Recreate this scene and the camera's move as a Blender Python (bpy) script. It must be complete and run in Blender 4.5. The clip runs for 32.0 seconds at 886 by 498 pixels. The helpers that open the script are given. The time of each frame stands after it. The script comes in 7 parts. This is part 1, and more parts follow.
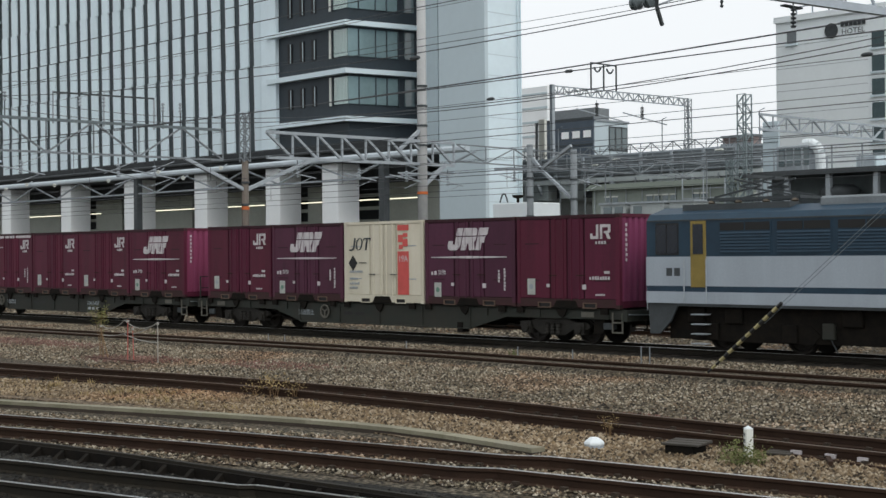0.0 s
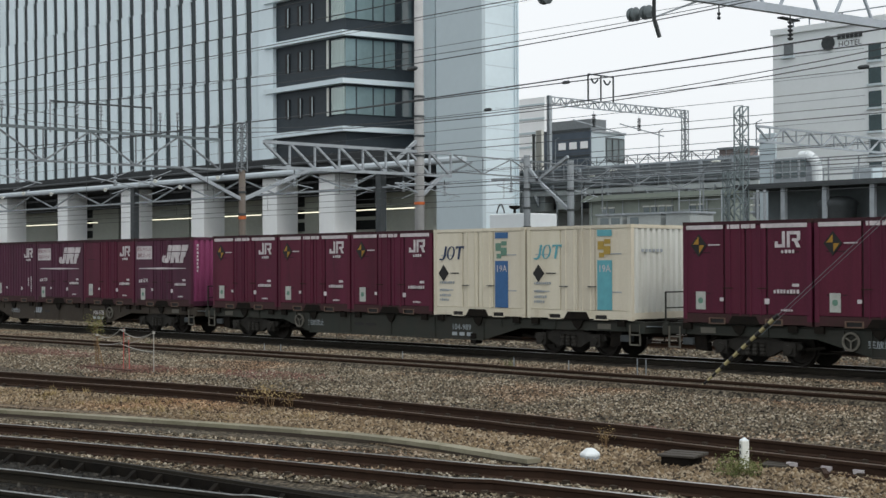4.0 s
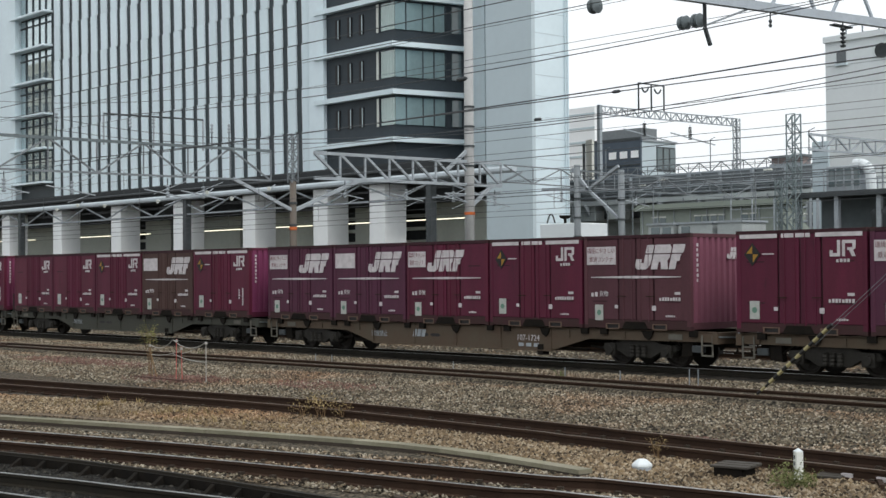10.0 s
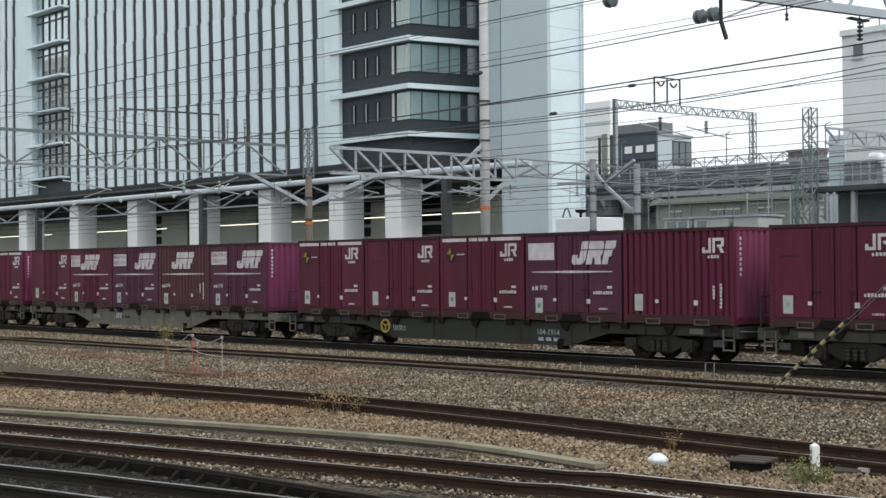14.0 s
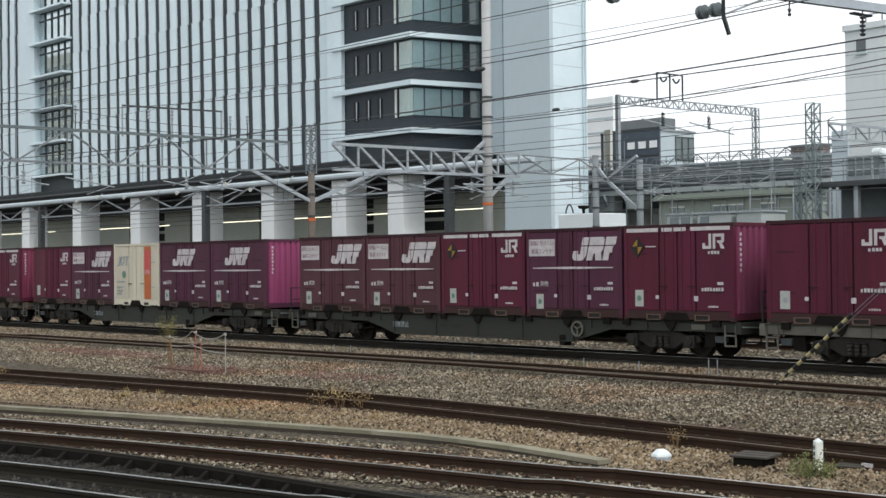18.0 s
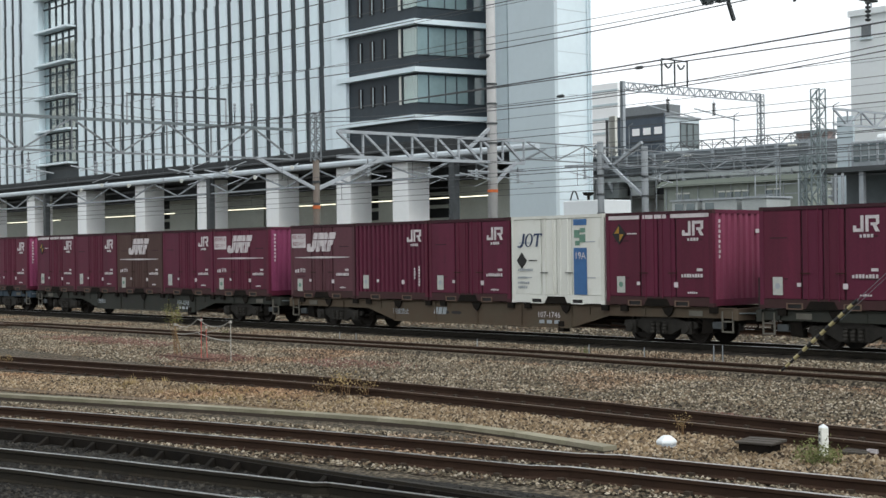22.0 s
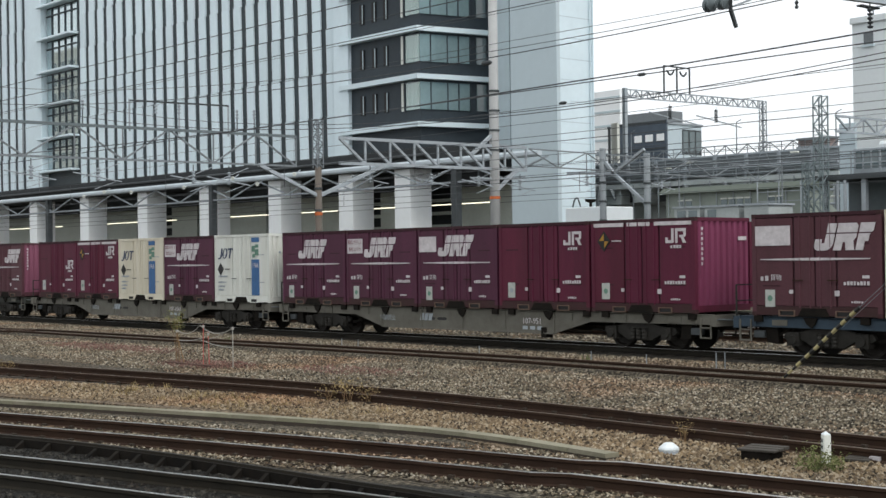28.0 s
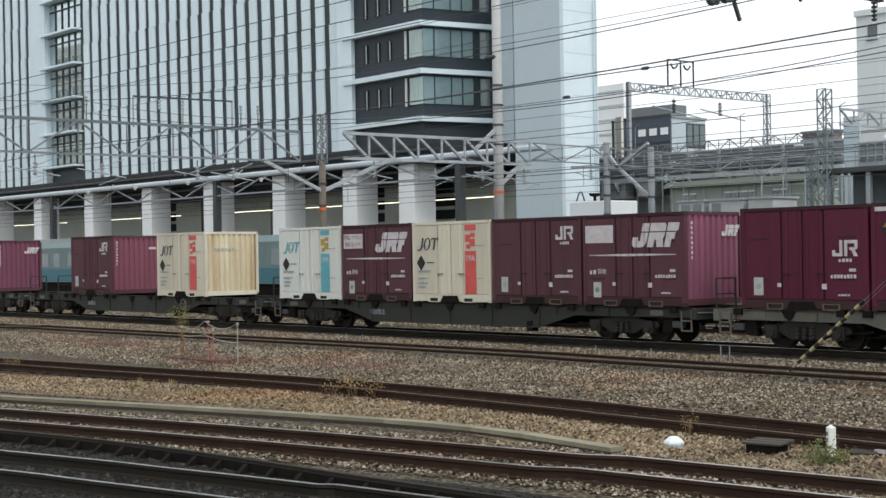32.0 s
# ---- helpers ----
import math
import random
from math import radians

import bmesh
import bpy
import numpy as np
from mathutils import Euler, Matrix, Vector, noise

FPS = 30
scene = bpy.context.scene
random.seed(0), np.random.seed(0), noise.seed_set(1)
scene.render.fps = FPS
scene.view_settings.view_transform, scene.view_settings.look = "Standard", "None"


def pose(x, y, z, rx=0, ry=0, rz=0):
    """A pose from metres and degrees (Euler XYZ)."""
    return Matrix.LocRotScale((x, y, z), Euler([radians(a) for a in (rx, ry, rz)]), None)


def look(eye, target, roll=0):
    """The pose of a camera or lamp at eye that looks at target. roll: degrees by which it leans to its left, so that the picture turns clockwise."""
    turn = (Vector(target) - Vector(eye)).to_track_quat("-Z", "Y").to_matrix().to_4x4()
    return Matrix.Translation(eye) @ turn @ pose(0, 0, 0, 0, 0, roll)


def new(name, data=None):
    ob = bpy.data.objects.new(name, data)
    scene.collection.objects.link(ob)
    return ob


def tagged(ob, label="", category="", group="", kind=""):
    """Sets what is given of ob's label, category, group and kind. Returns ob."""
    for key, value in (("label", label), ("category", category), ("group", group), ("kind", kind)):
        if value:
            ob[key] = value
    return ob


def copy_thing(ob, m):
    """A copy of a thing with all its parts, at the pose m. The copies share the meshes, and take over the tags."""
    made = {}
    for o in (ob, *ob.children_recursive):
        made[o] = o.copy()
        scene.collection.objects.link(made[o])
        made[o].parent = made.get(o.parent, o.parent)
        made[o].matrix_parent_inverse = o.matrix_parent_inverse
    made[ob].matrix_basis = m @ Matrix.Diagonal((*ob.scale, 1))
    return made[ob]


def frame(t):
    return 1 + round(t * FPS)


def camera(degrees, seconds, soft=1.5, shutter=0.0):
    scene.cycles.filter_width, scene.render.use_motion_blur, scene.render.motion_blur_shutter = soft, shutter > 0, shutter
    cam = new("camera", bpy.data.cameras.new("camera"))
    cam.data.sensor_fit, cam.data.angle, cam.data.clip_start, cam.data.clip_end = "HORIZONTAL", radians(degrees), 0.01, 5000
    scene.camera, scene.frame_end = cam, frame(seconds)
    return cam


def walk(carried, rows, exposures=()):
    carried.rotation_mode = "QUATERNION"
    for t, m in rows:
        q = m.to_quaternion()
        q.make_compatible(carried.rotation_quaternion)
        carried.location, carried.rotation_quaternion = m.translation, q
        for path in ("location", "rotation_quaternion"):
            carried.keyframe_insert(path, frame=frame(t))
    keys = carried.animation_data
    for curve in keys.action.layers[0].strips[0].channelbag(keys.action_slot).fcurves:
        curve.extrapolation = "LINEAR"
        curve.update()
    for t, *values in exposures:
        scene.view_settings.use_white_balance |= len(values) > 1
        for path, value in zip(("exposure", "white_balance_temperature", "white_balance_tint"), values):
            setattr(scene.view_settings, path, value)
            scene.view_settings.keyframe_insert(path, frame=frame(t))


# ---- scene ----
# World: x runs along the tracks the way the train goes, y away from the platform, z up from the rail tops.
EYE = Vector((0.0, 0.0, 2.47))


def aim(yaw, pitch, roll):
    """The pose of the hand-held camera at EYE: degrees from the track's normal, upward tilt, lean."""
    a, b = radians(yaw), radians(pitch)
    return look(EYE, EYE + Vector((math.sin(a) * math.cos(b), math.cos(a) * math.cos(b), math.sin(b))), roll)


cam = camera(34.49, 32.0)
walk(cam, [(t, aim(a, b, c)) for t, a, b, c in (
    (0, -46.255, 0.212, -0.498), (0.5, -46.251, 0.249, -0.402), (1, -46.254, 0.296, -0.385), (1.5, -46.226, 0.370, -0.373),
    (2, -46.243, 0.486, -0.278), (2.5, -46.277, 0.519, -0.275), (3, -46.296, 0.556, -0.237), (3.5, -46.136, 0.587, -0.256),
    (5.5, -46.223, 0.772, -0.313), (6, -46.370, 0.820, -0.366), (6.5, -46.611, 0.850, -0.313), (7, -46.741, 0.883, -0.340),
    (7.5, -46.923, 0.916, -0.400), (8, -47.130, 0.953, -0.360), (8.5, -47.267, 0.998, -0.395), (9, -47.410, 1.025, -0.419),
    (9.5, -47.716, 1.060, -0.407), (10, -48.135, 1.048, -0.419), (10.5, -48.556, 1.053, -0.428), (11, -48.702, 1.002, -0.413),
    (11.5, -48.719, 0.951, -0.415), (12, -48.744, 0.843, -0.470), (12.5, -48.772, 0.831, -0.479), (13, -48.784, 0.855, -0.412),
    (13.5, -48.753, 0.878, -0.468), (14, -48.760, 0.828, -0.451), (14.5, -48.783, 0.774, -0.498), (16.5, -48.812, 0.681, -0.556),
    (17, -48.835, 0.712, -0.548), (17.5, -48.851, 0.728, -0.540), (18, -48.876, 0.680, -0.575), (18.5, -48.906, 0.581, -0.603),
    (19, -48.924, 0.545, -0.661), (19.5, -48.952, 0.515, -0.664), (20, -48.974, 0.311, -0.684), (20.5, -49.004, 0.104, -0.694),
    (21, -49.023, 0.099, -0.750), (21.5, -49.054, 0.134, -0.774), (22, -49.080, 0.166, -0.749), (22.5, -49.099, 0.199, -0.807),
    (23, -49.124, 0.233, -0.796), (23.5, -48.995, 0.230, -0.758), (24, -49.006, 0.265, -0.689), (24.5, -49.027, 0.239, -0.703),
    (25, -49.049, 0.270, -0.662), (25.5, -49.067, 0.300, -0.698), (27.5, -49.161, 0.414, -0.722), (28, -49.164, 0.437, -0.706),
    (28.5, -49.183, 0.466, -0.788), (29, -49.236, 0.488, -0.759), (29.5, -49.244, 0.509, -0.798), (30, -49.262, 0.536, -0.848),
    (30.5, -49.269, 0.437, -0.827), (31, -49.289, 0.240, -0.842), (31.5, -49.311, 0.211, -0.887), (32, -49.336, 0.226, -0.921))],
     exposures=[(0.0, -0.31), (3.0, -0.32), (6.0, -0.24), (9.0, -0.17), (13.0, -0.10), (17.0, -0.04), (25.5, 0.02), (28.0, -0.09), (32.0, -0.04)])

# ---- world and light ----
SUN_ELEVATION, SUN_AZIMUTH = 50.0, 101.0
world = bpy.data.worlds.new("overcast_sky")
scene.world = world
world.use_nodes = True
wn = world.node_tree
sky = wn.nodes.new("ShaderNodeTexSky")
sky.sky_type, sky.sun_disc = "NISHITA", False
sky.sun_elevation, sky.sun_rotation = radians(SUN_ELEVATION), radians(SUN_AZIMUTH)
sky.dust_density, sky.air_density, sky.altitude = 4.0, 1.0, 50
grey = wn.nodes.new("ShaderNodeHueSaturation")
grey.inputs["Saturation"].default_value = 0.12
wn.links.new(sky.outputs[0], grey.inputs["Color"])
cloud = wn.nodes.new("ShaderNodeMix")
cloud.data_type = "RGBA"
cloud.inputs[0].default_value, cloud.inputs[7].default_value = 0.7, (9.2, 9.6, 9.9, 1)
wn.links.new(grey.outputs[0], cloud.inputs[6])
wn.links.new(cloud.outputs[2], wn.nodes["Background"].inputs[0])
wn.nodes["Background"].inputs[1].default_value = 0.15
sun = new("sun", bpy.data.lights.new("sun", "SUN"))
sun.data.energy, sun.data.angle, sun.data.color = 1.5, radians(24), (1.0, 0.97, 0.93)
sa, se = radians(SUN_AZIMUTH), radians(SUN_ELEVATION)
sun.matrix_world = look((0, 0, 60), Vector((0, 0, 60)) - Vector((math.sin(sa) * math.cos(se), math.cos(sa) * math.cos(se), math.sin(se))))


# ---- materials ----
def material(name, colour, rough=0.7, metal=0.0, scale=6.0, vary=0.25, fine=60.0, bump=0.15, second=None, random_shift=0.0,
             streak=0.0, second_amount=0.5, spec=0.25, scuff=None):
    """A surface with two scales of variation: broad stains in a second colour and a fine grain, with relief."""
    m = bpy.data.materials.new(name)
    m.use_nodes = True
    nt, ns, lk = m.node_tree, m.node_tree.nodes, m.node_tree.links
    bsdf = ns["Principled BSDF"]
    bsdf.inputs["Roughness"].default_value, bsdf.inputs["Metallic"].default_value = rough, metal
    bsdf.inputs["Specular IOR Level"].default_value = spec
    co = ns.new("ShaderNodeTexCoord")
    mp = ns.new("ShaderNodeMapping")
    mp.inputs["Scale"].default_value = (1, 1, 0.12 if streak else 1)
    lk.new(co.outputs["Object"], mp.inputs["Vector"])
    inf = ns.new("ShaderNodeObjectInfo")
    add = ns.new("ShaderNodeVectorMath")
    add.operation = "ADD"
    sc = ns.new("ShaderNodeMath")
    sc.operation, sc.inputs[1].default_value = "MULTIPLY", 37.0
    lk.new(inf.outputs["Random"], sc.inputs[0])
    lk.new(mp.outputs[0], add.inputs[0])
    lk.new(sc.outputs[0], add.inputs[1])
    big = ns.new("ShaderNodeTexNoise")
    big.inputs["Scale"].default_value, big.inputs["Detail"].default_value, big.inputs["Roughness"].default_value = scale, 5, 0.65
    lk.new(add.outputs[0], big.inputs["Vector"])
    small = ns.new("ShaderNodeTexNoise")
    small.inputs["Scale"].default_value, small.inputs["Detail"].default_value = fine, 3
    lk.new(co.outputs["Object"], small.inputs["Vector"])
    ramp = ns.new("ShaderNodeValToRGB")
    second = second or tuple(c * (1 - vary) for c in colour)
    e = ramp.color_ramp.elements
    e[0].position, e[1].position = max(0.02, second_amount - 0.22), min(0.98, second_amount + 0.22)
    e[0].color, e[1].color = (*second, 1), (*colour, 1)
    lk.new(big.outputs["Fac"], ramp.inputs["Fac"])
    mix = ns.new("ShaderNodeMix")
    mix.data_type, mix.blend_type = "RGBA", "MULTIPLY"
    mix.inputs[0].default_value = 1.0
    gr = ns.new("ShaderNodeMapRange")
    gr.inputs["To Min"].default_value, gr.inputs["To Max"].default_value = 1 - vary * 0.7, 1 + vary * 0.5
    lk.new(small.outputs["Fac"], gr.inputs["Value"])
    lk.new(ramp.outputs["Color"], mix.inputs[6])
    lk.new(gr.outputs[0], mix.inputs[7])
    last = mix.outputs[2]
    if scuff:
        # pale rubbed spots and grimy runs, drawn out downwards
        for size, stretch, low, high, colour2 in ((3.0, 0.25, 0.6, 0.78, scuff[0]), (9.0, 0.45, 0.68, 0.76, scuff[1])):
            mp2 = ns.new("ShaderNodeMapping")
            mp2.inputs["Scale"].default_value = (1, 1, stretch)
            lk.new(add.outputs[0] if not streak else co.outputs["Object"], mp2.inputs["Vector"])
            sh = ns.new("ShaderNodeVectorMath")
            sh.operation = "ADD"
            lk.new(mp2.outputs[0], sh.inputs[0])
            lk.new(sc.outputs[0], sh.inputs[1])
            nz = ns.new("ShaderNodeTexNoise")
            nz.inputs["Scale"].default_value, nz.inputs["Detail"].default_value, nz.inputs["Roughness"].default_value = size, 6, 0.7
            lk.new(sh.outputs[0], nz.inputs["Vector"])
            th = ns.new("ShaderNodeMapRange")
            th.inputs["From Min"].default_value, th.inputs["From Max"].default_value, th.inputs["To Max"].default_value = low, high, 0.75
            lk.new(nz.outputs["Fac"], th.inputs["Value"])
            mz = ns.new("ShaderNodeMix")
            mz.data_type = "RGBA"
            mz.inputs[7].default_value = (*colour2, 1)
            lk.new(th.outputs[0], mz.inputs[0])
            lk.new(last, mz.inputs[6])
            last = mz.outputs[2]
    if random_shift:
        hs = ns.new("ShaderNodeHueSaturation")
        mr = ns.new("ShaderNodeMapRange")
        mr.inputs["To Min"].default_value, mr.inputs["To Max"].default_value = 1 - random_shift, 1 + random_shift
        lk.new(inf.outputs["Random"], mr.inputs["Value"])
        lk.new(mr.outputs[0], hs.inputs["Value"])
        hr = ns.new("ShaderNodeMapRange")
        hr.inputs["To Min"].default_value, hr.inputs["To Max"].default_value = 0.5 - random_shift * 0.05, 0.5 + random_shift * 0.05
        sw = ns.new("ShaderNodeMath")
        sw.operation, sw.inputs[1].default_value = "MULTIPLY", 7.31
        fr = ns.new("ShaderNodeMath")
        fr.operation = "FRACT"
        lk.new(inf.outputs["Random"], sw.inputs[0])
        lk.new(sw.outputs[0], fr.inputs[0])
        lk.new(fr.outputs[0], hr.inputs["Value"])
        lk.new(hr.outputs[0], hs.inputs["Hue"])
        lk.new(last, hs.inputs["Color"])
        last = hs.outputs["Color"]
    lk.new(last, bsdf.inputs["Base Color"])
    if bump:
        bp = ns.new("ShaderNodeBump")
        bp.inputs["Strength"].default_value, bp.inputs["Distance"].default_value = bump, 0.02
        lk.new(small.outputs["Fac"], bp.inputs["Height"])
        lk.new(bp.outputs[0], bsdf.inputs["Normal"])
    return m


def stone_material(name, colours, size, bump=0.8, patch=None):
    """Crushed stone: cells of several greys and browns with relief and painted gap shade; patch tints broad areas."""
    m = bpy.data.materials.new(name)
    m.use_nodes = True
    ns, lk = m.node_tree.nodes, m.node_tree.links
    bsdf = ns["Principled BSDF"]
    bsdf.inputs["Roughness"].default_value, bsdf.inputs["Specular IOR Level"].default_value = 0.9, 0.2
    co = ns.new("ShaderNodeTexCoord")
    vo = ns.new("ShaderNodeTexVoronoi")
    vo.inputs["Scale"].default_value = 1 / size
    lk.new(co.outputs["Object"], vo.inputs["Vector"])
    sep = ns.new("ShaderNodeSeparateColor")
    lk.new(vo.outputs["Color"], sep.inputs[0])
    ramp = ns.new("ShaderNodeValToRGB")
    el = ramp.color_ramp.elements
    while len(el) < len(colours):
        el.new(0.5)
    for i, c in enumerate(colours):
        el[i].position, el[i].color = i / (len(colours) - 1), (*c, 1)
    lk.new(sep.outputs[0], ramp.inputs["Fac"])
    no = ns.new("ShaderNodeTexNoise")
    no.inputs["Scale"].default_value, no.inputs["Detail"].default_value = 0.55, 4
    lk.new(co.outputs["Object"], no.inputs["Vector"])
    pr = ns.new("ShaderNodeMapRange")
    pr.inputs["From Min"].default_value, pr.inputs["From Max"].default_value = 0.42, 0.68
    pr.inputs["To Max"].default_value = 0.75
    lk.new(no.outputs["Fac"], pr.inputs["Value"])
    mix = ns.new("ShaderNodeMix")
    mix.data_type, mix.blend_type = "RGBA", "MULTIPLY"
    mix.inputs[7].default_value = (*(patch or (0.75, 0.72, 0.7)), 1)
    lk.new(pr.outputs[0], mix.inputs[0])
    lk.new(ramp.outputs["Color"], mix.inputs[6])
    # Shade between the stones is painted: colour falls to a fifth at cell edges.
    gap_shade = ns.new("ShaderNodeMapRange")
    gap_shade.inputs["From Min"].default_value, gap_shade.inputs["From Max"].default_value = 0.35, 0.75
    gap_shade.inputs["To Min"].default_value, gap_shade.inputs["To Max"].default_value = 1.0, 0.2
    lk.new(vo.outputs["Distance"], gap_shade.inputs["Value"])
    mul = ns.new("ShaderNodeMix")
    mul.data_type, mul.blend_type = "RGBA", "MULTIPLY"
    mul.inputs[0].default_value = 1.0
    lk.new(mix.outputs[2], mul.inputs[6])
    lk.new(gap_shade.outputs[0], mul.inputs[7])
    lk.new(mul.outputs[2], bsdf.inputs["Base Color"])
    bp = ns.new("ShaderNodeBump")
    bp.inputs["Strength"].default_value, bp.inputs["Distance"].default_value, bp.invert = bump, size * 0.6, True
    lk.new(vo.outputs["Distance"], bp.inputs["Height"])
    lk.new(bp.outputs[0], bsdf.inputs["Normal"])
    return m


def glass_material(name, colour, rough=0.06):
    m = material(name, colour, rough=rough, scale=0.4, vary=0.2, fine=3, bump=0.02, spec=0.9)
    return m


MAROON = material("maroon_paint", (0.102, 0.0135, 0.036), 0.6, spec=0.22, scale=1.6, vary=0.28, fine=25, second=(0.066, 0.0105, 0.024), random_shift=0.09, streak=1, scuff=((0.040, 0.012, 0.018), (0.115, 0.04, 0.058)))
FADED = material("faded_maroon_paint", (0.096, 0.037, 0.049), 0.65, spec=0.22, scale=1.6, vary=0.28, fine=25, second=(0.072, 0.030, 0.036), random_shift=0.08, streak=1, scuff=((0.048, 0.019, 0.024), (0.13, 0.06, 0.072)))
OLIVE = material("brown_faded_paint", (0.078, 0.045, 0.04), 0.7, spec=0.2, scale=1.6, vary=0.25, fine=25, second=(0.06, 0.034, 0.031), random_shift=0.06, streak=1, scuff=((0.048, 0.026, 0.024), (0.12, 0.08, 0.07)))
PLUM = material("plum_paint", (0.084, 0.023, 0.048), 0.6, spec=0.22, scale=1.6, vary=0.25, fine=25, second=(0.058, 0.018, 0.034), random_shift=0.09, streak=1, scuff=((0.040, 0.014, 0.023), (0.11, 0.045, 0.068)))
CREAM = material("cream_paint", (0.60, 0.565, 0.46), 0.5, scale=1.2, vary=0.14, fine=30, second=(0.47, 0.42, 0.31), random_shift=0.08, streak=1, second_amount=0.36, scuff=((0.30, 0.25, 0.18), (0.22, 0.13, 0.075)))
PALE = material("pale_grey_white_paint", (0.62, 0.64, 0.60), 0.5, scale=1.2, vary=0.12, fine=30, second=(0.50, 0.50, 0.44), random_shift=0.05, streak=1, second_amount=0.35, scuff=((0.36, 0.36, 0.31), (0.28, 0.2, 0.13)))
RUSTY_WHITE = material("rust_streaked_white_paint", (0.66, 0.62, 0.46), 0.6, scale=1.5, vary=0.2, fine=20, second=(0.34, 0.20, 0.08), streak=1, second_amount=0.44)
WHITE = material("white_marking_paint", (0.62, 0.585, 0.60), 0.65, scale=5, vary=0.35, fine=70)
DARK = material("dark_grime_steel", (0.009, 0.0088, 0.0082), 0.85, 0.0, scale=5, vary=0.4, fine=40, second=(0.018, 0.015, 0.012), spec=0.05)
BLACK = material("black_marking", (0.02, 0.02, 0.02), 0.6, vary=0.1)
YELLOW = material("yellow_paint", (0.40, 0.28, 0.06), 0.55, scale=5, vary=0.2)
RED = material("red_stripe_paint", (0.60, 0.10, 0.09), 0.55, scale=4, vary=0.2)
ORANGE = material("orange_stripe_paint", (0.50, 0.13, 0.04), 0.55, scale=4, vary=0.2)
TEAL = material("teal_stripe_paint", (0.12, 0.38, 0.44), 0.55, scale=4, vary=0.2)
NAVY = material("navy_stripe_paint", (0.045, 0.13, 0.30), 0.55, scale=4, vary=0.2)
NAVY_INK = material("dark_navy_ink", (0.03, 0.05, 0.11), 0.6, scale=5, vary=0.2)
GREEN = material("green_label_ink", (0.13, 0.25, 0.19), 0.6, scale=9, vary=0.2)
SILL_GREY = material("dark_green_grey_steel", (0.024, 0.031, 0.026), 0.7, 0.0, scale=2.2, vary=0.35, fine=30, second=(0.034, 0.032, 0.026), random_shift=0.12, scuff=((0.013, 0.013, 0.011), (0.055, 0.05, 0.04)))
SILL_TAN = material("tan_dusty_steel", (0.085, 0.071, 0.050), 0.8, 0.05, scale=2.2, vary=0.3, fine=30, second=(0.085, 0.058, 0.040), random_shift=0.1, scuff=((0.05, 0.036, 0.026), (0.13, 0.11, 0.08)))
SILL_LIGHT = material("light_grey_steel", (0.145, 0.14, 0.12), 0.75, 0.05, scale=2.2, vary=0.3, fine=30, second=(0.10, 0.094, 0.078), scuff=((0.06, 0.055, 0.045), (0.18, 0.17, 0.15)))
SILL_MID = material("green_grey_girder_steel", (0.050, 0.054, 0.044), 0.75, 0.0, scale=2.2, vary=0.3, fine=30, second=(0.05, 0.048, 0.039), scuff=((0.03, 0.029, 0.024), (0.09, 0.085, 0.07)))
SILL_BROWN = material("dark_brown_girder_steel", (0.052, 0.044, 0.034), 0.78, 0.0, scale=2.2, vary=0.3, fine=30, second=(0.04, 0.031, 0.024), scuff=((0.024, 0.02, 0.016), (0.075, 0.062, 0.046)))
SILL_BLUE = material("blue_grey_steel", (0.042, 0.068, 0.095), 0.7, 0.1, scale=2.2, vary=0.35, fine=30, second=(0.034, 0.05, 0.066), scuff=((0.022, 0.026, 0.03), (0.085, 0.09, 0.09)))
RUST = material("rusty_rail_steel", (0.050, 0.030, 0.020), 0.85, 0.0, scale=3, vary=0.35, fine=50, second=(0.032, 0.02, 0.015), spec=0.1)
RAILTOP = material("polished_rail_head", (0.62, 0.61, 0.60), 0.28, 0.9, scale=4, vary=0.2)
# Darkened stones: the train's shade is painted into this ballast.
TRAINBED = stone_material("train_shade_ballast", [(0.010, 0.009, 0.007), (0.026, 0.023, 0.018), (0.042, 0.037, 0.028), (0.019, 0.016, 0.011), (0.065, 0.057, 0.045)], 0.055, patch=(0.8, 0.75, 0.7))
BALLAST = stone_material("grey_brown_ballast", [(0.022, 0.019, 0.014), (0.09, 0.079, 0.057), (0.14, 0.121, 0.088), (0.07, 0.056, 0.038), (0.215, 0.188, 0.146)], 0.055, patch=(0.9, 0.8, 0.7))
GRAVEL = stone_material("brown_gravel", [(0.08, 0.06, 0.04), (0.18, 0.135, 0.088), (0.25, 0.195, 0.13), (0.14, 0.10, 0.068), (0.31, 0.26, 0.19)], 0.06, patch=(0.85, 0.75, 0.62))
CONCRETE = material("weathered_concrete", (0.25, 0.235, 0.175), 0.85, scale=1.5, vary=0.3, fine=25, second=(0.15, 0.142, 0.095), random_shift=0.15)
SLEEPER = material("stained_sleeper", (0.06, 0.048, 0.038), 0.9, scale=3, vary=0.3)
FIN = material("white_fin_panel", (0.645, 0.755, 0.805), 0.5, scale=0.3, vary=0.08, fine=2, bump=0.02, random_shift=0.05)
GAPDARK = material("dark_glass_strip", (0.045, 0.060, 0.068), 0.5, spec=0.25, scale=0.3, vary=0.3, fine=2, bump=0.02)
CHARCOAL = material("charcoal_cladding", (0.034, 0.046, 0.056), 0.55, scale=0.5, vary=0.2, fine=3, bump=0.03)
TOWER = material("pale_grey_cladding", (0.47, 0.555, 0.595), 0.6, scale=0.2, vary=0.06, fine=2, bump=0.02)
COLUMN = material("white_column_paint", (0.66, 0.71, 0.73), 0.6, scale=0.4, vary=0.08, fine=3, bump=0.02)
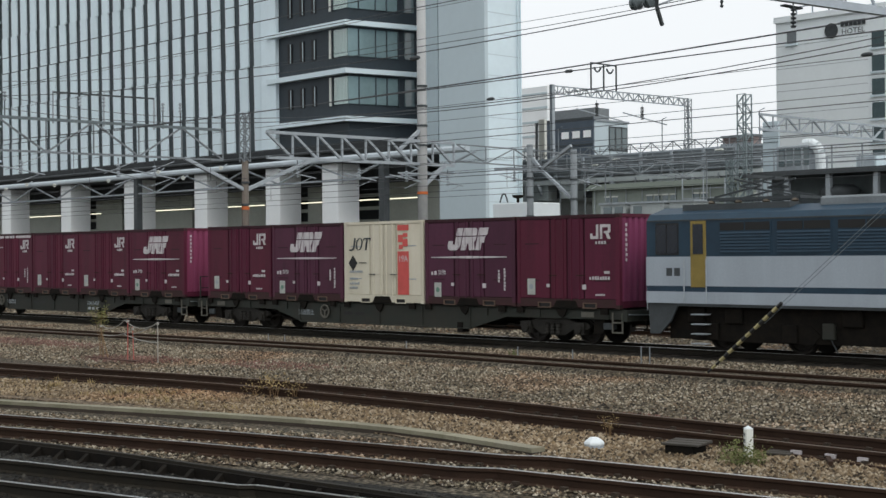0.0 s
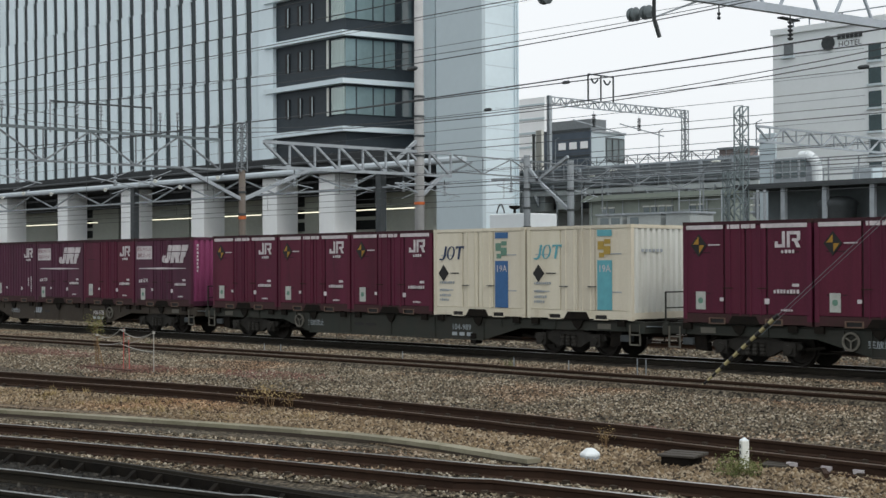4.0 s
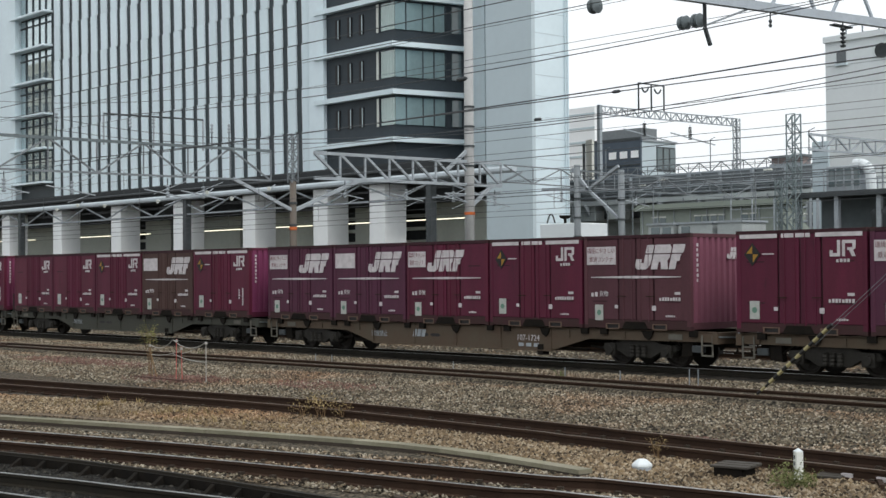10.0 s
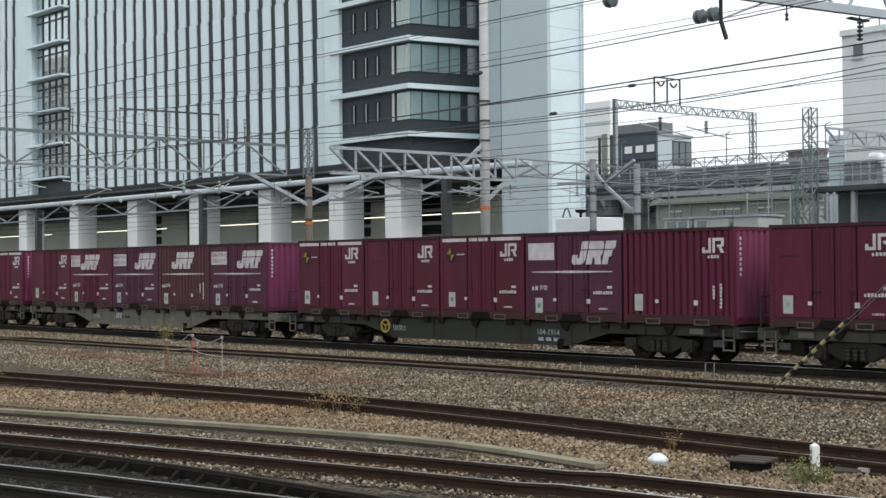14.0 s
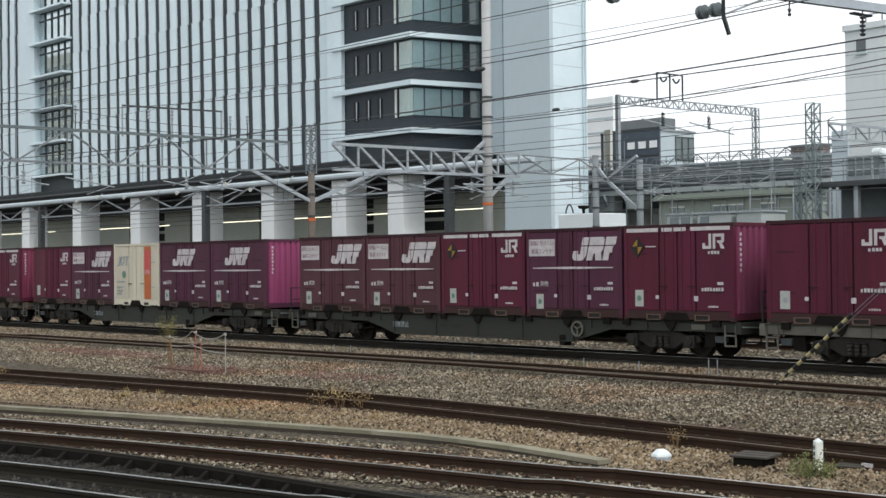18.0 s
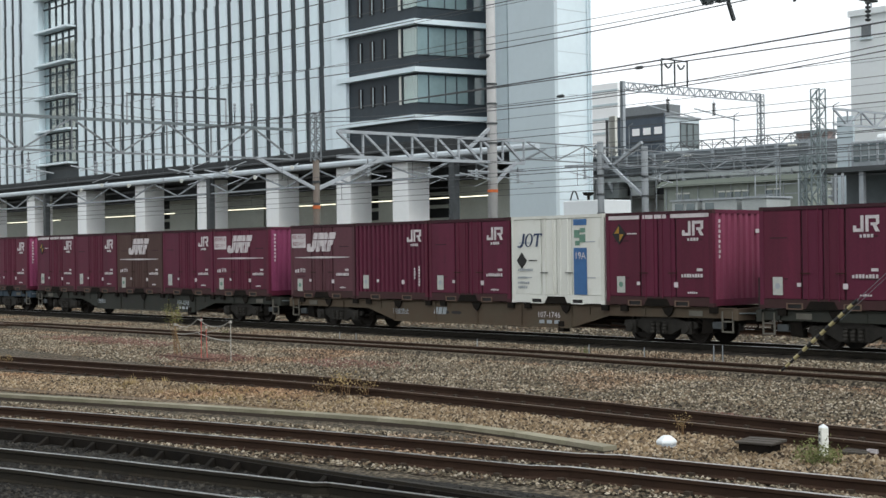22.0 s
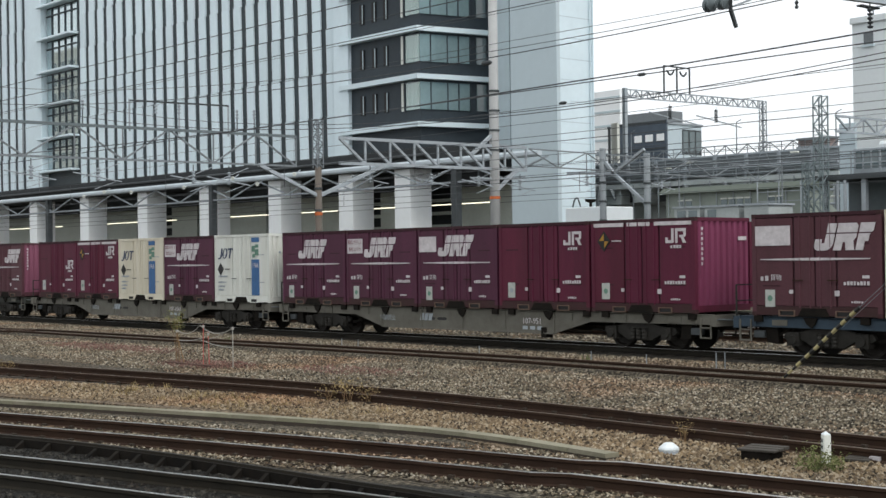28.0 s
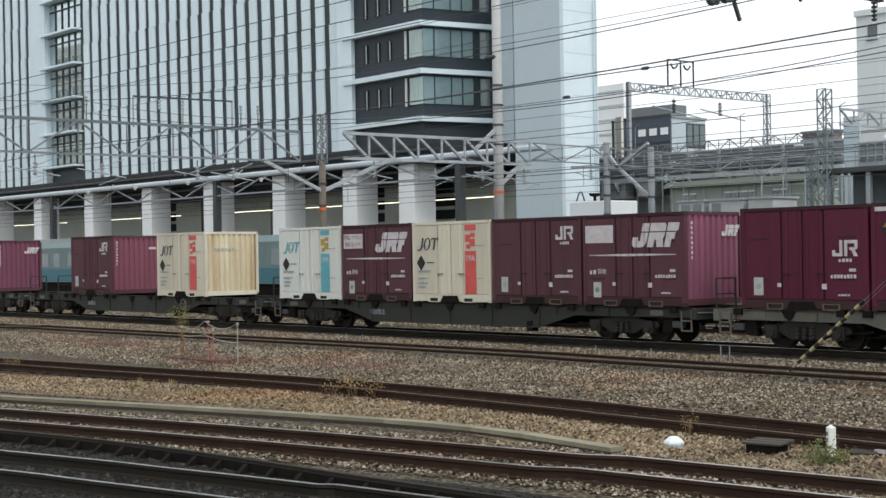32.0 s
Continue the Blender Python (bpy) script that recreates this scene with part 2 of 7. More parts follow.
# Near black holds the shade beneath slab, canopy and deck in the colour.
SOFFIT = material("shade_dark_soffit", (0.04, 0.045, 0.048), 0.8, scale=0.4, vary=0.3, fine=3)
BACKWALL = material("grey_green_wall", (0.56, 0.60, 0.55), 0.8, scale=0.2, vary=0.15, fine=3)
STEEL = material("galvanised_steel", (0.36, 0.40, 0.43), 0.6, 0.1, scale=2.0, vary=0.25, fine=20)
STEEL_DARK = material("weathered_dark_steel", (0.075, 0.085, 0.09), 0.65, 0.3, scale=2.0, vary=0.3, fine=20)
WIRE = material("copper_wire", (0.07, 0.075, 0.08), 0.7, 0.0, vary=0.2)
POLE = material("concrete_pole", (0.40, 0.41, 0.41), 0.8, scale=2, vary=0.15, fine=20)
WINDOW = glass_material("window_glass", (0.10, 0.14, 0.15))
TEALGLASS = glass_material("teal_window_glass", (0.30, 0.42, 0.44))
TEALGLASS.node_tree.nodes["Principled BSDF"].inputs["Metallic"].default_value = 0.45
BAYGLASS = glass_material("mirroring_window_glass", (0.55, 0.64, 0.66), 0.03)
BAYGLASS.node_tree.nodes["Principled BSDF"].inputs["Metallic"].default_value = 0.8
RUSTHEAD = material("worn_brown_rail_head", (0.13, 0.095, 0.07), 0.6, 0.2, scale=3, vary=0.3, fine=40)
NEARRAIL = material("oil_black_rail_steel", (0.018, 0.017, 0.014), 0.6, 0.0, scale=3, vary=0.35, fine=50, second=(0.026, 0.022, 0.016), spec=0.1)
BEAMGREY = material("aged_grey_beam_paint", (0.21, 0.235, 0.25), 0.65, 0.1, scale=2.0, vary=0.25, fine=20)
# Whitened: column glare and far haze are in the colour.
HAZEWALL = material("glare_haze_white_wall", (0.82, 0.85, 0.86), 0.7, scale=0.2, vary=0.06, fine=2, bump=0.02)


# ---- mesh building ----
class Form:
    """Vertices and faces gathered for one mesh."""

    def __init__(self):
        self.v, self.f, self.smooth = [], [], False

    def add(self, verts, faces):
        n = len(self.v)
        self.v += verts
        self.f += [tuple(i + n for i in f) for f in faces]
        return self

    def box(self, x0, x1, y0, y1, z0, z1):
        v = [(x, y, z) for z in (z0, z1) for y in (y0, y1) for x in (x0, x1)]
        return self.add(v, [(0, 2, 3, 1), (4, 5, 7, 6), (0, 1, 5, 4), (2, 6, 7, 3), (0, 4, 6, 2), (1, 3, 7, 5)])

    def bar(self, a, b, w, h=None, sides=4):
        """A straight bar from a to b, w wide and h high, with 4 or more sides."""
        a, b = Vector(a), Vector(b)
        d = (b - a).normalized()
        up = Vector((0, 0, 1)) if abs(d.z) < 0.95 else Vector((0, 1, 0))
        r = d.cross(up).normalized()
        u = r.cross(d)
        h = h or w
        vs = []
        for p in (a, b):
            for i in range(sides):
                k = math.tau * (i + 0.5) / sides
                s = 1 / math.cos(math.pi / sides) if sides == 4 else 1
                vs.append(tuple(p + r * (w / 2 * s * math.cos(k)) + u * (h / 2 * s * math.sin(k))))
        f = [(i, (i + 1) % sides, sides + (i + 1) % sides, sides + i) for i in range(sides)]
        return self.add(vs, f + [tuple(range(sides))[::-1], tuple(range(sides, 2 * sides))])

    def lathe(self, centre, axis, rings, sides=16):
        """A turned form: rings are (along the axis, radius)."""
        c, d = Vector(centre), Vector(axis).normalized()
        u = d.orthogonal().normalized()
        w = d.cross(u)
        vs, f = [], []
        for z, r in rings:
            for i in range(sides):
                k = math.tau * i / sides
                vs.append(tuple(c + d * z + u * r * math.cos(k) + w * r * math.sin(k)))
        for j in range(len(rings) - 1):
            for i in range(sides):
                f.append((j * sides + i, j * sides + (i + 1) % sides, (j + 1) * sides + (i + 1) % sides, (j + 1) * sides + i))
        f += [tuple(range(sides))[::-1], tuple(range((len(rings) - 1) * sides, len(rings) * sides))]
        return self.add(vs, f)

    def slab(self, outline, axis, a, b):
        """A flat outline in the plane across an axis ('y': x, z; 'x': y, z; 'z': x, y), drawn out from a to b."""
        n = len(outline)
        put = {"y": lambda p, q, k: (p, k, q), "x": lambda p, q, k: (k, p, q), "z": lambda p, q, k: (p, q, k)}[axis]
        vs = [put(p, q, k) for k in (a, b) for p, q in outline]
        f = [(i, (i + 1) % n, n + (i + 1) % n, n + i) for i in range(n)]
        return self.add(vs, f + [tuple(range(n))[::-1], tuple(range(n, 2 * n))])

    def sweep(self, path, profile):
        """A profile (sideways, up) drawn along a level path of points."""
        n, m = len(profile), len(path)
        vs, f = [], []
        for i, p in enumerate(path):
            d = (Vector(path[min(i + 1, m - 1)]) - Vector(path[max(i - 1, 0)])).normalized()
            s = Vector((d.y, -d.x, 0)).normalized()
            for a, b in profile:
                q = Vector(p) + s * a
                vs.append((q.x, q.y, q.z + b))
        for i in range(m - 1):
            for j in range(n):
                f.append((i * n + j, i * n + (j + 1) % n, (i + 1) * n + (j + 1) % n, (i + 1) * n + j))
        f += [tuple(range(n))[::-1], tuple(range((m - 1) * n, m * n))]
        return self.add(vs, f)


def make(name, form, mat, parent=None, label="", bevel=0.0, smooth=False):
    me = bpy.data.meshes.new(name)
    me.from_pydata(form.v, [], form.f)
    bm = bmesh.new()
    bm.from_mesh(me)
    bmesh.ops.recalc_face_normals(bm, faces=bm.faces)
    if bevel:
        bmesh.ops.bevel(bm, geom=list(bm.edges), offset=bevel, segments=1, affect="EDGES", clamp_overlap=True)
    bm.to_mesh(me)
    bm.free()
    if smooth:
        me.polygons.foreach_set("use_smooth", [True] * len(me.polygons))
    me.materials.append(mat)
    ob = new(name, me)
    if parent:
        ob.parent = parent
    if label:
        tagged(ob, label)
    return ob


def part(name, form, mat, parent, label="", bevel=0.0, smooth=False):
    return make(name, form, mat, parent, label, bevel, smooth)


def thing(name, label, category, group="", kind="", at=None):
    ob = tagged(new(name), label, category, group, kind)
    if at is not None:
        ob.matrix_basis = at
    return ob


def lettering(name, text, size, mat, parent, m, label="", squeeze=1.0):
    """Painted words in the built-in font, upright in the x-z plane, read from the -y side, centred."""
    cu = bpy.data.curves.new(name, "FONT")
    cu.body, cu.size, cu.align_x, cu.align_y, cu.extrude, cu.resolution_u = text, size, "CENTER", "CENTER", 0.002, 2
    tmp = bpy.data.objects.new(name, cu)
    scene.collection.objects.link(tmp)
    bpy.context.view_layer.update()
    me = bpy.data.meshes.new_from_object(tmp.evaluated_get(bpy.context.evaluated_depsgraph_get()))
    bpy.data.objects.remove(tmp)
    bpy.data.curves.remove(cu)
    me.transform(Matrix.Rotation(math.pi / 2, 4, "X") @ Matrix.Diagonal((squeeze, 1, 1, 1)))
    me.materials.clear()
    me.materials.append(mat)
    ob = new(name, me)
    ob.parent, ob.matrix_basis = parent, m
    if label:
        tagged(ob, label)
    return ob


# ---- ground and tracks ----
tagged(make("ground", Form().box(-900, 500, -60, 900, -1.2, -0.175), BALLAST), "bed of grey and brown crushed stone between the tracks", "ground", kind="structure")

CLIP = material("dusty_rail_clip", (0.055, 0.042, 0.031), 0.8, 0.1, scale=8, vary=0.3)
RAIL_PROFILE = [(-0.035, 0.0), (0.035, 0.0), (0.035, -0.035), (0.01, -0.05), (0.01, -0.125), (0.065, -0.14), (0.065, -0.155),
                (-0.065, -0.155), (-0.065, -0.14), (-0.01, -0.125), (-0.01, -0.05), (-0.035, -0.035)]
GAUGE = 1.13


def bent(points, step=2.0):
    """A smooth level path through a few (x, y) points, by a cubic through neighbours."""
    out = []
    p = [points[0], *points, points[-1]]
    for i in range(1, len(p) - 2):
        n = max(2, int(abs(p[i + 1][0] - p[i][0]) / step))
        for k in range(n):
            t = k / n
            q = [0.5 * (2 * p[i][j] + (p[i + 1][j] - p[i - 1][j]) * t + (2 * p[i - 1][j] - 5 * p[i][j] + 4 * p[i + 1][j] - p[i + 2][j]) * t * t
                        + (3 * p[i][j] - p[i - 1][j] - 3 * p[i + 1][j] + p[i + 2][j]) * t ** 3) for j in (0, 1)]
            out.append((q[0], q[1], 0.0))
    out.append((*points[-1], 0.0))
    return out


def track(label, points, head=RAILTOP, sleepers=True, z=0.0, span=(-60, 5), steel=None, clipped=True):
    """A pair of rails on sleepers along a bent line."""
    t = tagged(new("track"), label, "railway track", "tracks", "structure")
    path = [(x, y, z) for x, y, _ in bent(points)]
    for s in (-GAUGE / 2, GAUGE / 2):
        prof = [(a + s, b) for a, b in RAIL_PROFILE]
        rail = part("rail", Form().sweep(path, prof), steel or RUST, t)
        part("rail_head", Form().sweep(path, [(s - 0.027, 0.004), (s + 0.027, 0.004), (s + 0.027, -0.004), (s - 0.027, -0.004)]), head, rail,
             "worn running surface of the rail")
    if sleepers:
        ties, clips = Form(), Form()
        for i in range(len(path) - 1):
            a, b = Vector(path[i]), Vector(path[i + 1])
            n = max(1, round((b - a).length / 0.62))
            for k in range(n):
                c = a.lerp(b, (k + 0.5) / n)
                if span[0] < c.x < span[1]:
                    ties.box(c.x - 0.11, c.x + 0.11, c.y - 1.0, c.y + 1.0, z - 0.30, z - 0.157)
                    d = (b - a).normalized()
                    side = Vector((d.y, -d.x, 0))
                    for s in (-GAUGE / 2, GAUGE / 2):
                        for e in (-0.085, 0.085):
                            q = c + side * (s + e)
                            clips.bar(q - d * 0.04 + Vector((0, 0, z - 0.13)), q + d * 0.04 + Vector((0, 0, z - 0.13)), 0.06, 0.04)
        if ties.v:
            part("sleepers", ties, SLEEPER, t, "stained sleepers sunk in ballast")
            if clipped:
                tagged(part("fastenings", clips, CLIP, t, "dusty steel clips holding the rail's foot"), kind="stuff")
    return t


TRAIN_Y, SKEW = 30.235, 0.01  # the train's track drifts towards the platform to the west


def train_line(x, off=0.0):
    return TRAIN_Y + SKEW * (x + 20.0) + off


track("rusty rails under the freight train", [(x, train_line(x)) for x in (-420, -200, 0, 200)], steel=NEARRAIL, clipped=False)
track("rusty rails beside the freight train's track", [(-400, 19.0), (-90, 22.6), (-50, 23.7), (-27, 24.7), (-15, 24.5), (60, 24.3)], RUSTHEAD)
track("rusty dark rails of a little used siding", [(-120, 4.5), (-60, 11.2), (-33, 15.0), (-23, 16.55), (-16, 16.7), (-10, 16.5), (40, 15.6)], RUSTHEAD)
track("rails of the near track curving past weeds", [(-120, -18.0), (-40, 4.8), (-22, 9.7), (-16.3, 11.2), (-12, 12.1), (-7, 13.0), (30, 17.0)])
for yy in (36.5, 41.0, 46.0, 50.5):
    track("distant rails behind the freight train", [(x, train_line(x, yy - TRAIN_Y)) for x in (-300, -100, 100)], sleepers=False)
# Painted dark strip standing in for the shade under the train.
tagged(make("train_bed", Form().sweep([(x, train_line(x), 0.0) for x in (-420, -100, 200)], [(-1.55, -0.3), (1.68, -0.3), (1.68, -0.16), (-1.55, -0.16)]), TRAINBED), "ballast bed painted dark as the shade under the freight train", "track bed", kind="structure")
tagged(make("track_bed", Form().sweep(bent([(-400, 19.0), (-90, 22.6), (-50, 23.7), (-27, 24.7), (-15, 24.5), (60, 24.3)]),
       [(-1.0, -0.3), (1.0, -0.3), (0.75, -0.075), (-0.75, -0.075)]), BALLAST), "raised ballast bed between the rails beside the train", "track bed", kind="structure")


# ---- the freight train ----
SIDE_Y = 29.01
PITCH, BOX_L, BOX_W, BOX_H, WAGON = 3.70, 3.615, 2.45, 2.5, 19.9
MOVERS = []  # (thing, place along the train from the first container's leading edge, height)


def stay(ob, u, z):
    MOVERS.append((ob, u, z))
    ob.location = (u - 23.672, train_line(u - 23.672), z)
    return ob


# Dark top rails; the body's panel seams use it as painted shade.
RAIL_SEAM_DARK = material("dark_rail_and_seam_shade", (0.045, 0.014, 0.02), 0.7, scale=3, vary=0.3)
# Maroon and plum end walls: the light they face is in this colour.
END_LIT = material("lit_end_magenta_paint", (0.23, 0.050, 0.115), 0.55, scale=1.4, vary=0.2, fine=25, second=(0.16, 0.034, 0.076), random_shift=0.3, streak=1, scuff=((0.08, 0.02, 0.035), (0.24, 0.09, 0.14)))
GRIMY = material("grimy_lower_rail_paint", (0.05, 0.018, 0.022), 0.75, scale=3, vary=0.3, fine=30, second=(0.035, 0.02, 0.017), scuff=((0.022, 0.014, 0.012), (0.11, 0.06, 0.045)))
POCKET = material("worn_tan_pocket_paint", (0.15, 0.10, 0.075), 0.7, scale=6, vary=0.35)
HAZARD_AMBER = material("amber_sign_paint", (0.34, 0.19, 0.03), 0.6, scale=5, vary=0.2)
# Faded end walls, likewise lightened for the daylight on that end.
END_LIT_DULL = material("lit_end_dull_pink_paint", (0.21, 0.075, 0.115), 0.6, scale=1.4, vary=0.2, fine=25, second=(0.16, 0.055, 0.085), random_shift=0.15, streak=1)
LABEL = material("soiled_paper_label", (0.45, 0.47, 0.44), 0.7, scale=8, vary=0.25)
NOTICE_INK = material("faded_red_ink", (0.22, 0.11, 0.12), 0.7, scale=8, vary=0.2)
F = -BOX_W / 2  # the side towards the platform
R = BOX_L / 2


def corrugated(a, b, n, deep, proud, z0, z1, axis):
    """One folded steel sheet with n upright ribs between a and b."""
    line = []
    for i in range(n):
        c, h = a + (i + 0.5) * (b - a) / n, (b - a) / n
        line += [(c - h * 0.4, deep), (c - h * 0.22, proud), (c + h * 0.22, proud), (c + h * 0.4, deep)]
    vs = [(p, q, z) if axis == "y" else (q, p, z) for z in (z0, z1) for p, q in line]
    m = len(line)
    return Form().add(vs, [(i, i + 1, m + i + 1, m + i) for i in range(m - 1)])


def mark_box(form, x0, x1, z0, z1, proud=0.006, y=F):
    return form.box(x0, x1, y - proud, y + 0.004, z0, z1)


def slanted(form, x, z, w, h, lean=0.25, y=F, proud=0.008):
    """A leaning block of paint."""
    return form.slab([(x, z), (x + w, z), (x + w + lean * h, z + h), (x + lean * h, z + h)], "y", y - proud, y + 0.004)


def emblem_two(x, z, h):
    """A white mark of two plain blocks: a hooked bar and a notched block."""
    f = Form()
    w = h * 0.2
    f.slab([(x, z), (x + h * 0.72, z), (x + h * 0.72, z + h), (x + h * 0.52, z + h), (x + h * 0.52, z + w), (x + w, z + w), (x + w, z + h * 0.38), (x, z + h * 0.38)], "y", F - 0.008, F + 0.004)
    a = x + h * 0.86
    f.slab([(a, z), (a + w, z), (a + w, z + h - w), (a + h * 0.72, z + h - w), (a + h * 0.72, z + h * 0.55), (a + h * 0.36, z + h * 0.55), (a + h * 0.36, z + h * 0.38),
            (a + h * 0.5, z + h * 0.38), (a + h * 0.68, z), (a + h * 0.95, z), (a + h * 0.74, z + h * 0.37), (a + h * 0.93, z + h * 0.48), (a + h * 0.93, z + h), (a, z + h)], "y", F - 0.008, F + 0.004)
    return f


def below(points, q0, q1):
    """The piece of an outline between two heights."""
    for level, keep in ((q0, 1), (q1, -1)):
        out = []
        for (x0, z0), (x1, z1) in zip(points, points[1:] + points[:1]):
            a, b = (z0 - level) * keep, (z1 - level) * keep
            if a >= 0:
                out.append((x0, z0))
            if a * b < 0:
                out.append((x0 + (x1 - x0) * a / (a - b), level))
        points = out
    return points


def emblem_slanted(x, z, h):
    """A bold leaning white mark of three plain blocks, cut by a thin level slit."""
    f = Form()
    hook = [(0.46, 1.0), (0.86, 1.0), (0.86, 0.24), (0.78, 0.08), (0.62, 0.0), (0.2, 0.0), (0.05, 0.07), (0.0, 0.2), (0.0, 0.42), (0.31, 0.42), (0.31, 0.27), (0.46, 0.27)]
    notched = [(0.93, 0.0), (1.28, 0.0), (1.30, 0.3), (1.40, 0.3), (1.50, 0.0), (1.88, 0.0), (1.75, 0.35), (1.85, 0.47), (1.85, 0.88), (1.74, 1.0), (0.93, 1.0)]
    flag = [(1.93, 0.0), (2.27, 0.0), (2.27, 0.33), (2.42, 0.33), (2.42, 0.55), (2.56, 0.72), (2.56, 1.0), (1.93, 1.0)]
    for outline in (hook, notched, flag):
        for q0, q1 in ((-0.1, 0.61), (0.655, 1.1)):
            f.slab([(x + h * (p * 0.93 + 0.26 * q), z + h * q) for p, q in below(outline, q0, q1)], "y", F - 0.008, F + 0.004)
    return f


def glyphs(form, x, z, n, w, h, upright=False):
    """A row of small plain bars the size of figures."""
    for i in range(n):
        a, b = (x, z - i * h * 1.25) if upright else (x + i * w * 1.3, z)
        mark_box(form, a, a + w * (0.9 if i % 3 else 0.75), b, b + h * (1.0 if i % 4 else 0.85))
    return form


def spear(form, x0, x1, z, h):
    n = (x0 + x1) / 2
    return form.slab([(x0, z - 0.01), (n, z - h), (x1, z - 0.01), (x1, z + 0.01), (n, z + h), (x0, z + 0.01)], "y", F - 0.008, F + 0.004)


def container(kind, mat, label, ribbed=False, emblem="two", line=False, tag="", band=False, hazard=False, stripe=None, mouth="", low=False):
    """A twelve-foot rail container: shell with posts and rails, doors, end wall and painted marks."""
    c = thing("rail_container", label, "shipping container", "containers on the train")
    shell = Form()
    shell.box(-R + 0.12, R - 0.12, F + (0.12 if ribbed else 0.05), -F - 0.05, 0.14, BOX_H - 0.06)
    # Dark body paint puts recess shade into the gaps between the panels.
    body = part("body", shell, RAIL_SEAM_DARK if mat not in (CREAM, PALE) and not ribbed else mat, c)
    for sx in (-1, 1):
        for sy in (-1, 1):
            x, y = sx * (R - 0.06), sy * (-F - 0.06)
            part("corner_post", Form().box(x - 0.06, x + 0.06, y - 0.06, y + 0.06, 0.1, BOX_H - 0.1), mat, body)
            for z in (0.0, BOX_H - 0.1)[:2 if sy < 0 else 0]:
                part("corner_casting", Form().box(x - 0.065, x + 0.065, y - 0.064, y + 0.064, z, z + 0.1), GRIMY if mat not in (CREAM, PALE) else mat, body, "worn corner casting")
    for sy in (-1, 1):
        y = sy * (-F - 0.04)
        part("top_rail", Form().box(-R + 0.12, R - 0.12, y - 0.04, y + 0.04, BOX_H - 0.09, BOX_H - 0.005), RAIL_SEAM_DARK if mat not in (CREAM, PALE) else mat, body)
        part("bottom_rail", Form().slab([(-R + 0.12, 0.02), (-1.02, 0.02), (-0.98, 0.13), (-0.62, 0.13), (-0.58, 0.02), (0.58, 0.02), (0.62, 0.13), (0.98, 0.13), (1.02, 0.02),
                                         (R - 0.12, 0.02), (R - 0.12, 0.24), (-R + 0.12, 0.24)], "y", y - 0.04, y + 0.04), GRIMY if mat not in (CREAM, PALE) else mat, body)
    for sx in (-1, 1):
        x = sx * (R - 0.04)
        part("end_rail", Form().box(x - 0.04, x + 0.04, F + 0.12, -F - 0.12, BOX_H - 0.1, BOX_H - 0.005), mat, body)
        part("end_sill", Form().box(x - 0.04, x + 0.04, F + 0.12, -F - 0.12, 0.03, 0.2), mat, body)
    part("roof", Form().box(-R + 0.08, R - 0.08, F + 0.08, -F - 0.08, BOX_H - 0.062, BOX_H - 0.012), DARK if mat not in (CREAM, PALE) else mat, body, "dirty roof sheet")
    # forklift pockets
    for x in (-0.8, 0.8):
        pk = Form()
        pk.box(x - 0.24, x + 0.24, F - 0.012, F + 0.3, -0.005, 0.02)
        pk.box(x - 0.24, x + 0.24, F - 0.012, F + 0.3, 0.125, 0.15)
        pk.box(x - 0.24, x - 0.2, F - 0.012, F + 0.3, 0.02, 0.125)
        pk.box(x + 0.2, x + 0.24, F - 0.012, F + 0.3, 0.02, 0.125)
        part("pocket_shade", Form().box(x - 0.2, x + 0.2, F + 0.02, F + 0.2, 0.02, 0.125), BLACK, c)
        part("forklift_pocket", pk, POCKET if mat not in (CREAM, PALE) else mat, c, "steel forklift opening")
    # side towards the platform
    if ribbed:
        ribs = corrugated(-R + 0.12, R - 0.12, 15, F + 0.075, F + 0.008, 0.24, BOX_H - 0.1, "y")
        part("corrugated_side", ribs, mat, c)
    else:
        for a, b in ((-1.7, -0.63), (-0.57, -0.02), (0.03, 0.57), (0.63, 1.7)):
            part("side_panel" if abs(a) > 0.6 and abs(b) > 0.6 else "door_leaf", Form().box(a, b, F + 0.012, F + 0.06, 0.25, BOX_H - 0.11), mat, c, bevel=0.008)
        for x in (-0.42, -0.13, 0.16, 0.44):
            part("locking_bar", Form().bar((x, F + 0.004, 0.2), (x, F + 0.004, BOX_H - 0.08), 0.034, sides=6), mat, c)
        for z in (0.72, 1.72):
            for x in (-1.5, 0.98):
                part("lashing_slot", Form().box(x, x + 0.5, F + 0.004, F + 0.014, z, z + 0.03), RAIL_SEAM_DARK if mat not in (CREAM, PALE) else STEEL, c, "thin dark lashing slot")
        part("door_sill", Form().slab([(-0.5, 0.0), (0.42, 0.0), (0.3, 0.2), (-0.36, 0.2)], "y", F - 0.004, F + 0.03), DARK, c, "dark sill plate under the doors")
        for x in (-0.62, 0.36):
            part("door_handle", Form().box(x, x + 0.28, F - 0.03, F + 0.0, 0.86, 0.885), RUST if mat not in (CREAM, PALE) else STEEL_DARK, c, "door handle with worn paint")
    # leading end wall, one folded sheet; red kinds get the lighter daylit paint
    ends = corrugated(F + 0.12, -F - 0.12, 9, R - 0.07, R - 0.008, 0.2, BOX_H - 0.1, "x")
    part("end_wall", ends, {"rust": RUSTY_WHITE, "white": PALE}.get(mouth, {MAROON: END_LIT, PLUM: END_LIT, FADED: END_LIT_DULL}.get(mat, mat)), c)
    return c


